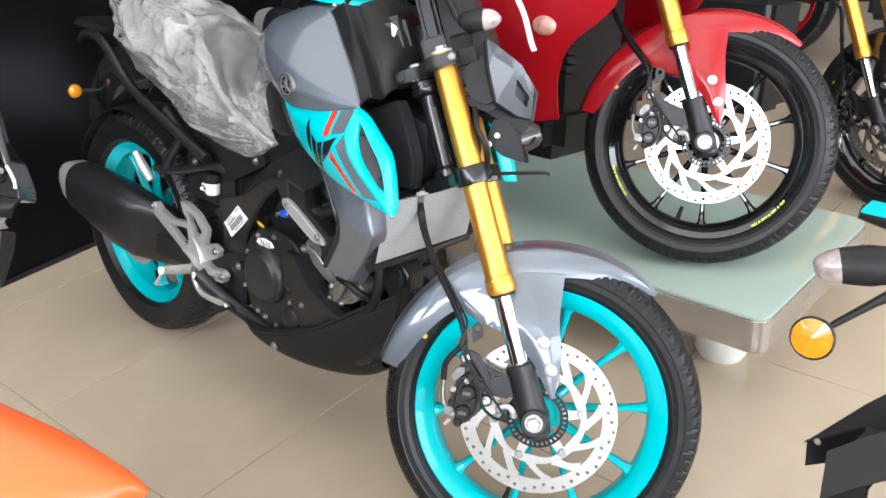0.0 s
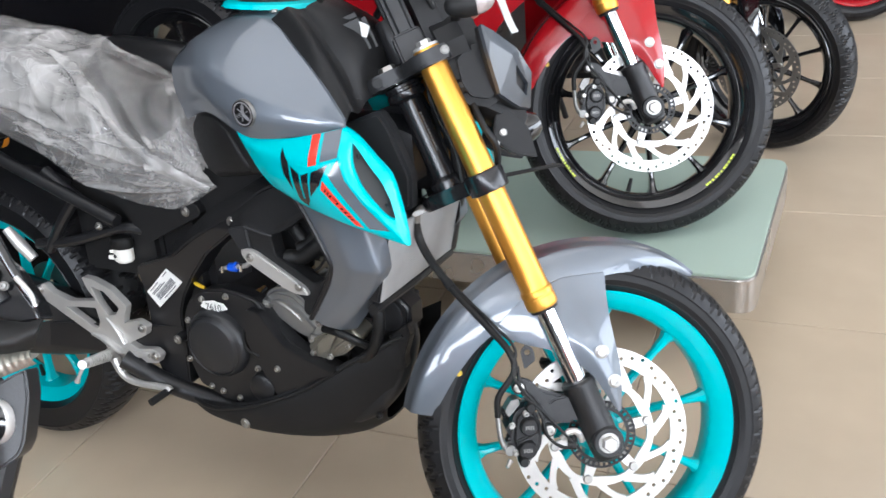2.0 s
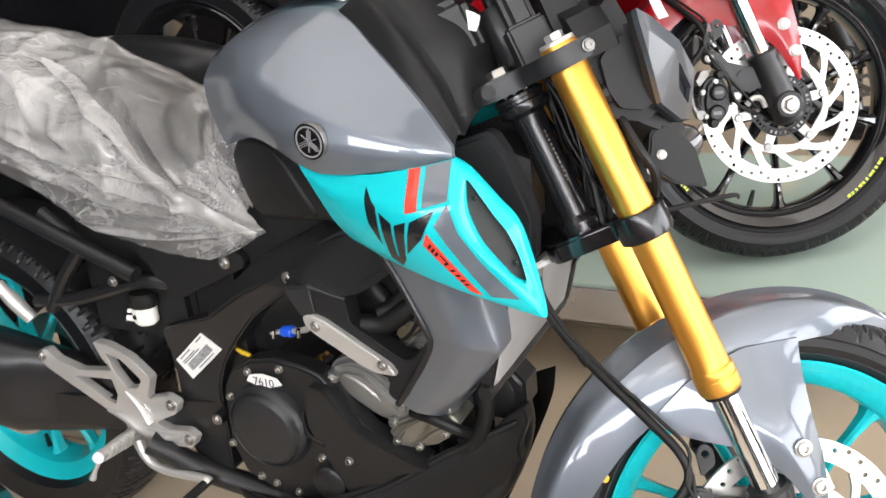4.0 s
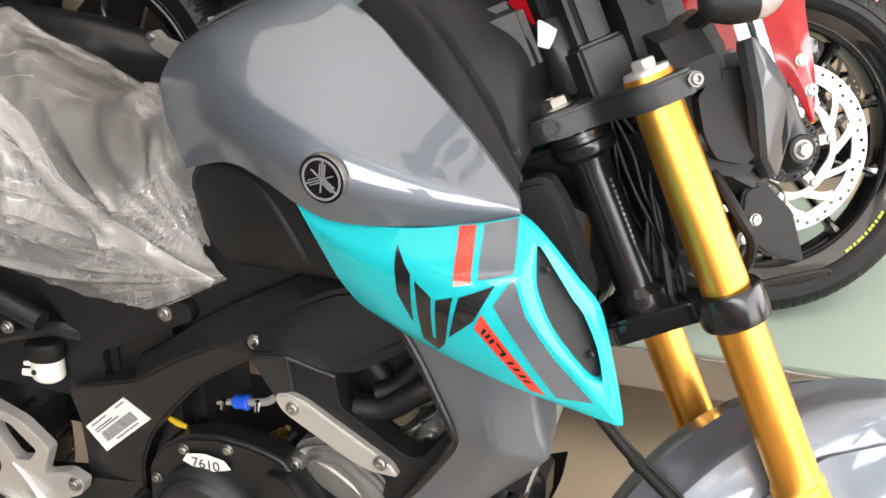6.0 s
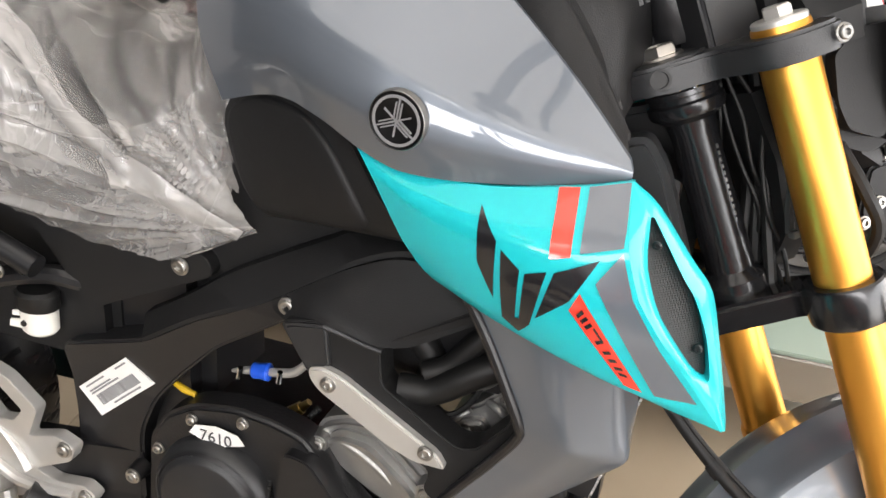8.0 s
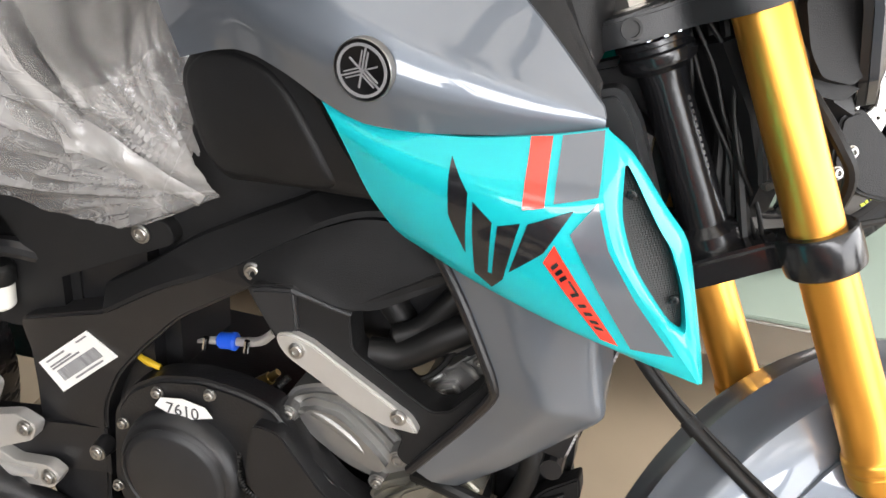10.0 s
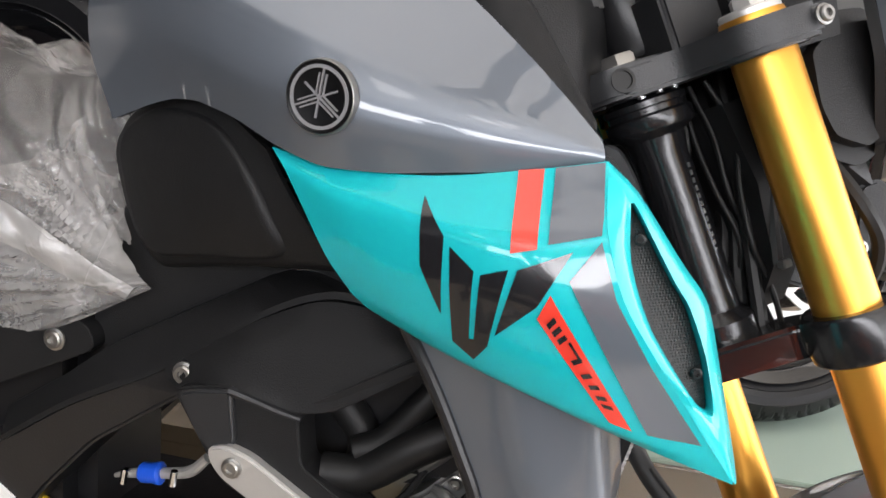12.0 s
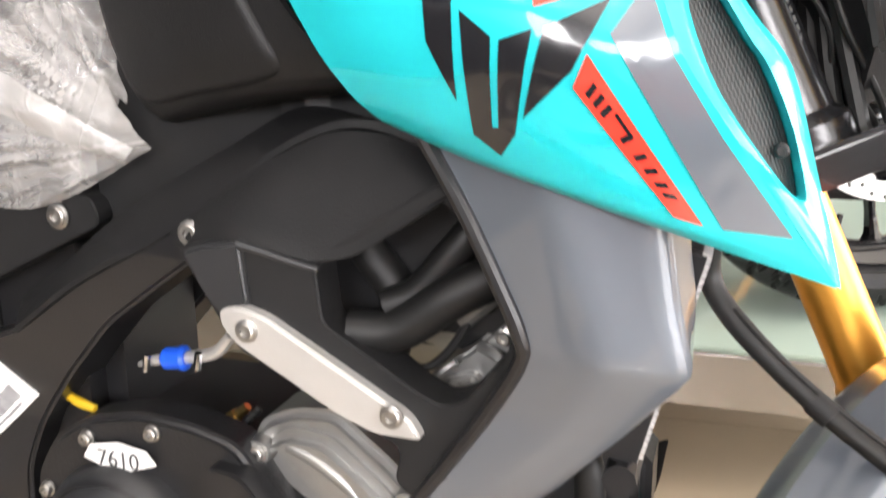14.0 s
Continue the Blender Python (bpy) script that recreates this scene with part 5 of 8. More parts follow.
    tp = part("tape_label", tape, PAPER, eng, "strip of tape with a hand-written number", m=Matrix.Translation((-0.043, -0.112, -0.047)))
    cu = bpy.data.curves.new("number", "FONT")
    cu.body, cu.size, cu.extrude, cu.align_x = "7610", 0.019, 0.0002, "CENTER"
    tmp = bpy.data.objects.new("number", cu)
    me = bpy.data.meshes.new_from_object(tmp)
    me.transform(Matrix.Translation((0.637, -0.1132, 0.449)) @ pose(0, 0, 0, 90, 0, 0))
    me.materials.append(INK)
    num = new("number", me)
    num.parent = tp
    bpy.data.objects.remove(tmp)
    # cast covers beside the cylinder
    alloy = [(0.728, 0.462), (0.738, 0.486), (0.765, 0.498), (0.800, 0.502), (0.840, 0.470), (0.872, 0.440), (0.868, 0.412), (0.838, 0.398), (0.800, 0.408), (0.762, 0.430)]
    wp = part("water_jacket_cover", join(plate([round_loop(alloy, 0.010)], -0.080, -0.020, 0.007, 3), plate([round_loop([(0.748, 0.474), (0.764, 0.488), (0.798, 0.486), (0.836, 0.456), (0.858, 0.432), (0.842, 0.414), (0.806, 0.424), (0.770, 0.446)], 0.010)], -0.092, -0.07, 0.008, 4)), ALLOY, eng, "bright cast alloy cover")
    part("cast_rib", tube([(0.742, -0.080, 0.462), (0.770, -0.088, 0.474), (0.806, -0.090, 0.458), (0.838, -0.086, 0.424)], [0.003, 0.005, 0.005, 0.003], 10, 22), ALLOY, wp)
    for x, z in ((0.742, 0.466), (0.838, 0.410), (0.858, 0.444)):
        part("bolt_boss", tube([(x, -0.075, z), (x, -0.090, z)], [0.0115, 0.0095], 20), ALLOY, wp)
        bolt(wp, (x, -0.090, z), 0.0058, 0.005)
    part("sensor", join(tube([(0.683, -0.050, 0.456), (0.700, -0.046, 0.470)], [0.0095, 0.0075], 6), tube([(0.698, -0.046, 0.468), (0.708, -0.044, 0.478)], [0.0055, 0.004], 12)), BRASS, eng, "brass temperature sensor")
    part("corrugated_cable", tube([(0.728, -0.060, 0.487), (0.712, -0.072, 0.466), (0.700, -0.090, 0.436), (0.695, -0.108, 0.405), (0.706, -0.116, 0.382), (0.735, -0.120, 0.372)], [0.0042 if k % 2 else 0.0034 for k in range(91)], 10, 91), HOSE, eng, "black corrugated cable sleeve")
    part("exhaust_pipe", tube([(0.93, 0.0, 0.47), (0.985, -0.02, 0.46), (1.005, -0.03, 0.40), (0.97, -0.06, 0.31), (0.88, -0.07, 0.25), (0.70, -0.08, 0.225), (0.50, -0.10, 0.25), (0.40, -0.14, 0.32)], 0.019, 14, 50), BLACK_METAL, B, "black exhaust pipe")
    foot = [(0.830, 0.397), (0.846, 0.416), (0.868, 0.428), (0.893, 0.446), (0.932, 0.447), (0.947, 0.434), (0.930, 0.412), (0.908, 0.393), (0.872, 0.379), (0.848, 0.376)]
    block = part("cylinder_base", join(plate([round_loop(foot, 0.006)], -0.098, -0.04, 0.006, 3), plate([round_loop([(0.870, 0.424), (0.893, 0.440), (0.905, 0.438), (0.884, 0.402), (0.868, 0.392), (0.860, 0.402)], 0.005)], -0.110, -0.09, 0.005, 3), plate([round_loop([(0.908, 0.436), (0.932, 0.440), (0.940, 0.432), (0.914, 0.408), (0.902, 0.414)], 0.004)], -0.107, -0.09, 0.004, 3)), ALU_CAST, eng, "bare cast cylinder base")
    part("cast_rib", tube([(0.846, -0.100, 0.392), (0.862, -0.104, 0.412), (0.884, -0.104, 0.432)], 0.0035, 10, 14), ALU_CAST, block)
    part("cast_rib", tube([(0.890, -0.104, 0.400), (0.912, -0.108, 0.420), (0.936, -0.104, 0.436)], 0.0035, 10, 14), ALU_CAST, block)
    for x, z in ((0.846, 0.390), (0.882, 0.388), (0.924, 0.416), (0.900, 0.440)):
        bolt(block, (x, -0.100, z), 0.005, 0.006)
    part("spark_lead", tube([(0.88, -0.105, 0.445), (0.915, -0.118, 0.450), (0.945, -0.110, 0.435), (0.955, -0.08, 0.41)], 0.0075, 10, 16), HOSE, eng)
    # wiring and hoses between frame and engine
    part("connector", join(lathe([(0.0, -0.010), (0.007, -0.010), (0.0085, -0.008), (0.0085, 0.005), (0.0095, 0.005), (0.0095, 0.008), (0.007, 0.010), (0, 0.010)], 16, "X")), BLUE, eng, "blue plastic connector", m=Matrix.Translation((0.675, -0.084, 0.530)) @ pose(0, 0, 0, 0, -8, 0))
    part("connector_wire", tube([(0.640, -0.082, 0.520), (0.658, -0.084, 0.5265), (0.692, -0.084, 0.533), (0.712, -0.086, 0.540), (0.728, -0.090, 0.556)], [0.002, 0.0042, 0.0048, 0.0048, 0.0042], 10, 24), ALU, eng)
    for x, z in ((0.652, 0.519), (0.697, 0.526)):
        part("wire_clip", tube([(x, -0.090, z), (x + 0.002, -0.090, z + 0.013)], 0.003, 8), CHROME, eng)
    part("connector", tube([(0.566, -0.080, 0.484), (0.580, -0.082, 0.480), (0.594, -0.082, 0.477)], [0.003, 0.0042, 0.003], 10, 8), YELLOW, eng, "yellow plastic connector", m=None)
    for pts, r in (([(0.86, -0.12, 0.600), (0.88, -0.115, 0.610), (0.905, -0.11, 0.640), (0.925, -0.10, 0.665)], 0.011), ([(0.84, -0.13, 0.585), (0.87, -0.125, 0.588), (0.91, -0.12, 0.615), (0.965, -0.10, 0.64)], 0.014), ([(0.84, -0.10, 0.63), (0.86, -0.10, 0.60), (0.85, -0.09, 0.56)], 0.013)):
        part("coolant_hose", tube(pts, r, 12, 20), HOSE, eng, "black rubber coolant hose")
    # black blocks added so these gaps read dark instead of showing the floor
    part("guard_gap_filler", join(box(0.76, -0.095, 0.56, 0.96, 0.095, 0.76, 0.02), box(0.90, -0.085, 0.50, 1.0, 0.085, 0.70, 0.015)), BLACK_SATIN, eng, "black block added to darken the guard's opening")
    part("spar_gap_filler", box(0.60, -0.082, 0.60, 0.86, 0.082, 0.80, 0.02), PLASTIC, eng, "black block added to darken the gap above the spar")
    part("lower_hose_cover", box(0.88, -0.05, 0.36, 0.965, 0.11, 0.47, 0.02), BLACK_SATIN, eng)
    part("throttle_body", box(0.83, -0.088, 0.56, 0.93, 0.06, 0.66, 0.015), BLACK_METAL, eng, "black throttle body")
    hc = part("head_cover", join(plate([round_loop([(0.872, 0.520), (0.882, 0.552), (0.905, 0.566), (0.930, 0.592), (0.944, 0.584), (0.936, 0.546), (0.912, 0.520)], 0.006)], -0.098, -0.03, 0.005, 3), plate([round_loop([(0.886, 0.534), (0.892, 0.550), (0.912, 0.556), (0.922, 0.542), (0.908, 0.528)], 0.005)], -0.108, -0.09, 0.005, 3)), ALLOY, eng, "cast alloy cylinder head")
    part("cast_rib", tube([(0.914, -0.098, 0.572), (0.928, -0.104, 0.568), (0.940, -0.100, 0.552)], 0.004, 10, 14), ALLOY, hc)
    part("cast_rib", tube([(0.876, -0.098, 0.532), (0.884, -0.106, 0.548), (0.900, -0.104, 0.562)], 0.003, 10, 14), ALLOY, hc)
    bolt(hc, (0.900, -0.108, 0.542), 0.005, 0.005)
    bolt(hc, (0.930, -0.099, 0.580), 0.0045, 0.005)
    part("sensor", tube([(0.905, -0.106, 0.590), (0.922, -0.108, 0.606), (0.940, -0.104, 0.626)], 0.006, 10, 10), ALU_DULL, eng)
    part("head_casting", join(plate([round_loop([(0.838, 0.530), (0.846, 0.582), (0.880, 0.604), (0.930, 0.612), (0.950, 0.600), (0.948, 0.540), (0.915, 0.512), (0.862, 0.512)], 0.008)], -0.060, 0.03, 0.006, 3), plate([round_loop([(0.862, 0.560), (0.872, 0.584), (0.896, 0.590), (0.904, 0.572), (0.884, 0.556)], 0.005)], -0.076, -0.05, 0.005, 3)), ALU_CAST, hc, "dull cast side of the cylinder head")
    part("plug_lead", tube([(0.866, -0.112, 0.566), (0.882, -0.116, 0.560), (0.898, -0.114, 0.572), (0.912, -0.108, 0.596)], 0.0028, 8, 18), HOSE, eng)
    # belly pan
    pan = [[(0.500, -0.085, 0.250), (0.60, -0.115, 0.240), (0.72, -0.128, 0.278), (0.82, -0.118, 0.322), (0.925, -0.092, 0.385), (1.022, -0.070, 0.440)],
           [(0.505, -0.095, 0.240), (0.60, -0.126, 0.232), (0.72, -0.138, 0.255), (0.82, -0.125, 0.290), (0.930, -0.097, 0.345), (1.012, -0.072, 0.388)],
           [(0.510, -0.090, 0.230), (0.60, -0.120, 0.218), (0.72, -0.126, 0.213), (0.82, -0.110, 0.222), (0.92, -0.084, 0.262), (0.972, -0.068, 0.285)],
           [(0.52, -0.05, 0.222), (0.60, -0.06, 0.205), (0.72, -0.06, 0.190), (0.82, -0.055, 0.185), (0.90, -0.050, 0.208), (0.955, -0.042, 0.240)],
           [(0.52, 0.0, 0.222), (0.60, 0.0, 0.203), (0.72, 0.0, 0.186), (0.82, 0.0, 0.178), (0.90, 0.0, 0.202), (0.955, 0.0, 0.235)]]
    pan = pan + [[(x, -y, z) for x, y, z in r] for r in pan[-2::-1]]
    pn = part("belly_pan", shell(pan, 0.004, 40, 44, (0, 0, 1)), PLASTIC, B, "black plastic belly pan")
    part("pan_ear", plate([round_loop([(0.975, 0.405), (1.000, 0.438), (1.030, 0.462), (1.034, 0.440), (1.018, 0.398), (1.020, 0.375), (0.998, 0.366), (0.985, 0.330), (0.955, 0.345)], 0.005)], -0.074, -0.052, 0.003), PLASTIC, pn, "stepped front edge of the belly pan")
    part("drain_hose", tube([(0.955, -0.070, 0.522), (0.972, -0.084, 0.512), (0.984, -0.088, 0.490), (0.982, -0.088, 0.453), (0.966, -0.086, 0.412), (0.936, -0.082, 0.380)], 0.0105, 12, 30), HOSE, eng, "black rubber hose looping to the pan")
    hx = part("horn", plate([circle(0.975, 0.458, 0.048, 8, 0.39)], -0.045, 0.01, 0.008, 3), BLACK_SATIN, eng, "black round horn behind the hose")
    part("horn_disc", lathe([(0.0, -0.004), (0.012, -0.004), (0.030, -0.001), (0.032, 0.002)], 28), PLASTIC_GREY, hx, m=Matrix.Translation((0.975, -0.045, 0.458)))
    bolt(pn, (0.690, -0.136, 0.230), 0.0085, 0.005)
    bolt(pn, (0.958, -0.078, 0.270), 0.006, 0.006, BLACK_SATIN)
    part("pan_edge", tube([(0.505, -0.096, 0.246), (0.60, -0.124, 0.239), (0.72, -0.136, 0.275), (0.822, -0.124, 0.318), (0.925, -0.098, 0.383), (1.020, -0.074, 0.438)], 0.0045, 8, 40), PLASTIC, pn)
    return fr


def film_material():
    m = material("clear_film", (0.55, 0.56, 0.58), 0.1, coat=1.0, vary=0.3, alpha=0.38, bump=1.0, bump_scale=60)
    return m


FILM = film_material()
FRAME = frame_and_engine()


CORNER = V((0.680, -0.098, 0.690))


def ridge(p):
    return max(0.0, 1 - abs(noise.noise(p)) * 3.2) ** 1.6


def folds(q):
    """Height of the film's folds, drawn towards its front corner and crossed by a few creases."""
    d = V((q.x, abs(q.y), q.z)) - V((CORNER.x, 0.08, CORNER.z))
    a, r = math.atan2(d.z, -d.x), d.length
    fade = min(1.0, r * 8)
    long_folds = ridge(V((a * 3.4 + 0.6 * noise.noise(q * 4), r * 2.2, q.y * 3))) * 0.013 + ridge(V((a * 8.5, r * 4.5 + 3, q.y * 5))) * 0.006
    cross = ridge(V((q.x * 5 + q.z * 4, q.y * 6, q.z * 5 - q.x * 4)) + V((7, 3, 1))) * 0.012
    fine = ridge(q * 17) * 0.0040
    return (long_folds * fade + cross + fine) + 0.006 * noise.noise(q * 6)


def seat():
    """Dark saddle in a loose crumpled film."""
    st = ((-0.02, 0.965, 0.885, 0.080), (0.10, 0.958, 0.835, 0.105), (0.25, 0.925, 0.770, 0.122), (0.38, 0.880, 0.715, 0.122), (0.49, 0.845, 0.672, 0.112), (0.58, 0.840, 0.645, 0.098), (0.63, 0.865, 0.650, 0.085), (0.668, 0.80, 0.670, 0.070))

    def rings(grow, seg, nst, wrinkle):
        out = []
        P = spline([(x, zt, zb) for x, zt, zb, w in st], nst)
        Wd = spline([(w, 0, 0) for x, zt, zb, w in st], nst)
        for p, w in zip(P, Wd):
            x, zt, zb, w = p.x, p.y + grow, p.z - grow, w.x + grow
            ring = []
            for j in range(seg):
                a = 2 * math.pi * j / seg
                c, s = math.cos(a), math.sin(a)
                y = w * math.copysign(abs(c) ** 0.75, c)
                z = (zt + zb) / 2 + (zt - zb) / 2 * math.copysign(abs(s) ** (0.8 if s > 0 else 0.9), s)
                q = V((x, y, z))
                if s > 0:
                    q.y *= 1 - 0.25 * s
                if wrinkle:
                    d = V((0, c, s))
                    k = folds(q)
                    q += d * k
                ring.append(q)
            out.append(ring)
        return out
    sd = part("seat", loft(rings(0.0, 28, 24, False)), PLASTIC, BIKE, "black saddle wrapped in film")
    part("seat_film", loft(rings(0.006, 200, 190, True)), WRAP, sd, "crumpled milky plastic film over the saddle", smooth=50)
    # the film's loose hem over the side cover, gathered towards its front corner
    rows = [[(0.03, -0.085, 0.925), (0.17, -0.105, 0.872), (0.32, -0.112, 0.815), (0.455, -0.108, 0.775), (0.56, -0.098, 0.772), (0.628, -0.092, 0.815)],
            [(0.03, -0.098, 0.878), (0.17, -0.118, 0.822), (0.32, -0.124, 0.760), (0.455, -0.116, 0.715), (0.56, -0.108, 0.705), (0.640, -0.102, 0.765)],
            [(0.02, -0.096, 0.848), (0.17, -0.115, 0.780), (0.32, -0.120, 0.717), (0.455, -0.112, 0.670), (0.57, -0.105, 0.662), (0.668, -0.098, 0.704)],
            [(0.02, -0.088, 0.838), (0.17, -0.106, 0.767), (0.32, -0.112, 0.703), (0.455, -0.106, 0.652), (0.58, -0.100, 0.642), (0.680, -0.096, 0.688)]]
    net = surface_rows(rows, 130, 60)
    C = CORNER
    for r in net:
        for p in r:
            d = p - C
            a = math.atan2(d.z, -d.x)
            r = d.length
            p.y -= (ridge(V((a * 6, r * 2.5, 0.3))) * 0.013 + ridge(V((a * 15, r * 5, 2.3))) * 0.005) * min(1.0, r * 7) + 0.004 * noise.noise(p * 14)
    bm = bmesh.new()
    grid_faces(bm, net)
    P = np.array([tuple(p) for r in net for p in r] + [tuple(q) for r in rings(0.006, 120, 110, True) for q in r if q.y < -0.03])

    def film_y(x, z):
        d = (P[:, 0] - x) ** 2 + (P[:, 2] - z) ** 2
        i = np.argpartition(d, 10)[:10]
        return float(P[i, 1].min())

    def strip(a, b, n=36):
        """A doubled fold of the film between two lines of (x, z)."""
        A, B_ = spline(a, n), spline(b, n)
        rows = []
        for k in range(n):
            row = []
            for m_ in range(7):
                q = A[k].lerp(B_[k], m_ / 6)
                row.append(V((q.x, film_y(q.x, q.y) - 0.0015 - 0.004 * math.sin(math.pi * m_ / 6), q.y)))
            rows.append(row)
        for turn in range(3):
            ys = [[p.y for p in r] for r in rows]
            for k in range(1, n - 1):
                for m_ in range(7):
                    rows[k][m_].y = min(ys[k][m_], (ys[k - 1][m_] + ys[k][m_] + ys[k + 1][m_]) / 3)
        sb = bmesh.new()
        grid_faces(sb, rows)
        part("film_fold", sb, WRAP_FOLD, sd, "doubled fold of the film", smooth=60)
    strip([(0.283, 0.925), (0.376, 0.884), (0.450, 0.845), (0.501, 0.788), (0.556, 0.753), (0.611, 0.721), (0.668, 0.688)], [(0.283, 0.917), (0.372, 0.872), (0.446, 0.827), (0.492, 0.772), (0.546, 0.728), (0.600, 0.699), (0.661, 0.676)])
    part("film_hem", bm, WRAP, sd, "loose hem of the film gathered at its corner", smooth=50)


seat()


def exhaust_side(B):
    """Silencer, footrest hanger, footrest and brake pedal on the right."""
    # silencer
    secs = []
    for x, yc, z, ry, rz in ((0.475, -0.060, 0.300, 0.018, 0.018), (0.40, -0.064, 0.308, 0.019, 0.020), (0.31, -0.070, 0.320, 0.022, 0.034), (0.235, -0.075, 0.334, 0.027, 0.062), (0.17, -0.085, 0.345, 0.031, 0.082), (0.125, -0.106, 0.358, 0.046, 0.086), (0.105, -0.114, 0.362, 0.052, 0.089), (0.04, -0.128, 0.380, 0.056, 0.090), (-0.06, -0.138, 0.402, 0.055, 0.081), (-0.15, -0.146, 0.420, 0.052, 0.070), (-0.165, -0.147, 0.423, 0.050, 0.067)):
        secs.append([(x + 0.25 * rz * math.sin(a) * 1.0, yc + ry * math.copysign(abs(math.cos(a)) ** 0.7, math.cos(a)), z + rz * math.copysign(abs(math.sin(a)) ** 0.8, math.sin(a))) for a in [2 * math.pi * i / 24 for i in range(24)]])
    mu = part("silencer", loft(secs), BLACK_SATIN, B, "stubby black silencer with a bare steel tip")
    secs = []
    for x, z, ry, rz in ((-0.167, 0.423, 0.048, 0.065), (-0.200, 0.430, 0.045, 0.057), (-0.232, 0.436, 0.035, 0.042), (-0.237, 0.437, 0.026, 0.032), (-0.210, 0.432, 0.022, 0.028)):
        secs.append([(x + 0.25 * rz * math.sin(a), -0.147 + ry * math.copysign(abs(math.cos(a)) ** 0.7, math.cos(a)), z + rz * math.copysign(abs(math.sin(a)) ** 0.8, math.sin(a))) for a in [2 * math.pi * i / 24 for i in range(24)]])
    part("silencer_tip", loft(secs), ALU, mu, "bare steel silencer tip")
    for x, z in ((-0.06, 0.430), (0.04, 0.405)):
        bolt(mu, (x, -0.187, z), 0.006, 0.003, BLACK_METAL)
    # footrest hanger, pedal and rests
    arm = [(0.157, 0.440), (0.186, 0.450), (0.203, 0.433), (0.255, 0.420), (0.334, 0.431), (0.316, 0.451), (0.304, 0.480), (0.335, 0.478), (0.379, 0.462), (0.416, 0.430), (0.399, 0.390), (0.437, 0.402), (0.462, 0.392), (0.454, 0.372), (0.403, 0.347), (0.425, 0.337), (0.469, 0.343), (0.485, 0.332), (0.472, 0.312), (0.433, 0.308), (0.385, 0.303), (0.346, 0.284), (0.329, 0.296), (0.335, 0.330), (0.304, 0.348), (0.246, 0.377), (0.173, 0.414)]
    gaps = [[(0.238, 0.406), (0.327, 0.414), (0.331, 0.386), (0.322, 0.366), (0.300, 0.372)], [(0.327, 0.462), (0.360, 0.454), (0.394, 0.423), (0.381, 0.406), (0.358, 0.402), (0.338, 0.430)]]
    ha = part("footrest_hanger", plate([round_loop(arm, 0.006)] + [round_loop(g, 0.004) for g in gaps], -0.122, -0.106, 0.003), ALU, B, "cast aluminium footrest hanger")
    part("hanger_rib", tube([(0.300, -0.121, 0.352), (0.340, -0.124, 0.345), (0.385, -0.125, 0.325), (0.455, -0.123, 0.328)], [0.004, 0.007, 0.008, 0.006], 10, 16), ALU, ha)
    part("hanger_rib", tube([(0.352, -0.121, 0.395), (0.380, -0.124, 0.370), (0.395, -0.125, 0.345)], [0.003, 0.005, 0.007], 10, 10), ALU, ha)
    for x, z in ((0.448, 0.387), (0.470, 0.328), (0.172, 0.436)):
        bolt(ha, (x, -0.122, z), 0.0075, 0.006)
    part("footrest_mount", lathe([(0.0, -0.016), (0.012, -0.016), (0.015, -0.012), (0.015, 0.006), (0.0, 0.006)], 20), ALU, ha, m=Matrix.Translation((0.352, -0.120, 0.316)))
    rest = part("footrest", tube([(0.350, -0.122, 0.314), (0.366, -0.165, 0.330), (0.402, -0.240, 0.357)], [0.013, 0.0115, 0.009], 14, 12), ALU, ha, "ribbed aluminium footrest")
    for i in range(9):
        f = 0.25 + 0.075 * i
        c = V((0.350, -0.122, 0.314)).lerp(V((0.402, -0.240, 0.357)), f)
        part("footrest_rib", tube([c - V((0.0010, -0.0022, 0.0008)), c + V((0.0010, -0.0022, 0.0008))], 0.0128 - 0.003 * f, 14), ALU, rest)
    part("footrest_feeler", tube([(0.400, -0.236, 0.352), (0.390, -0.243, 0.332), (0.383, -0.245, 0.319)], [0.0035, 0.0035, 0.006], 8), ALU, ha)
    part("brake_pedal", tube([(0.366, -0.132, 0.312), (0.372, -0.135, 0.298), (0.388, -0.136, 0.276), (0.423, -0.136, 0.267), (0.495, -0.136, 0.269), (0.506, -0.136, 0.264)], [0.010, 0.009, 0.008, 0.0075, 0.0075, 0.009], 10, 24), ALU, ha, "bent aluminium brake pedal")
    part("pedal_pad", tube([(0.503, -0.132, 0.265), (0.498, -0.182, 0.261)], 0.0075, 12), HOSE, ha)


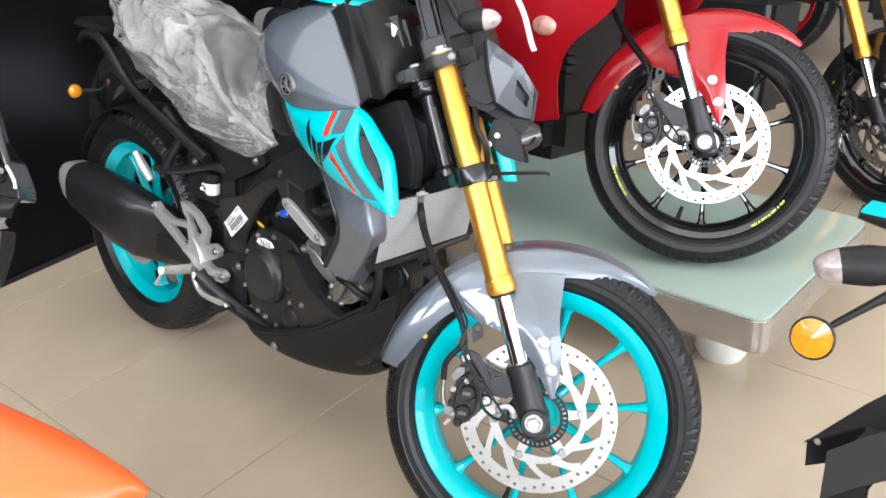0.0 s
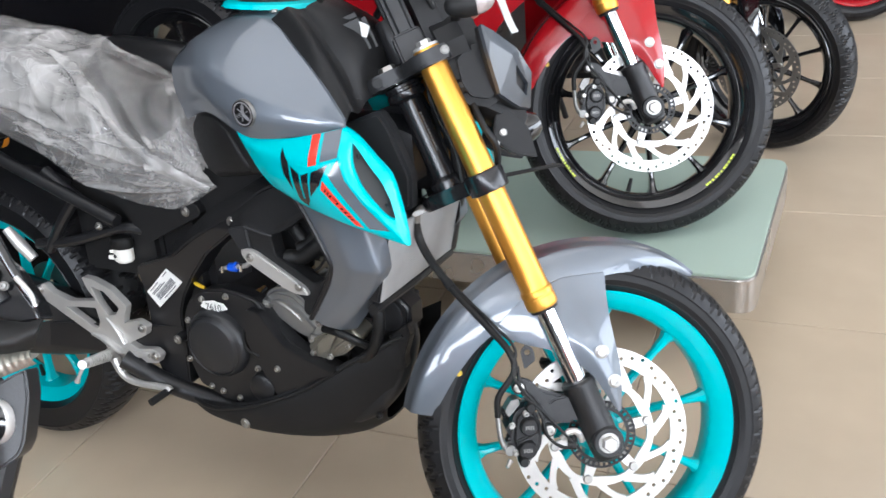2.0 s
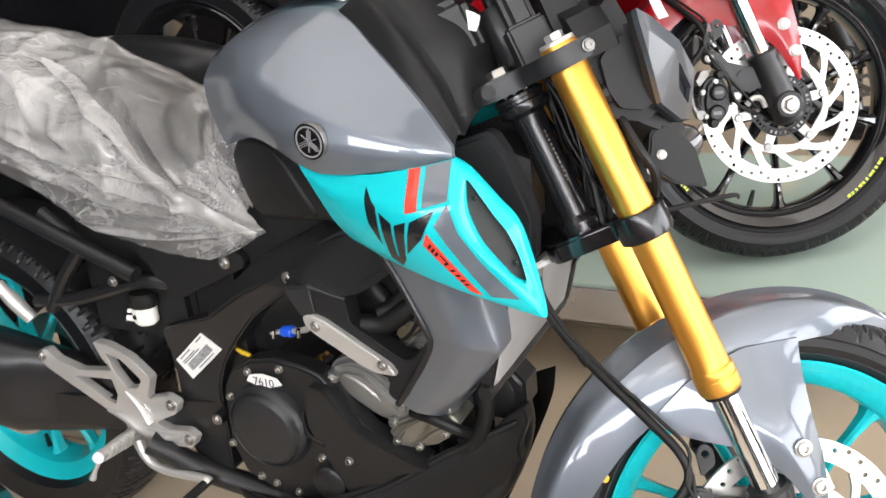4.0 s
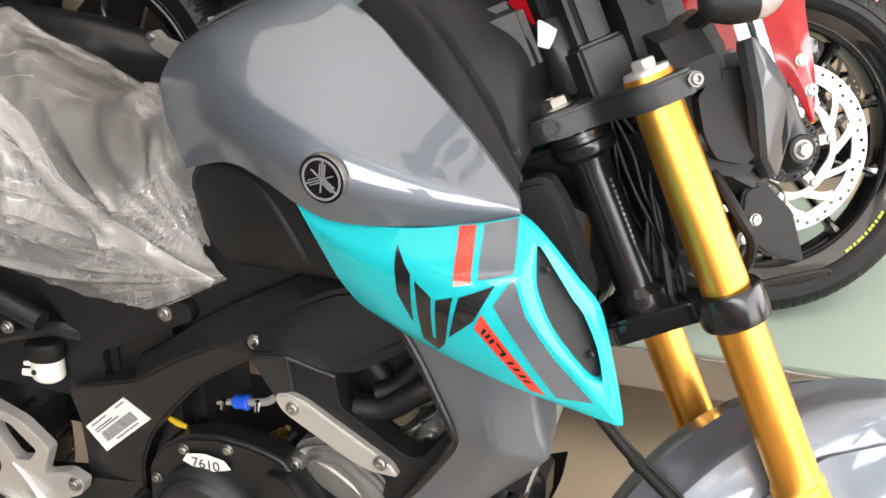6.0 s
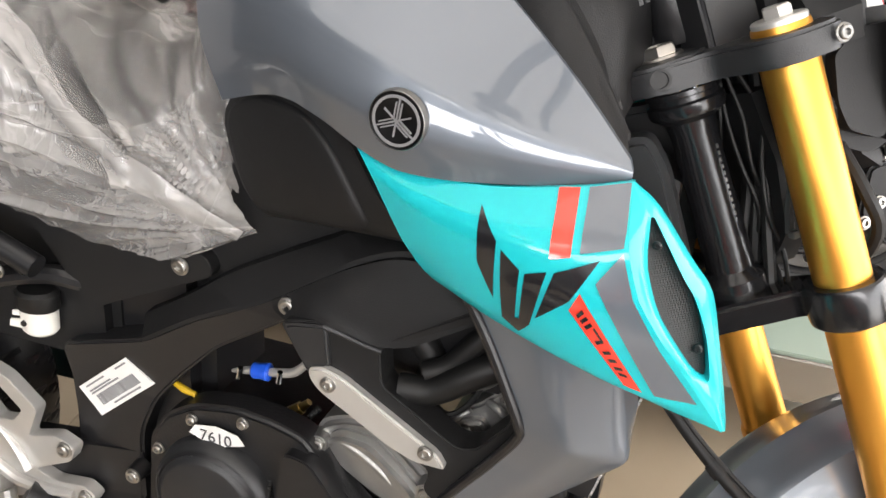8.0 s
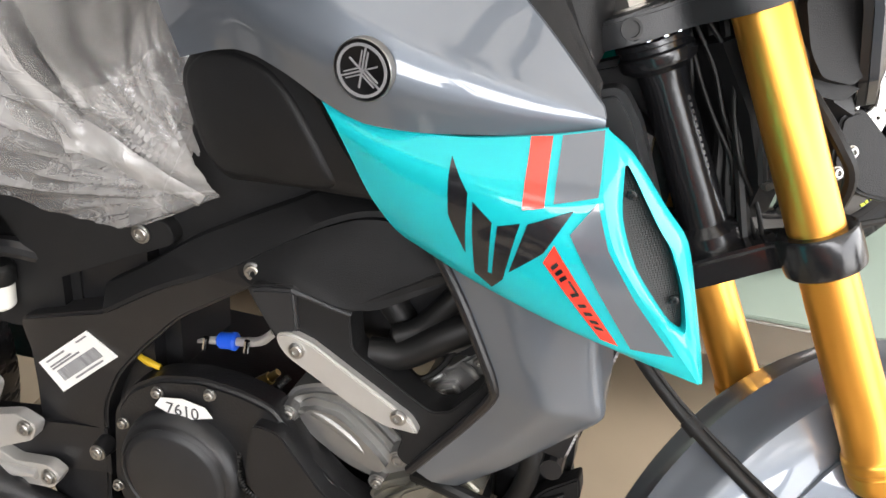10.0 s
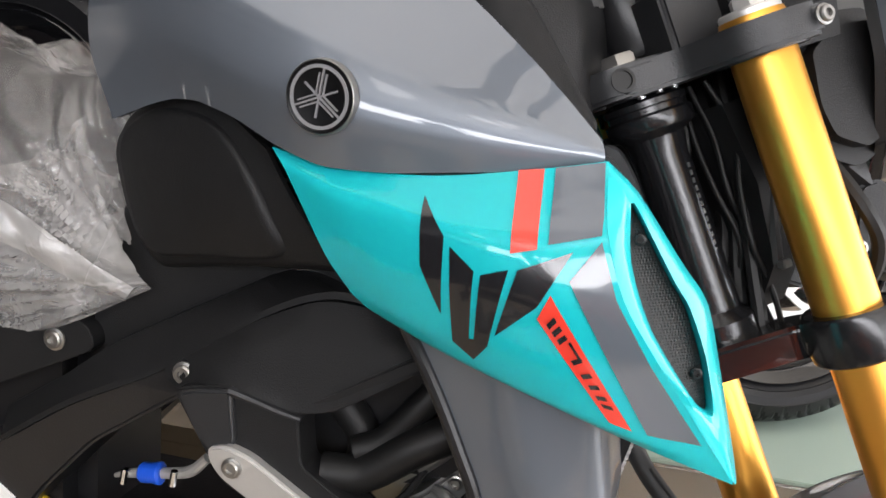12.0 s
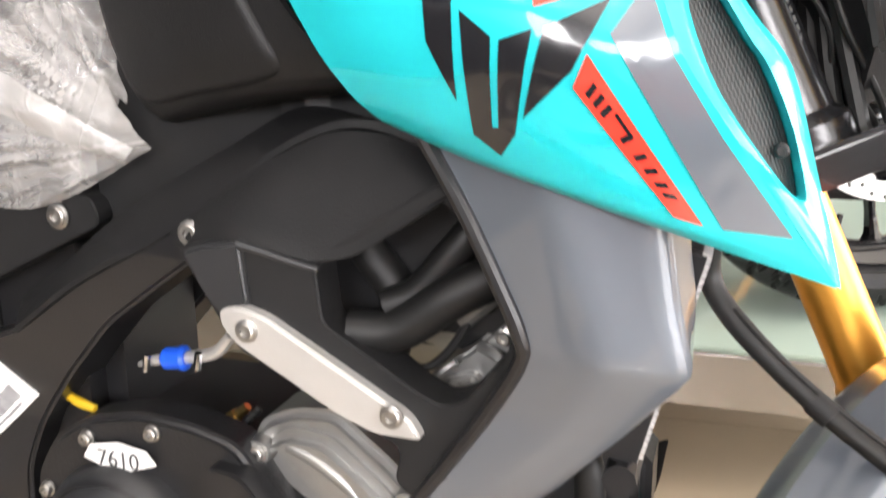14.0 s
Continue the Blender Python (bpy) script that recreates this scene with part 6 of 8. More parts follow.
def tail():
    B = BIKE
    cover = [(0.30, 0.745), (0.42, 0.695), (0.53, 0.660), (0.625, 0.652), (0.632, 0.632), (0.575, 0.605), (0.485, 0.562), (0.46, 0.59), (0.415, 0.65)]
    sc = part("side_cover", plate([round_loop(cover, 0.012)], -0.098, -0.04, 0.008, 3), PLASTIC, B, "black plastic side cover")
    part("side_cover", plate([round_loop(cover, 0.012)], 0.04, 0.098, 0.008, 3), PLASTIC, B, "black plastic side cover")
    bolt(sc, (0.596, -0.099, 0.636), 0.0075, 0.005)
    low = [(0.06, 0.865), (0.20, 0.80), (0.36, 0.735), (0.34, 0.70), (0.18, 0.755), (0.04, 0.83)]
    part("tail_panel", plate([round_loop(low, 0.01)], -0.115, 0.115, 0.01), PLASTIC, B, "black plastic tail")
    # subframe tubes and rail
    for s in (-1, 1):
        part("grab_rail", tube([(-0.26, 0.06 * s, 0.80), (-0.15, 0.10 * s, 0.83), (-0.03, 0.125 * s, 0.838), (0.05, 0.132 * s, 0.80), (0.14, 0.135 * s, 0.735), (0.28, 0.135 * s, 0.68), (0.45, 0.13 * s, 0.615)], 0.0125, 12, 40), BLACK_SATIN, B, "black tubular grab rail")
        part("subframe_tube", tube([(0.47, 0.088 * s, 0.585), (0.42, 0.100 * s, 0.588), (0.30, 0.115 * s, 0.555), (0.20, 0.12 * s, 0.54)], 0.011, 10, 20), BLACK_SATIN, B)
        part("subframe_tube", tube([(0.42, 0.11 * s, 0.60), (0.34, 0.118 * s, 0.65), (0.27, 0.12 * s, 0.70)], 0.011, 10, 12), BLACK_SATIN, B)
        part("subframe_tube", tube([(0.23, 0.12 * s, 0.53), (0.28, 0.12 * s, 0.59), (0.335, 0.12 * s, 0.645)], 0.011, 10, 12), BLACK_SATIN, B)
    for x, z in ((0.332, 0.648), (0.397, 0.599)):
        bolt(B, (x, -0.128, z), 0.0065, 0.006)
    # rear mudguard, lamp carrier and indicators
    secs = []
    for x, z, w, h in ((0.10, 0.80, 0.07, 0.05), (-0.05, 0.78, 0.075, 0.06), (-0.16, 0.74, 0.07, 0.07), (-0.24, 0.67, 0.06, 0.06), (-0.29, 0.58, 0.05, 0.03)):
        secs.append([(x, -w, z), (x, -w * 0.6, z + h * 0.6), (x, w * 0.6, z + h * 0.6), (x, w, z), (x + 0.02, w * 0.7, z - h), (x + 0.02, -w * 0.7, z - h)])
    rm = part("rear_mudguard", loft(secs), BLACK_SATIN, B, "black plastic rear mudguard")
    lobe = []
    for x, z, w, h in ((-0.06, 0.74, 0.050, 0.05), (-0.10, 0.73, 0.066, 0.075), (-0.16, 0.70, 0.070, 0.085), (-0.22, 0.66, 0.060, 0.075), (-0.25, 0.63, 0.035, 0.045)):
        lobe.append([(x - 0.02 * math.sin(t), w * math.cos(t), z + h * math.sin(t)) for t in [2 * math.pi * k / 20 for k in range(20)]])
    part("tail_lamp_carrier", loft(lobe), BLACK_GLOSS, rm, "glossy black carrier under the tail")
    part("tail_tip", loft([[(x, -w, z), (x, w, z), (x, w * 0.8, z + 0.014), (x, -w * 0.8, z + 0.014)] for x, w, z in ((-0.10, 0.07, 0.835), (-0.20, 0.075, 0.84), (-0.30, 0.06, 0.842), (-0.33, 0.035, 0.842))]), BLACK_SATIN, B, "flat black tip of the tail")
    hug = []
    for a in np.linspace(50, 150, 18):
        c, s_ = math.cos(radians(a)), math.sin(radians(a))
        R = 0.335
        hug.append([(-0.03 + R * c, y, 0.319 + R * s_ - 0.012 * abs(y / 0.07) ** 2) for y in np.linspace(-0.07, 0.07, 9)])
    hb = bmesh.new()
    grid_faces(hb, hug)
    thicken(hb, 0.003)
    part("wheel_hugger", hb, BLACK_SATIN, B, "black inner mudguard over the rear tyre")
    for s in (-1, 1):
        st = part("indicator_stalk", tube([(-0.17, 0.05 * s, 0.675), (-0.19, 0.115 * s, 0.675)], 0.007, 8), HOSE, B)
        part("rear_indicator", lathe([(0.0, -0.022), (0.014, -0.020), (0.026, -0.008), (0.029, 0.004), (0.027, 0.012), (0.0, 0.014)], 24, "X"), BLACK_SATIN, B, "black rear indicator with amber lens", m=Matrix.Translation((-0.195, 0.130 * s, 0.678)) @ Matrix.Scale(0.72, 4))
        part("indicator_lens", lathe([(0.0, 0.020), (0.015, 0.018), (0.025, 0.012), (0.026, 0.0)], 24, "X"), AMBER, B, m=Matrix.Translation((-0.19, 0.130 * s, 0.678)) @ Matrix.Scale(0.72, 4))
    # rear wheel and swingarm
    rw = wheel(B, "rear_wheel", V((-0.03, 0, 0.319)), 0.319, 0.14, CYAN, True, spoke_turn=0.35)
    part("sprocket", lathe([(0.04, 0.06), (0.085, 0.06), (0.085, 0.066), (0.04, 0.066)], 40, "Y", True), ALU_DULL, rw, m=Matrix.Translation((-0.03, 0, 0.319)))
    part("rear_disc", disc_bm(0.11, 0.07, False), STEEL, rw, m=Matrix.Translation((-0.03, -0.075, 0.319)), smooth=0)
    for s in (-1, 1):
        secs = [[(x, s * y - 0.014, z - h), (x, s * y + 0.014, z - h), (x, s * y + 0.014, z + h), (x, s * y - 0.014, z + h)] for x, y, z, h in ((0.53, 0.08, 0.36, 0.03), (0.35, 0.10, 0.345, 0.032), (0.12, 0.105, 0.325, 0.026), (-0.07, 0.105, 0.316, 0.024))]
        part("swingarm", loft(secs), BLACK_SATIN, B, "black steel swingarm")
    exhaust_side(B)
    # passenger rest
    part("passenger_footrest", tube([(0.184, -0.128, 0.508), (0.160, -0.134, 0.54), (0.136, -0.138, 0.572)], [0.011, 0.013, 0.010], 12, 10), ALU, B, "folded aluminium passenger footrest")
    # brake fluid reservoir
    rs = part("reservoir", join(lathe([(0.0, -0.016), (0.015, -0.016), (0.0185, -0.012), (0.0195, 0.014), (0, 0.014)], 28, "Z"), tube([(-0.012, -0.010, -0.006), (-0.024, -0.016, -0.004)], [0.0055, 0.0045], 12), tube([(-0.014, -0.008, 0.006), (-0.023, -0.012, 0.006)], [0.004, 0.003], 10)), WHITE_PLASTIC, B, "white brake fluid reservoir with black cap", m=Matrix.Translation((0.414, -0.098, 0.533)) @ Matrix.Diagonal((1.1, 0.9, 1, 1)))
    part("sight_port", lathe([(0.0, -0.001), (0.0032, -0.001), (0.0036, 0.001)], 16), BLACK_SATIN, rs, m=Matrix.Translation((0.408, -0.1155, 0.533)))
    part("reservoir_cap", lathe([(0.0205, 0.014), (0.0215, 0.016), (0.0215, 0.032), (0.018, 0.036), (0, 0.036)], 24, "Z"), HOSE, rs, m=Matrix.Translation((0.414, -0.098, 0.533)) @ Matrix.Diagonal((1.15, 0.9, 1, 1)))
    part("shock_absorber", tube([(0.40, -0.02, 0.62), (0.44, -0.02, 0.40)], 0.03, 14), BLACK_METAL, B)
    part("battery_box", box(0.28, -0.085, 0.48, 0.50, 0.085, 0.68, 0.012), PLASTIC, B)
    part("inner_cover", box(0.44, -0.07, 0.30, 0.60, 0.07, 0.66, 0.02), BLACK_SATIN, B)
    # label with bar code
    lb = part("barcode_label", waisted(plate([[(0.455, 0.457), (0.526, 0.517), (0.557, 0.491), (0.482, 0.427)]], -0.1265, -0.1235, 0, 1)), PAPER, B, "white paper label with a bar code")
    o, u, v = V((0.482, 0.427)), (V((0.557, 0.491)) - V((0.482, 0.427))), (V((0.455, 0.457)) - V((0.482, 0.427)))
    rnd = random.Random(4)
    x = 0.14
    while x < 0.86:
        w = rnd.choice((0.008, 0.012, 0.018))
        q = lambda a, b: tuple(o + u * a + v * b)
        part("bar", waisted(plate([[q(x, 0.22), q(x + w, 0.22), q(x + w, 0.55), q(x, 0.55)]], -0.1272, -0.1265, 0)), INK_PALE, lb, smooth=0)
        x += w + rnd.choice((0.008, 0.014))
    for b0, x0, x1 in ((0.62, 0.1, 0.62), (0.70, 0.1, 0.5), (0.86, 0.1, 0.45), (0.86, 0.7, 0.9), (0.1, 0.3, 0.8)):
        part("text_bar", waisted(plate([[q(x0, b0), q(x1, b0), q(x1, b0 + 0.05), q(x0, b0 + 0.05)]], -0.1272, -0.1265, 0)), INK_PALE, lb, smooth=0)
    # side stand
    part("side_stand", tube([(0.52, 0.10, 0.27), (0.54, 0.16, 0.16), (0.55, 0.205, 0.036)], [0.012, 0.011, 0.012], 10, 10), BLACK_SATIN, B, "black steel side stand")


tail()


def cowl_bm(s):
    """Faceted cowl with an open slot near its front edge."""
    pts = {"top": (0.116, 0.122, 0.668), "shoulder": (0.131, 0.113, 0.652), "brow": (0.160, 0.080, 0.612), "nose": (0.172, 0.056, 0.572), "chin": (0.152, 0.030, 0.521), "jaw": (0.131, 0.062, 0.530), "hinge": (0.104, 0.104, 0.560), "back": (0.108, 0.122, 0.616), "r0": (0.118, 0.1245, 0.638), "r1": (0.147, 0.095, 0.606), "s1": (0.148, 0.087, 0.592), "s2": (0.161, 0.057, 0.561), "s3": (0.150, 0.051, 0.541), "s4": (0.137, 0.081, 0.565)}
    bm = bmesh.new()
    v = {k: bm.verts.new((f, y * s, a)) for k, (f, y, a) in pts.items()}
    for f in ("top shoulder brow r1 r0", "top r0 back", "back r0 r1 s1 s4 hinge", "brow nose s2 s1 r1", "nose chin s3 s2", "chin jaw s3", "jaw hinge s4 s3"):
        bm.faces.new([v[k] for k in f.split()])
    bmesh.ops.triangulate(bm, faces=[f for f in bm.faces if len(f.verts) > 4])
    bm.normal_update()
    bmesh.ops.bevel(bm, geom=[e for e in bm.edges if len(e.link_faces) == 2 and e.calc_face_angle(0) > 0.12], offset=0.0016, segments=2, profile=0.5, affect="EDGES")
    return thicken(bm, 0.007, (-0.6, -0.8 * s, 0))


HEAD = Matrix.Translation((-0.021, -0.018, 0))


def cockpit():
    """Steering head, handlebar, lamp and its cowls."""
    B, F = BIKE, FK
    ht = part("head_tube", lathe([(0.024, 0.452), (0.0275, 0.455), (0.0275, 0.472), (0.0205, 0.480), (0.0195, 0.60), (0.0210, 0.612), (0.0305, 0.618), (0.0318, 0.621), (0.0318, 0.628), (0.0290, 0.630), (0.0290, 0.634), (0.0310, 0.635), (0.0310, 0.639), (0.0240, 0.643), (0.0240, 0.650), (0.0, 0.650)], 48, "Z"), BLACK_HEAD, B, "glossy black steering head", m=F @ HEAD)
    for i in range(17):
        z = 0.585 - i * 0.0058
        part("stamped_mark", box(-0.0012, -0.0004, z, 0.0012, 0.0004, z + 0.0035, 0), ALU_DULL, ht, m=F @ HEAD @ Matrix.Rotation(radians(20), 4, "Z") @ Matrix.Translation((0, -0.0197, 0)), smooth=0)
    part("stem_nut", join(lathe([(0.0150, 0.676), (0.0150, 0.6835), (0.0130, 0.6860), (0.0085, 0.6862), (0.0080, 0.6830), (0.0, 0.6830)], 6, "Z"), lathe([(0.0195, 0.672), (0.0200, 0.675), (0.0185, 0.678), (0, 0.678)], 32, "Z")), ZINC, B, "plated stem nut", m=F @ Matrix.Translation((-0.033, -0.019, -0.009)))
    boss = part("stem_boss", lathe([(0.0, 0.645), (0.036, 0.645), (0.0395, 0.648), (0.0395, 0.664), (0.036, 0.667), (0.0, 0.667)], 40, "Z"), PLASTIC_GREY, B, "black forged boss of the upper clamp", m=F @ Matrix.Translation((-0.033, -0.019, 0)))
    flip = Matrix(((1, 0, 0, 0), (0, 0, 1, 0), (0, 1, 0, 0), (0, 0, 0, 1)))
    part("boss_lobe", plate([round_loop([(-0.082, -0.030), (-0.064, -0.058), (-0.020, -0.064), (0.0, -0.02), (-0.05, 0.03), (-0.084, 0.012)], 0.012, 5)], 0, 0.022, 0.003), PLASTIC_GREY, boss, m=F @ Matrix.Translation((0, 0, 0.6445)) @ flip)
    part("pinch_hole", lathe([(0.0085, 0.0), (0.0085, -0.0012), (0.0062, -0.0014), (0.0055, 0.006), (0.0, 0.006)], 24), HOSE, boss, m=F @ Matrix.Translation((-0.058, -0.0592, 0.656)) @ Matrix.Rotation(radians(-10), 4, "Z"))
    part("stem_block", box(-0.052, 0.004, 0.664, -0.008, 0.048, 0.716, 0.005, 3), PLASTIC_GREY, B, m=F)
    for s in (-1, 1):
        part("handlebar_riser", join(box(-0.008, min(0.056 * s, 0.006 * s), 0.660, 0.041, max(0.056 * s, 0.006 * s), 0.712, 0.004, 3), box(0.0, min(0.050 * s, 0.012 * s), 0.705, 0.034, max(0.050 * s, 0.012 * s), 0.82, 0.008, 3)), PLASTIC_GREY, B, "black forged handlebar riser", m=F)
    for k, (x, y) in enumerate(((-0.040, -0.046), (-0.030, -0.055), (-0.016, -0.052))):
        part("bearing_washer", tube([(x, y, 0.641), (x, y, 0.647)], 0.003, 8), CHROME, B, m=F)
    part("key_barrel_cover", box(-0.085, -0.035, 0.700, -0.03, 0.035, 0.775, 0.012, 3), PLASTIC_GREY, B, m=F)
    bar = [(-0.16, -0.38, 0.905), (-0.13, -0.30, 0.91), (-0.05, -0.20, 0.905), (0.0, -0.11, 0.83), (0.010, 0.0, 0.805), (0.0, 0.11, 0.83), (-0.05, 0.20, 0.905), (-0.13, 0.30, 0.91), (-0.16, 0.38, 0.905)]
    hb = part("handlebar", tube(bar, 0.0115, 14, 60), BLACK_SATIN, B, "black tubular handlebar", m=F)
    for s in (-1, 1):
        part("grip", tube([(-0.13, 0.29 * s, 0.91), (-0.16, 0.385 * s, 0.905)], 0.0165, 16), HOSE, hb, m=F)
        part("switch_box", loft([[V((-0.085, (0.225 + k) * s, 0.907)) + V((a, 0, b)) for a, b in ((-0.022, -0.02), (0.022, -0.022), (0.026, 0.0), (0.016, 0.024), (-0.016, 0.024), (-0.024, 0.0))] for k in (0, 0.015, 0.035, 0.05)]), PLASTIC, hb, m=F)
        part("lever", tube([(-0.04, 0.24 * s, 0.915), (-0.05, 0.30 * s, 0.92), (-0.09, 0.40 * s, 0.915)], [0.008, 0.006, 0.006], 8, 12), BLACK_SATIN, hb, m=F)
    # added block that keeps the space behind the risers dark
    stay = [[(f, y, a) for f, y in ((0.040, -w), (0.075, -w * 1.1), (0.105, -w * 0.8), (0.112, 0.0), (0.105, w * 0.8), (0.075, w * 1.1), (0.040, w))] for a, w in ((0.645, 0.050), (0.670, 0.062), (0.720, 0.066), (0.775, 0.060), (0.800, 0.045))]
    part("riser_gap_block", loft(stay), PLASTIC, B, "black block added to darken the space behind the risers", m=F)
    part("ignition_lock", lathe([(0.0, 0.672), (0.021, 0.672), (0.023, 0.676), (0.023, 0.740), (0.020, 0.746), (0.012, 0.747), (0.012, 0.743), (0.0, 0.743)], 28, "Z"), BLACK_SATIN, B, "round black ignition lock", m=F @ Matrix.Translation((0.0, 0.0, 0)))
    # instrument in bubble film
    ins = part("instrument", loft([[(x, y, z) for y, z in ((-w, 0.80), (w, 0.80), (w * 0.95, 0.835 + d), (-w * 0.95, 0.835 + d))] for x, w, d in ((-0.02, 0.05, 0.0), (0.03, 0.068, 0.012), (0.07, 0.062, 0.03), (0.09, 0.05, 0.03))]), PLASTIC, B, "instrument wrapped in bubble film", m=F)
    bub = bmesh.new()
    bmesh.ops.create_icosphere(bub, subdivisions=4, radius=1)
    for v in bub.verts:
        k = 1 + 0.08 * noise.noise(v.co * 3) + 0.05 * noise.noise(v.co * 9)
        v.co = V((0.03 + v.co.x * 0.075 * k, v.co.y * 0.082 * k, 0.83 + v.co.z * 0.038 * k))
    part("bubble_film", bub, FILM, ins, "crumpled bubble film", m=F)
    # lamp body and cowls
    lamp = []
    for f, w, z0, z1 in ((0.055, 0.055, 0.56, 0.70), (0.080, 0.080, 0.53, 0.705), (0.100, 0.075, 0.51, 0.680), (0.122, 0.050, 0.50, 0.63), (0.145, 0.022, 0.50, 0.58)):
        lamp.append([(f, y, z) for y, z in ((-w, z0 + 0.02), (-w * 0.7, z0), (w * 0.7, z0), (w, z0 + 0.02), (w, z1 - 0.03), (w * 0.6, z1), (-w * 0.6, z1), (-w, z1 - 0.03))])
    hl = part("headlamp", loft(lamp), PLASTIC, B, "black headlamp housing", m=F)
    part("lamp_top", loft([[(f, y, a) for f, y in ((0.050, -w), (0.090, -w * 1.05), (0.118, -w * 0.75), (0.126, 0.0), (0.118, w * 0.75), (0.090, w * 1.05), (0.050, w))] for a, w in ((0.640, 0.094), (0.665, 0.100), (0.690, 0.090), (0.704, 0.060))]), PLASTIC, hl, "black upper shell of the headlamp", m=F)
    part("projector_lens", lathe([(0.0, 0.03), (0.015, 0.026), (0.024, 0.014), (0.027, 0.0), (0.03, -0.01)], 28, "X"), BLACK_GLOSS, hl, m=F @ Matrix.Translation((0.135, 0, 0.495)))
    for s in (-1, 1):
        cw = part("lamp_cowl", cowl_bm(s), GREY_SATIN, hl, "faceted grey cowl beside the headlamp", m=F, smooth=20)
        lip = [[(0.143, 0.081 * s, 0.593), (0.156, 0.051 * s, 0.561)], [(0.132, 0.075 * s, 0.564), (0.145, 0.045 * s, 0.540)]]
        back = cowl_bm(s)
        bmesh.ops.translate(back, vec=V((-0.6, -0.8 * s, 0)) * 0.0078, verts=back.verts)
        part("cowl_back", back, PLASTIC, cw, "black plastic inner side of the cowl", m=F, smooth=20)
        part("cowl_slot", shell(lip, 0.004, 6, 6, (-0.6, -0.8 * s, 0)), BLACK_SATIN, cw, "black grille in the slot", m=F)
        part("lamp_side", plate([round_loop([(0.046, 0.598), (0.054, 0.642), (0.088, 0.660), (0.134, 0.654), (0.142, 0.630), (0.124, 0.560), (0.085, 0.548), (0.052, 0.568)], 0.010)], min(0.050 * s, 0.096 * s), max(0.050 * s, 0.096 * s), 0.012, 4), PLASTIC, hl, "black headlamp side", m=F)
        part("side_fin", plate([round_loop([(0.068, 0.500), (0.088, 0.535), (0.110, 0.534), (0.128, 0.496), (0.122, 0.446), (0.088, 0.468)], 0.006)], min(0.050 * s, 0.076 * s), max(0.050 * s, 0.076 * s), 0.004), PLASTIC, hl, m=F)
        part("lamp_bracket", tube([(0.03, 0.07 * s, 0.60), (0.07, 0.08 * s, 0.595), (0.10, 0.08 * s, 0.60)], 0.014, 10, 8), BLACK_SATIN, hl, m=F)
        if s < 0:
            ind = part("front_indicator", tube([(0.078, 0.124 * s, 0.709), (0.086, 0.127 * s, 0.707), (0.104, 0.130 * s, 0.702), (0.121, 0.132 * s, 0.698)], [0.008, 0.016, 0.020, 0.0195], 18, 12), PLASTIC, hl, "dark front indicator", m=F)
            part("indicator_lens", tube([(0.121, 0.132 * s, 0.698), (0.133, 0.134 * s, 0.695), (0.143, 0.135 * s, 0.692), (0.148, 0.136 * s, 0.690)], [0.0192, 0.0175, 0.011, 0.004], 18, 8), CLEAR, ind, "clear indicator lens", m=F)
            part("indicator_stalk", tube([(0.09, 0.07 * s, 0.69), (0.092, 0.115 * s, 0.70)], 0.008, 8), HOSE, ind, m=F)
        for x, z in ((0.088, 0.505), (0.070, 0.494)):
            bolt(hl, (x, 0.076 * s, z), 0.0045, 0.004, m=F, turn=None if s < 0 else Matrix.Rotation(math.pi, 4, "Z"))
    # cables from the bar round the steering head
    for pts, r in (([(0.0, -0.14, 0.78), (0.05, -0.10, 0.79), (0.072, -0.06, 0.70), (0.066, -0.062, 0.60), (0.060, -0.100, 0.53), (0.066, -0.098, 0.495), (0.060, -0.075, 0.465), (0.045, -0.045, 0.448)], 0.0055), ([(-0.04, -0.17, 0.79), (0.03, -0.05, 0.83), (0.055, -0.02, 0.72), (0.03, -0.03, 0.58), (0.0, -0.035, 0.45)], 0.0055), ([(0.0, 0.14, 0.78), (0.05, 0.08, 0.80), (0.06, 0.03, 0.69), (0.03, 0.0, 0.55), (-0.02, 0.0, 0.44)], 0.007), ([(-0.09, -0.2, 0.78), (-0.01, -0.10, 0.85), (0.06, -0.04, 0.80), (0.06, -0.05, 0.66), (0.02, -0.05, 0.5)], 0.005), ([(-0.08, 0.16, 0.80), (0.0, 0.10, 0.86), (0.07, 0.02, 0.80), (0.05, -0.01, 0.62), (0.0, -0.02, 0.47)], 0.006)):
        part("cable", tube(pts, r, 8, 36), HOSE, B, "black control cable", m=F)
    part("cable_end", tube([(0.040, -0.05, 0.447), (0.148, -0.05, 0.421), (0.158, -0.05, 0.412)], [0.0035, 0.003, 0.001], 8, 12), HOSE, B, m=F)
    # added block that darkens the gap between the fork legs
    part("fork_gap_block", loft([[(f - 0.012, -w, a), (f + 0.012, -w, a), (f + 0.016, 0.0, a), (f + 0.012, w, a), (f - 0.012, w, a)] for f, w, a in ((0.020, 0.03, 0.47), (0.030, 0.050, 0.50), (0.034, 0.055, 0.56), (0.030, 0.05, 0.62))]), PLASTIC, B, "black block added behind the forks to darken the gap", m=F)
    rnd = random.Random(11)
    for k in range(6):
        y = -0.045 + 0.014 * k
        pts = [(0.014 + rnd.uniform(-0.008, 0.012), y + rnd.uniform(-0.012, 0.012), z) for z in (0.64, 0.60, 0.56, 0.52, 0.48, 0.455)]
        part("wire", tube(pts, rnd.choice((0.0022, 0.0028, 0.004)), 8, 30), HOSE, B, m=F)
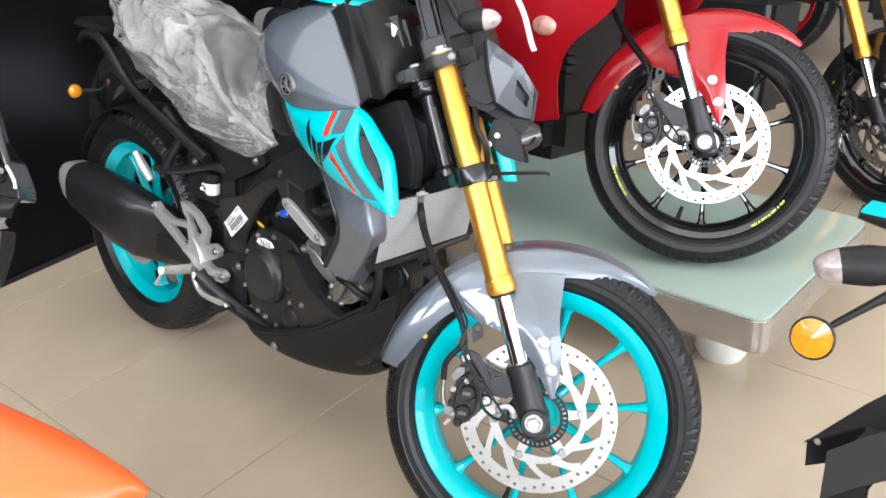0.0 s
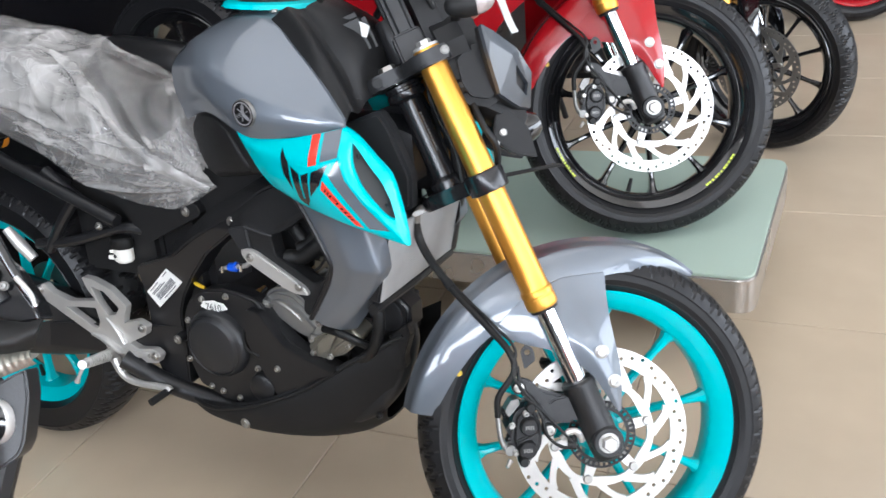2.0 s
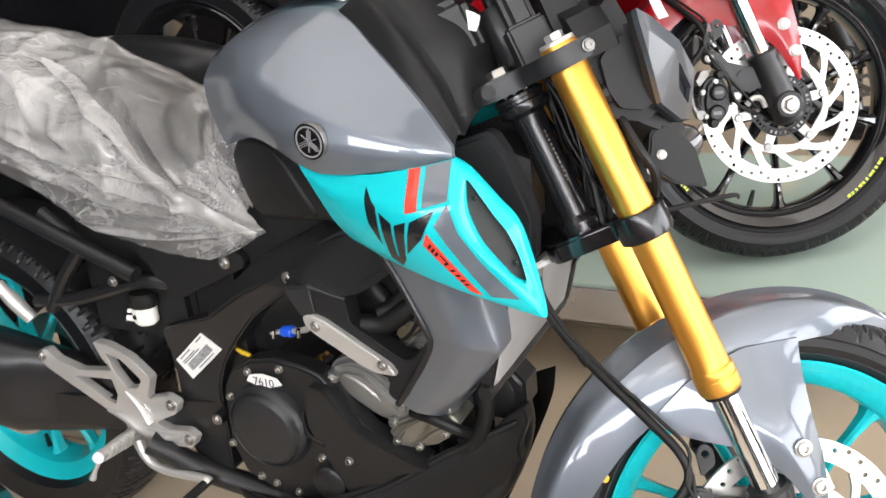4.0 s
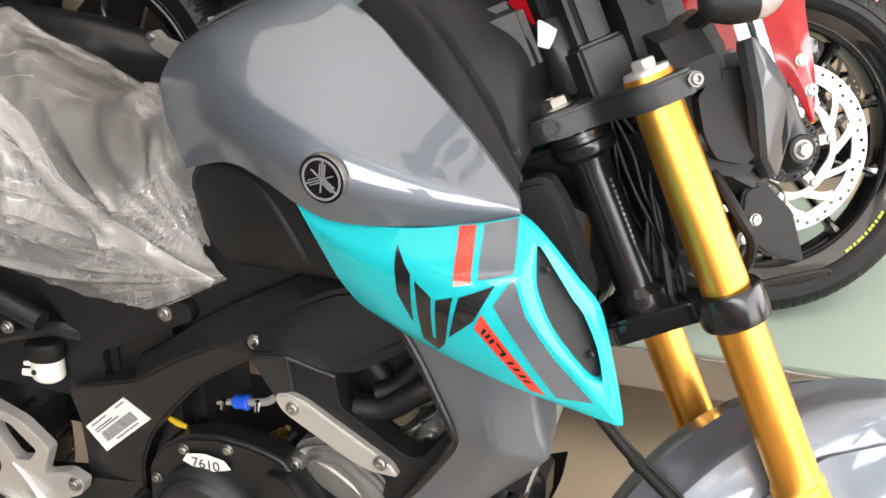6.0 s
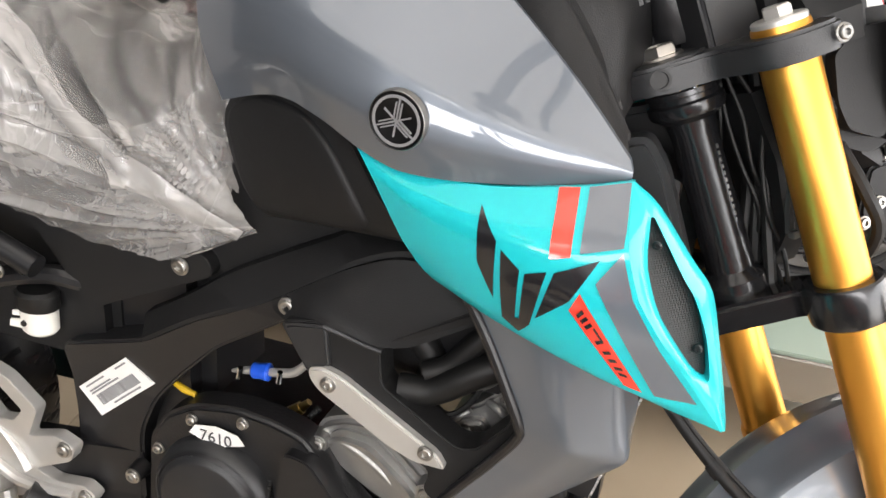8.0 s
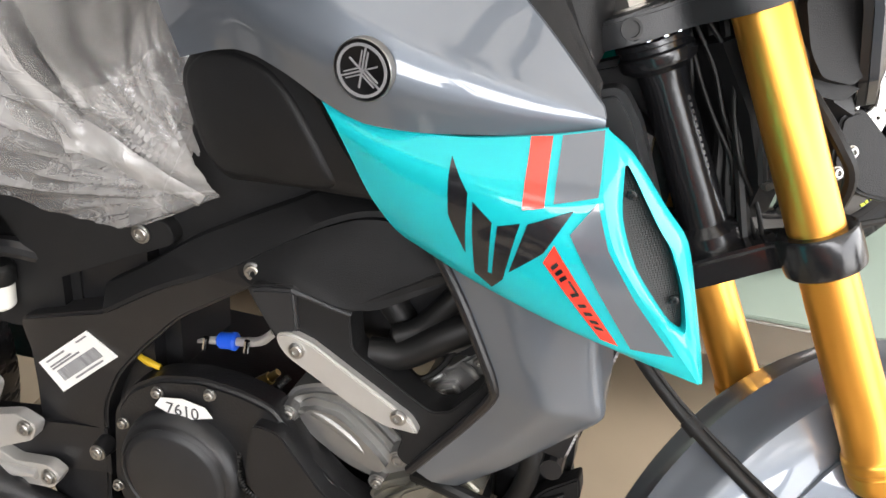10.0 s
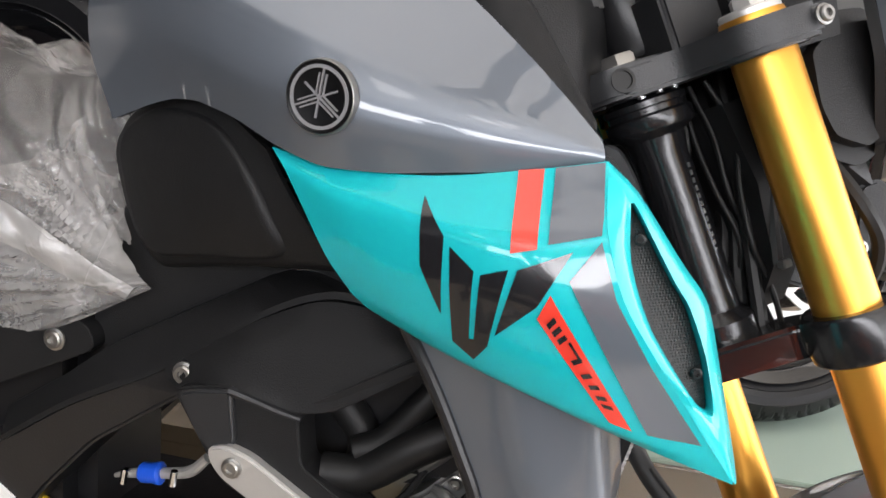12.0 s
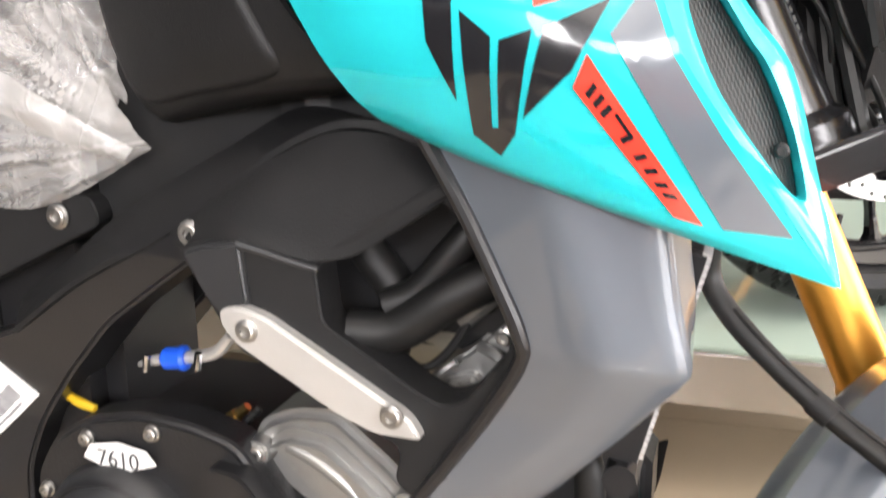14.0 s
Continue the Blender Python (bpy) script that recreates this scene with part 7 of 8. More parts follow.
    for x, y, z in ((0.030, -0.055, 0.475), (0.020, -0.058, 0.50), (0.034, -0.052, 0.53)):
        part("wire_clip", box(x - 0.004, y - 0.004, z - 0.003, x + 0.004, y + 0.004, z + 0.003, 0.001), ALU_DULL, B, m=F)
    tg = part("number_tag", box(0.962, -0.022, 0.842, 0.977, -0.019, 0.872, 0.001), PAPER, B, "small white tag by the steering stem")
    part("tag_mark", box(0.967, -0.0228, 0.852, 0.970, -0.022, 0.864, 0), INK, tg, smooth=0)
    sheet = bmesh.new()
    grid_faces(sheet, [[V((0.999, -0.079, 0.956)) + 0.75 * V((0.022 * i, 0.004 * math.sin(3 * i + j), 0.016 - 0.030 * j - 0.010 * i)) * (1 - 0.35 * i * j) for i in (0, 0.5, 1)] for j in (0, 0.5, 1)])
    thicken(sheet, 0.0006)
    part("paper_slip", sheet, PAPER, B, "white paper slip under the cables")
    # paper tag hanging behind the cowl
    tag = bmesh.new()
    grid_faces(tag, [[V((1.118, 0.124, 1.018)).lerp(V((1.172, 0.126, 0.922)), f) + V((w + 0.004 * math.sin(f * 5), 0, 0.3 * w)) for w in (-0.006, 0.006)] for f in [i / 10 for i in range(11)]])
    thicken(tag, 0.0006)
    part("paper_tag", tag, PAPER, B, "white paper tag")


cockpit()


# ---- the red motorcycle on the platform ----
def red_machine():
    root = thing("motorcycle", "red faired motorcycle with black wheels on the platform", "motorcycle", Matrix.Translation((-0.117, 0.805, PLAT_TOP)) @ pose(0, 0, 0, -LEAN, 0, 0))
    front_end(root, BLACK_GLOSS, RED, 27.6, spoke_turn=0.2, script=True)
    for s in (1, -1):
        rows = [[(0.70, -0.16, 0.95), (0.86, -0.20, 0.98), (1.05, -0.20, 0.97), (1.22, -0.15, 0.97)],
                [(0.68, -0.19, 0.80), (0.86, -0.23, 0.80), (1.05, -0.24, 0.78), (1.21, -0.19, 0.76)],
                [(0.66, -0.20, 0.66), (0.84, -0.24, 0.65), (1.00, -0.25, 0.63), (1.18, -0.21, 0.61)],
                [(0.66, -0.20, 0.52), (0.82, -0.23, 0.51), (0.96, -0.245, 0.50), (1.075, -0.22, 0.51)],
                [(0.70, -0.19, 0.42), (0.84, -0.215, 0.41), (0.95, -0.22, 0.40), (1.035, -0.205, 0.42)],
                [(0.78, -0.18, 0.34), (0.88, -0.20, 0.32), (0.96, -0.205, 0.31), (1.040, -0.195, 0.325)]]
        if s < 0:
            rows = mirrored(rows)
        part("side_fairing", shell(rows, 0.004, 36, 36, (0, s, 0)), RED, root, "glossy red side fairing")
    rows = [[(1.16, -0.17, 0.99), (1.25, -0.12, 1.02), (1.33, -0.06, 1.0), (1.36, 0.0, 0.98)], [(1.12, -0.17, 0.93), (1.22, -0.13, 0.94), (1.31, -0.07, 0.93), (1.345, 0.0, 0.92)], [(1.09, -0.17, 0.86), (1.18, -0.14, 0.86), (1.26, -0.08, 0.86), (1.30, 0.0, 0.86)]]
    rows = [r + [(x, -y, z) for x, y, z in r[-2::-1]] for r in rows]
    part("nose_fairing", shell(rows, 0.004, 40, 16, (-1, 0, 0)), RED, root, "glossy red nose fairing")
    lamp = part("side_indicator", lathe([(0.0, -0.010), (0.010, -0.008), (0.015, -0.003), (0.017, 0.006)], 24), LENS_RED, root, "clear round side indicator", m=Matrix.Translation((1.012, -0.246, 0.551)) @ Matrix.Diagonal((1.9, 1.2, 1.45, 1)))
    part("inner_fairing", join(box(0.62, -0.15, 0.28, 1.0, 0.15, 0.92, 0.03), box(0.60, -0.17, 0.20, 1.02, 0.17, 0.36, 0.04)), BLACK_SATIN, root, "black inner fairing and engine")
    for i in range(7):
        part("fairing_vent", box(1.0, -0.19, 0.42 + 0.022 * i, 1.05, -0.14, 0.432 + 0.022 * i, 0.003), PLASTIC, root)
    part("tank_cover", loft([[(x, w * math.cos(a), 0.95 + h * math.sin(a)) for a in [2 * math.pi * i / 20 for i in range(20)]] for x, w, h in ((0.50, 0.08, 0.06), (0.60, 0.14, 0.12), (0.78, 0.16, 0.15), (0.95, 0.14, 0.12), (1.03, 0.08, 0.06))]), RED, root)
    part("seat", loft([[(x, w * math.cos(a), z + 0.05 * math.sin(a)) for a in [2 * math.pi * i / 16 for i in range(16)]] for x, w, z in ((-0.12, 0.06, 0.98), (0.05, 0.11, 0.95), (0.3, 0.13, 0.86), (0.5, 0.11, 0.84))]), PLASTIC, root)
    wheel(root, "rear_wheel", V((0, 0, 0.314)), 0.314, 0.14, BLACK_GLOSS)
    part("swingarm", tube([(0, -0.1, 0.314), (0.55, -0.08, 0.36)], 0.025, 10), BLACK_SATIN, root)
    part("tail_frame", loft([[(x, w * math.cos(a), z + h * math.sin(a)) for a in [2 * math.pi * i / 16 for i in range(16)]] for x, z, w, h in ((-0.05, 0.74, 0.06, 0.05), (0.15, 0.66, 0.09, 0.09), (0.38, 0.58, 0.10, 0.14), (0.58, 0.54, 0.09, 0.16))]), BLACK_METAL, root, "black frame and covers under the saddle")
    exhaust_side(root)
    part("side_stand", tube([(0.52, 0.10, 0.27), (0.55, 0.205, 0.036)], 0.012, 10), BLACK_SATIN, root)
    return root


red_machine()


def black_machine(m, label, fender_mat, rim_mat, tube_mat, steer):
    root = thing("motorcycle", label, "motorcycle", m, "machines behind")
    # duller disc metal puts the back row's shade into its colour
    front_end(root, rim_mat, fender_mat, steer, tube_mat, 0.3, steel=ALU_DULL)
    part("engine", join(box(0.50, -0.13, 0.25, 0.90, 0.13, 0.66, 0.03, 3), box(0.58, -0.16, 0.32, 0.78, 0.16, 0.48, 0.03, 3)), BLACK_METAL, root, "black engine and frame")
    part("fuel_tank", loft([[(x, w * math.cos(a), 0.86 + h * math.sin(a)) for a in [2 * math.pi * i / 24 for i in range(24)]] for x, w, h in ((0.55, 0.08, 0.06), (0.64, 0.15, 0.10), (0.82, 0.19, 0.13), (0.96, 0.18, 0.10), (1.05, 0.10, 0.05))]), fender_mat, root, "glossy fuel tank")
    part("seat", loft([[(x, w * math.cos(a), z + 0.05 * math.sin(a)) for a in [2 * math.pi * i / 20 for i in range(20)]] for x, w, z in ((-0.18, 0.05, 0.92), (0.0, 0.12, 0.90), (0.25, 0.15, 0.84), (0.45, 0.14, 0.80), (0.6, 0.10, 0.80))]), PLASTIC, root, "black grained saddle")
    part("handlebar", tube([(0.88, -0.38, 1.02), (0.98, -0.2, 1.05), (1.02, 0, 1.02), (0.98, 0.2, 1.05), (0.88, 0.38, 1.02)], 0.012, 10, 40), BLACK_SATIN, root)
    for s in (-1, 1):
        part("grip", tube([(0.88, 0.38 * s, 1.02), (0.94, 0.27 * s, 1.04)], 0.017, 12), HOSE, root)
        part("lever", tube([(0.96, 0.25 * s, 1.03), (0.98, 0.32 * s, 1.03), (0.93, 0.42 * s, 1.01)], 0.006, 8, 10), ALU, root)
    part("headlamp", loft([[(x, w * math.cos(a), 0.92 + h * math.sin(a)) for a in [2 * math.pi * i / 20 for i in range(20)]] for x, w, h in ((1.08, 0.06, 0.05), (1.14, 0.10, 0.10), (1.22, 0.09, 0.09), (1.26, 0.05, 0.05))]), BLACK_SATIN, root)
    wheel(root, "rear_wheel", V((0, 0, 0.314)), 0.314, 0.14, rim_mat)
    part("swingarm", tube([(0, -0.1, 0.314), (0.55, -0.08, 0.36)], 0.025, 10), BLACK_SATIN, root)
    part("side_stand", tube([(0.52, 0.10, 0.27), (0.55, 0.205, 0.036)], 0.012, 10), BLACK_SATIN, root)
    return root


black_machine(Matrix.Translation((-0.004, 1.934, 0.0)) @ pose(0, 0, 0, -LEAN, 0, 0), "black motorcycle with gold forks behind the platform", BLACK_GLOSS, BLACK_GLOSS, GOLD, -16.8)
black_machine(Matrix.Translation((0.17, 3.54, 0.0)) @ pose(0, 0, 0, -LEAN, 0, 0), "black motorcycle with red wheels at the back of the room", BLACK_GLOSS, RED, BLACK_SATIN, 20.0)


# ---- machines beside the camera, cut by the view ----
def ellipse(c, u, v, n=20):
    return [V(c) + V(u) * math.cos(2 * math.pi * i / n) + V(v) * math.sin(2 * math.pi * i / n) for i in range(n)]


# edge points set along the camera's rays at a chosen distance
PANEL_OUTLINE = ((1.253, -0.908, 0.881), (1.293, -0.874, 0.855), (1.357, -0.828, 0.819), (1.404, -0.8, 0.794), (1.448, -0.781, 0.775), (1.479, -0.769, 0.757), (1.494, -0.766, 0.749), (1.502, -0.768, 0.746))
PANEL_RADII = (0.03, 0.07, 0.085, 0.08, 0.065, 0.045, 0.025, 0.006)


def orange_machine():
    """An orange and black machine beside the camera, of which the tail and a front panel come into view."""
    root = thing("motorcycle", "orange and black motorcycle with a ribbed metal guard", "motorcycle", Matrix())
    wheel(root, "rear_wheel", V((0.80, -0.84, 0.30)), 0.30, 0.12, BLACK_GLOSS)
    wheel(root, "front_wheel", V((1.98, -0.98, 0.30)), 0.30, 0.10, BLACK_GLOSS)
    part("frame", tube([(0.80, -0.84, 0.30), (1.15, -0.86, 0.42), (1.45, -0.90, 0.60), (1.75, -0.94, 0.62), (1.98, -0.98, 0.30)], 0.03, 12, 30), BLACK_SATIN, root, "black frame")
    part("engine", loft([ellipse((x, -0.87, z), (0, w, 0), (0, 0, h), 16) for x, z, w, h in ((1.02, 0.45, 0.05, 0.08), (1.15, 0.48, 0.11, 0.16), (1.4, 0.5, 0.12, 0.17), (1.52, 0.5, 0.06, 0.1))]), BLACK_METAL, root)
    # orange panel near the camera, placed and rounded to fit its outline from the camera
    ridge = [V(p) for p in PANEL_OUTLINE]
    view_dir = V((-0.80, 0.22, -0.56))
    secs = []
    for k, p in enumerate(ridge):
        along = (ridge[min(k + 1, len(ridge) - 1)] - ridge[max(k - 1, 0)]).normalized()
        out = along.cross(view_dir).normalized()
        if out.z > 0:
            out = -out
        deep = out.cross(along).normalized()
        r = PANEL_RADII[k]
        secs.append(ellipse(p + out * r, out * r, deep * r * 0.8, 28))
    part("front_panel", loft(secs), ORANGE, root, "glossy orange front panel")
    part("panel_bracket", tube([(1.45, -0.90, 0.60), (1.40, -0.87, 0.70), (1.38, -0.86, 0.76)], 0.015, 10), BLACK_SATIN, root)
    # flank towards the grey machine: covers, ribbed guard, lamp and tubes, laid out in the camera's axes to fit its
    # view (x right, z up, -y to the camera)
    L = Matrix(((0.8173, -0.5364, -0.2105, 1.1043), (0.5664, 0.6805, 0.4650, -0.7428), (-0.1062, -0.4992, 0.8600, 0.8606), (0, 0, 0, 1)))

    def flank(name, pts, y0, y1, mat, label="", bevel=0.004, r=0.004, seg=3, parent=None):
        return part(name, plate([round_loop(pts, r)], y0, y1, bevel, seg), mat, parent or root, label, m=L)
    flank("inner_body", [(-0.100, 0.262), (-0.046, 0.262), (-0.034, 0.200), (-0.012, 0.150), (0.012, 0.128), (0.030, 0.096), (0.034, 0.080), (0.010, 0.078), (-0.030, 0.100), (-0.067, 0.140), (-0.100, 0.170)], 0.020, 0.060, BLACK_GLOSS, "glossy black inner body", 0.006)
    flank("grey_cover", [(-0.110, 0.216), (-0.064, 0.186), (-0.046, 0.160), (-0.024, 0.116), (-0.021, 0.096), (-0.067, 0.142), (-0.110, 0.172)], 0.004, 0.018, PLASTIC_GREY, "dark grey side cover", 0.004)
    cover = [[(x, y, z) for x, y, z in row] for row in (
        [(-0.110, 0.020, 0.165), (-0.067, 0.016, 0.138), (-0.032, 0.012, 0.099), (-0.006, 0.010, 0.087), (0.022, 0.012, 0.080), (0.036, 0.018, 0.081)],
        [(-0.110, 0.004, 0.150), (-0.067, 0.000, 0.122), (-0.034, -0.006, 0.085), (-0.006, -0.008, 0.074), (0.020, -0.004, 0.070), (0.035, 0.010, 0.074)],
        [(-0.110, 0.000, 0.124), (-0.067, -0.004, 0.100), (-0.036, -0.008, 0.072), (-0.006, -0.010, 0.063), (0.018, -0.006, 0.062), (0.032, 0.008, 0.066)],
        [(-0.110, 0.010, 0.100), (-0.067, 0.006, 0.072), (-0.037, 0.004, 0.060), (-0.006, 0.002, 0.056), (0.016, 0.004, 0.055), (0.027, 0.014, 0.057)])]
    part("flank_cover", panel(creased_rows(cover, 8, 6, 0.45, 0.45, 0.9, 0.8), 0.006, (0, 1, 0)), HOSE, root, "dull black rubbery flank cover", m=L)
    flank("upper_panel", [(-0.110, 0.150), (-0.067, 0.102), (-0.050, 0.090), (-0.036, 0.066), (-0.040, 0.061), (-0.067, 0.068), (-0.110, 0.078)], -0.014, 0.000, ORANGE, "glossy orange upper panel", 0.005, 0.006)
    # ribbed bright guard, wider towards its rear
    n, rows = 180, []
    for i in range(n):
        f = i / (n - 1)
        x = -0.110 + 0.138 * f
        hi = float(np.interp(f, (0, 0.36, 0.56, 0.8, 1), (0.080, 0.063, 0.0565, 0.055, 0.056)))
        lo = float(np.interp(f, (0, 0.36, 0.56, 0.8, 1), (0.052, 0.035, 0.030, 0.036, 0.044)))
        y = 0.0007 * math.sin(f * 2 * math.pi * 24) + 0.010 * f * f
        rows.append([(x + 0.004 * k, y - 0.006 * math.sin(math.pi * k) - 0.004, hi + (lo - hi) * k) for k in (0, 0.25, 0.5, 0.75, 1)])
    part("ribbed_guard", panel(rows, 0.003, (0, 1, 0)), ALU_CAST, root, "ribbed bright metal guard", m=L)
    part("guard_stay", tube([(-0.060, -0.010, 0.034), (-0.028, -0.012, 0.036), (-0.012, -0.010, 0.024)], [0.0035, 0.005, 0.004], 10, 14), ALU_DULL, root, "small bright stay", m=L)
    part("guard_stay", tube([(-0.016, -0.012, 0.036), (-0.012, -0.013, 0.028), (-0.008, -0.012, 0.020)], [0.0035, 0.0045, 0.0035], 10, 14), ALU_DULL, root, "small bright stay", m=L)
    flank("side_panel", [(-0.110, 0.054), (-0.067, 0.042), (-0.042, 0.031), (-0.035, 0.020), (-0.042, -0.006), (-0.046, -0.024), (-0.034, -0.040), (-0.034, -0.120), (-0.110, -0.120)], -0.022, 0.000, ORANGE, "glossy orange side panel", 0.006, 0.008)
    flank("panel_mark", [(-0.073, -0.010), (-0.063, -0.017), (-0.067, -0.018), (-0.075, -0.015)], -0.0226, -0.0218, BLACK_SATIN, "dark mark on the panel", 0, 0.001)
    flank("lamp_box", [(-0.033, 0.018), (-0.006, 0.011), (-0.005, -0.100), (-0.036, -0.100), (-0.044, -0.023)], -0.014, 0.006, PLASTIC_GREY, "dark grey lamp box", 0.003, 0.003)
    flank("lamp_housing", [(-0.012, 0.025), (0.010, 0.036), (0.0235, 0.041), (0.0245, 0.018), (0.018, -0.020), (0.013, -0.030), (-0.006, -0.042), (-0.012, -0.040)], 0.006, 0.040, BLACK_SATIN, "black lamp housing", 0.004, 0.004)
    at = L @ Matrix.Translation((-0.002, 0.004, 0.0)) @ pose(0, 0, 0, 0, 0, -18) @ Matrix.Diagonal((0.80, 1, 1.12, 1))
    part("lamp_ring", lathe([(0.0145, 0.006), (0.0142, -0.002), (0.0155, -0.004), (0.0168, -0.002), (0.0168, 0.006)], 40, "Y", True), ALU, root, "bright lamp ring", m=at)
    part("lamp_lens", lathe([(0.0, -0.003), (0.006, -0.0026), (0.0145, 0.001)], 32), BLACK_GLOSS, root, "dark round lamp lens", m=at)
    # tubes and small metal pieces along the inner body
    part("frame_tube", tube([(-0.040, 0.012, 0.300), (-0.020, 0.010, 0.225), (0.006, 0.008, 0.155), (0.022, 0.008, 0.118), (0.035, 0.010, 0.094)], 0.0042, 12, 30), BLACK_GLOSS, root, "glossy black tube", m=L)
    part("frame_tube", tube([(-0.072, 0.016, 0.300), (-0.052, 0.012, 0.215), (-0.030, 0.012, 0.165), (-0.008, 0.014, 0.125), (0.006, 0.018, 0.100)], 0.006, 12, 30), BLACK_SATIN, root, "black tube", m=L)
    part("rail_strip", tube([(0.022, 0.004, 0.118), (0.032, 0.005, 0.104), (0.035, 0.008, 0.092)], 0.0022, 8, 10), ALU, root, "bright edge strip", m=L)
    # the piece at x -0.030 is put in for a chrome highlight
    for x, z, r in ((-0.001, 0.122, 0.0055), (0.009, 0.112, 0.004), (-0.010, 0.130, 0.0035), (-0.030, 0.128, 0.004)):
        bolt(root, (x, 0.014 if x > -0.02 else 0.004, z), r * 0.8, 0.004, ALU_DULL, m=L)
    part("body", loft([ellipse((x, y, z), (0, w, 0), (0, 0, h), 20) for x, y, z, w, h in ((1.02, -0.87, 0.70, 0.03, 0.03), (1.10, -0.88, 0.70, 0.06, 0.06), (1.28, -0.90, 0.66, 0.085, 0.08), (1.45, -0.91, 0.66, 0.08, 0.07), (1.60, -0.93, 0.68, 0.05, 0.05))]), ORANGE, root, "glossy orange body")
    part("fork", tube([(1.98, -1.03, 0.30), (1.84, -1.02, 0.62)], 0.018, 12), BLACK_SATIN, root)
    part("fork", tube([(1.98, -0.93, 0.30), (1.84, -0.92, 0.62)], 0.018, 12), BLACK_SATIN, root)
    part("front_mudguard", tube([(1.80, -0.97, 0.56), (1.93, -0.98, 0.63), (2.08, -0.98, 0.60), (2.2, -0.985, 0.50)], [0.03, 0.045, 0.045, 0.02], 12, 16), ORANGE, root, "orange front mudguard")
    part("seat_mount", tube([(1.085, -0.715, 0.85), (1.10, -0.80, 0.74), (1.15, -0.86, 0.50)], 0.016, 10, 12), BLACK_SATIN, root)
    return root


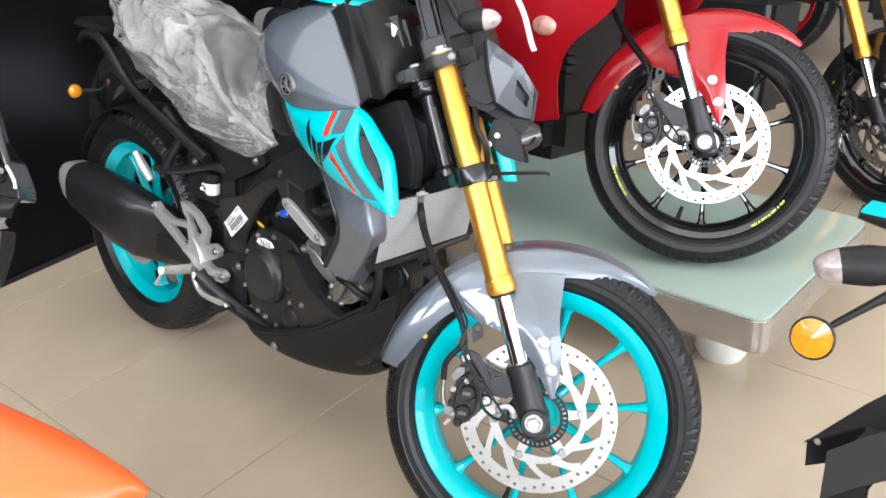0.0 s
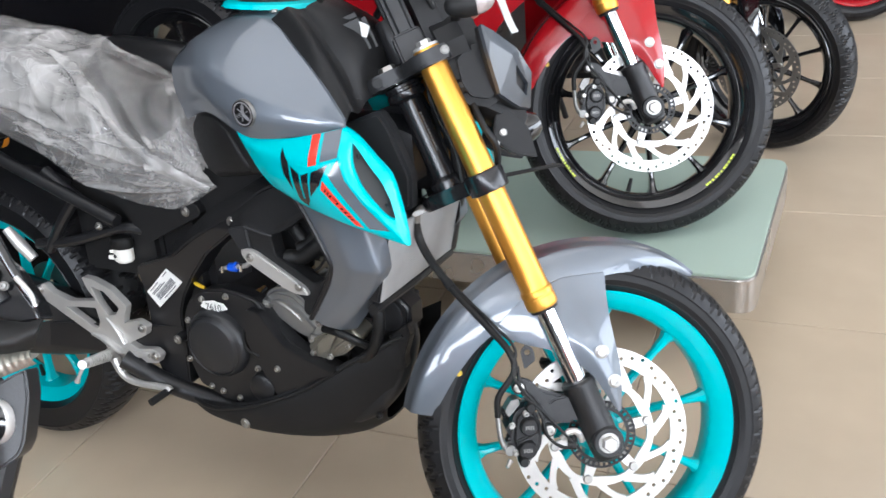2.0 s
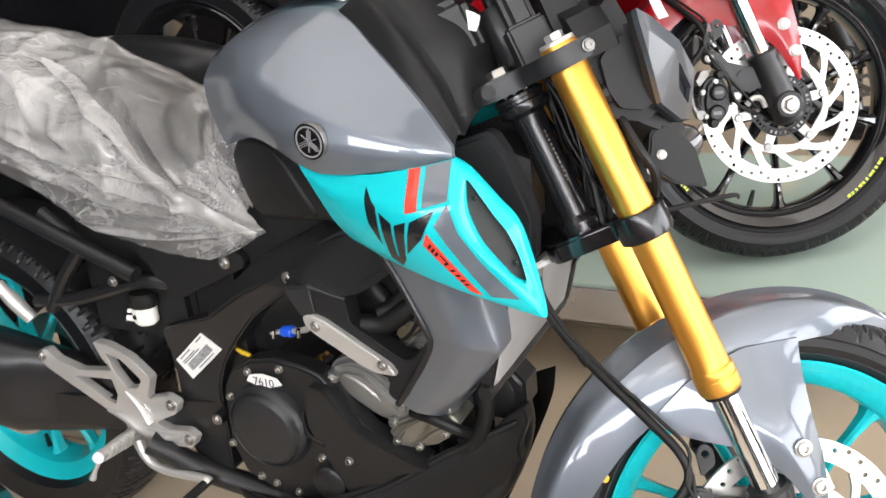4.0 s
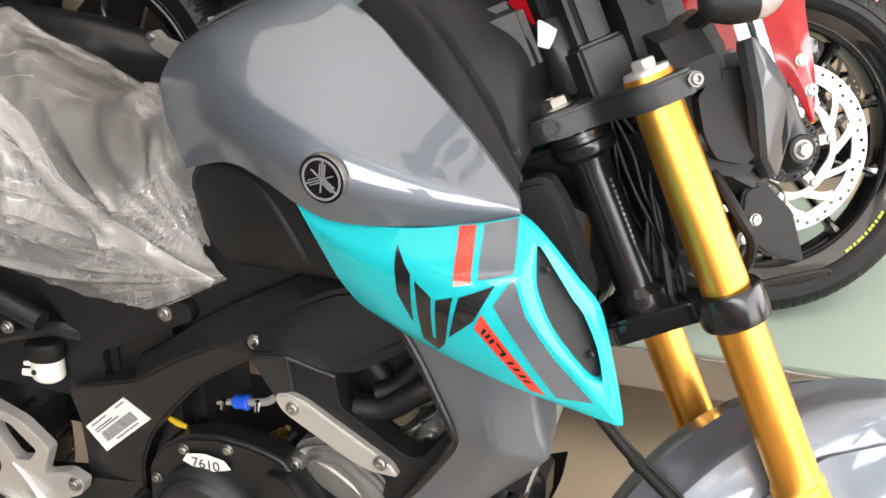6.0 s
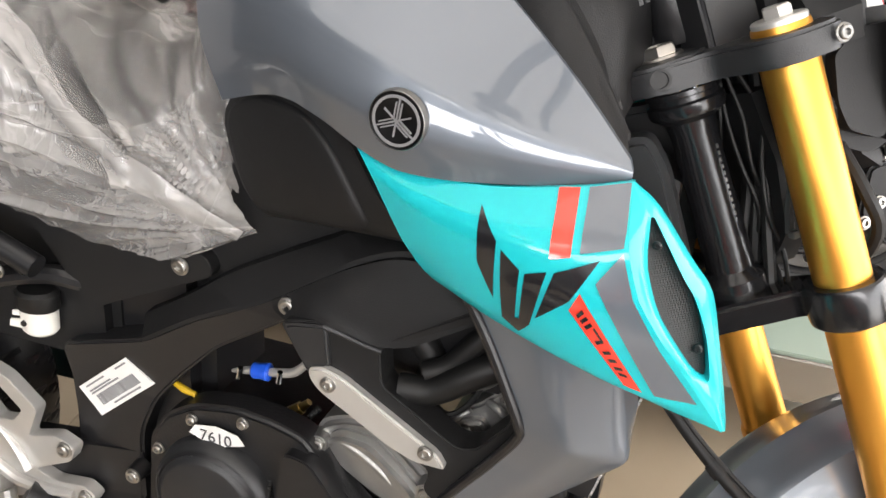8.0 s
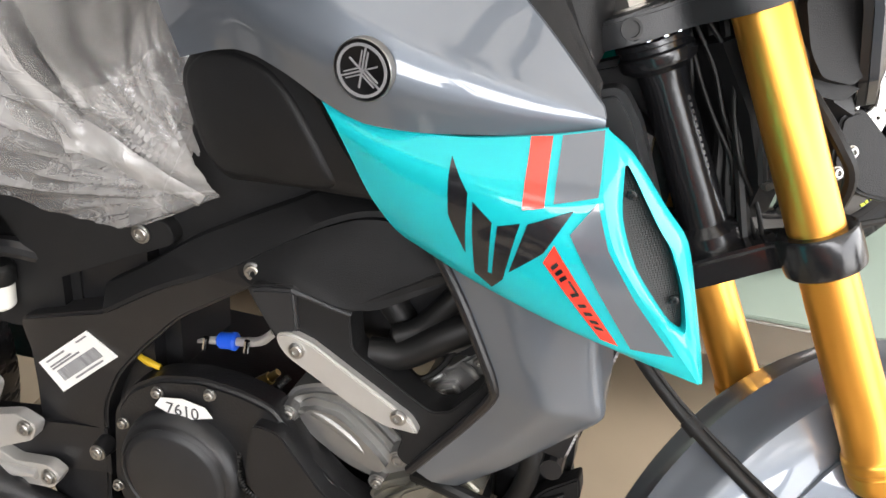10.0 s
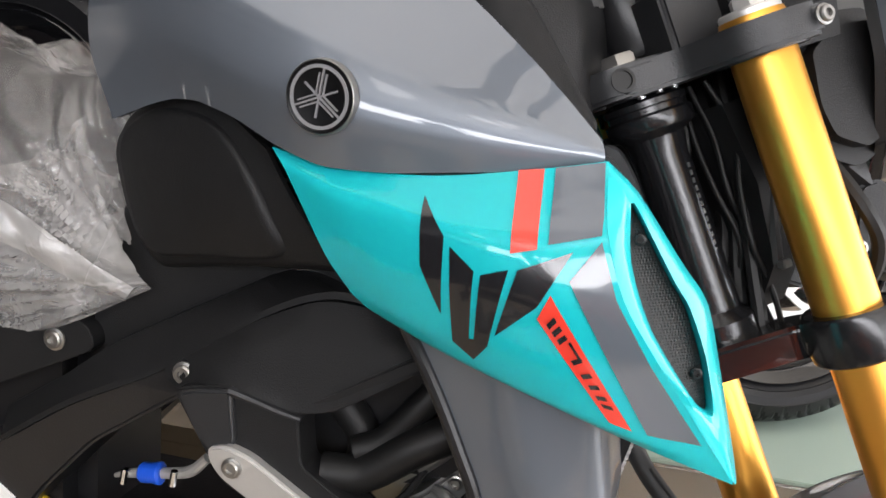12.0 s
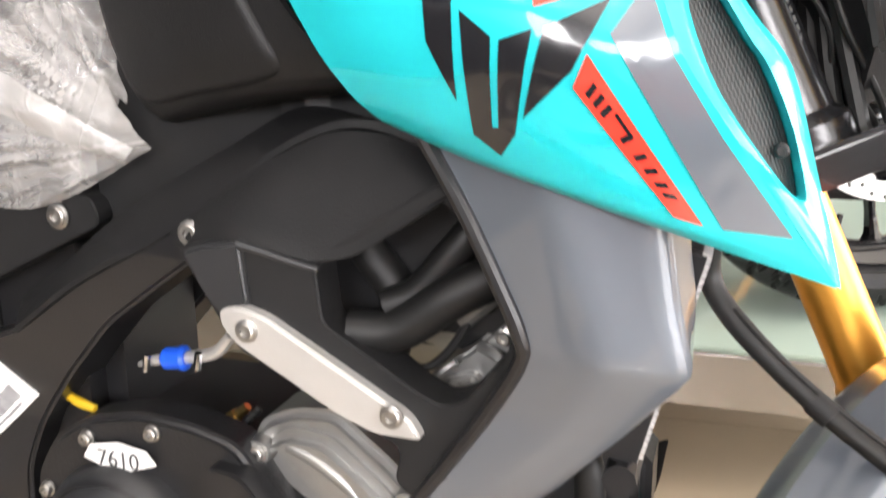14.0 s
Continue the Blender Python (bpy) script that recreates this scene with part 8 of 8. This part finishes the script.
def tail_machine():
    """The tail of another machine that faces away: mudguard, indicators and a round amber reflector."""
    root = thing("motorcycle", "tail of a black motorcycle with round amber reflector", "motorcycle", Matrix())
    wheel(root, "rear_wheel", V((2.32, 0.10, 0.314)), 0.314, 0.14, BLACK_GLOSS)
    secs = [[(x, y - w, z), (x, y - w * 0.6, z + h), (x, y + w * 0.6, z + h), (x, y + w, z), (x + 0.02, y + w * 0.7, z - h), (x + 0.02, y - w * 0.7, z - h)] for x, y, z, w, h in ((1.89, 0.165, 0.43, 0.03, 0.012), (1.94, 0.13, 0.500, 0.05, 0.03), (2.0, 0.10, 0.60, 0.075, 0.04), (2.2, 0.10, 0.78, 0.09, 0.06), (2.5, 0.10, 0.84, 0.10, 0.07))]
    guard = part("rear_mudguard", loft(secs), PLASTIC, root, "black plastic rear mudguard with a pointed tip")
    nose = bmesh.new()
    k = {n: nose.verts.new(p) for n, p in (("tip", (1.816, 0.061, 0.439)), ("under", (1.824, 0.042, 0.412)), ("notch", (1.851, 0.102, 0.394)), ("step", (1.867, 0.100, 0.371)), ("flap", (1.839, 0.099, 0.315)), ("flap_end", (1.829, 0.093, 0.265)), ("inner", (1.90, 0.086, 0.27)), ("side", (1.898, 0.090, 0.37)), ("ledge", (1.872, 0.135, 0.446)), ("rear", (1.925, 0.150, 0.445)), ("top", (1.846, 0.198, 0.438)), ("crest", (1.870, 0.270, 0.436)))}
    for f in ("tip under notch ledge", "tip ledge top", "top ledge rear crest", "ledge notch step side", "ledge side rear", "step flap flap_end inner side"):
        nose.faces.new([k[n] for n in f.split()])
    thicken(nose, 0.010, (0.1, 0.8, -0.4))
    bmesh.ops.bevel(nose, geom=[e for e in nose.edges if e.calc_face_angle(0) > 0.5], offset=0.002, segments=2, affect="EDGES", clamp_overlap=True)
    part("mudguard_nose", nose, PLASTIC, guard, "stepped black nose of the mudguard", smooth=25)
    bolt(guard, (1.828, 0.065, 0.441), 0.004, 0.003)
    part("number_plate_holder", loft([[(x, y, z), (x + 0.01, y + 0.02, z), (x + 0.01, y + 0.02, z - 0.09), (x, y, z - 0.09)] for x, y, z in ((1.852, 0.035, 0.455), (1.90, 0.045, 0.50), (1.98, 0.06, 0.56))]), PLASTIC_GREY, root, "dark grey bracket")
    part("reflector_arm", loft([ellipse(c, (0, 0.011, 0), (0.004, 0, r), 12) for c, r in (((1.848, -0.030, 0.690), 0.010), ((1.90, 0.0, 0.738), 0.013), ((1.98, 0.05, 0.79), 0.016), ((2.10, 0.09, 0.80), 0.02))]), PLASTIC_GREY, root, "dark grey reflector arm")
    scale = Matrix.Diagonal((0.84, 0.84, 0.84, 1))
    eye = V((1.838, -0.045, 0.679))
    turn = (V((2.17, -1.02, 1.30)) - eye).to_track_quat("Z", "Y").to_matrix().to_4x4()
    face = Matrix.Translation(eye) @ turn @ pose(0, 0, 0, 12, -14, 0) @ scale
    ref = part("reflector", lathe([(0.0, -0.012), (0.026, -0.012), (0.032, -0.008), (0.0335, 0.001), (0.0315, 0.003), (0.030, 0.001), (0.0, 0.001)], 40, "Z"), BLACK_SATIN, root, "black reflector cup", m=face)
    for i in range(6):
        a0, a1 = 2 * math.pi * i / 6, 2 * math.pi * (i + 1) / 6
        b = bmesh.new()
        c = b.verts.new((0, 0, 0.006))
        arc = [b.verts.new((0.030 * math.cos(a0 + (a1 - a0) * k / 8), 0.030 * math.sin(a0 + (a1 - a0) * k / 8), 0.0015 + 0.002 * (i % 2))) for k in range(9)]
        for p, q in zip(arc, arc[1:]):
            b.faces.new((c, p, q))
        # two ambers alternate, painting in how unevenly the prisms catch light
        part("reflector_prism", b, REFLECTOR if i % 2 else AMBER, ref, "amber reflector prism", m=face, smooth=0)
    axis = [(V((1.832, -0.02, 0.768)), 0.0), (V((1.845, -0.012, 0.770)), 0.022), (V((1.875, 0.005, 0.772)), 0.026), (V((1.905, 0.022, 0.775)), 0.022), (V((1.935, 0.04, 0.785)), 0.013), (V((1.98, 0.07, 0.80)), 0.010)]
    part("indicator", tube([a for a, r in axis[1:]], [r for a, r in axis[1:]], 18, 16), PLASTIC, root, "dark indicator with a clear lens")
    part("indicator_lens", tube([V((1.822, -0.026, 0.766)), V((1.826, -0.023, 0.767)), V((1.836, -0.017, 0.768)), V((1.847, -0.011, 0.770))], [0.006, 0.014, 0.020, 0.0225], 18, 10), CLEAR, root, "clear lens")
    part("cable_cover", tube([(1.822, 0.115, 0.79), (1.86, 0.125, 0.783), (1.93, 0.11, 0.79), (2.1, 0.1, 0.80)], [0.010, 0.014, 0.014, 0.012], 12, 16), PLASTIC, root)
    part("cyan_trim", box(1.828, 0.095, 0.797, 1.865, 0.135, 0.801, 0.001), CYAN, root, "cyan trim")
    part("tail_body", loft([ellipse((x, 0.10, z), (0, w, 0), (0, 0, h), 20) for x, z, w, h in ((2.05, 0.83, 0.03, 0.02), (2.2, 0.84, 0.09, 0.05), (2.6, 0.80, 0.12, 0.08), (3.1, 0.82, 0.14, 0.12))]), BLACK_SATIN, root)
    part("swingarm", tube([(2.32, 0.0, 0.314), (2.95, 0.02, 0.36), (2.95, 0.10, 0.75)], 0.03, 10), BLACK_SATIN, root)
    part("engine", box(2.85, -0.02, 0.26, 3.3, 0.22, 0.75, 0.04), BLACK_METAL, root)
    wheel(root, "front_wheel", V((3.66, 0.10, 0.296)), 0.296, 0.10, BLACK_GLOSS)
    part("fork_leg", tube([(3.66, 0.0, 0.296), (3.35, 0.02, 0.95)], 0.024, 12), GOLD, root)
    return root


orange_machine()
tail_machine()
tiles(FLOOR)
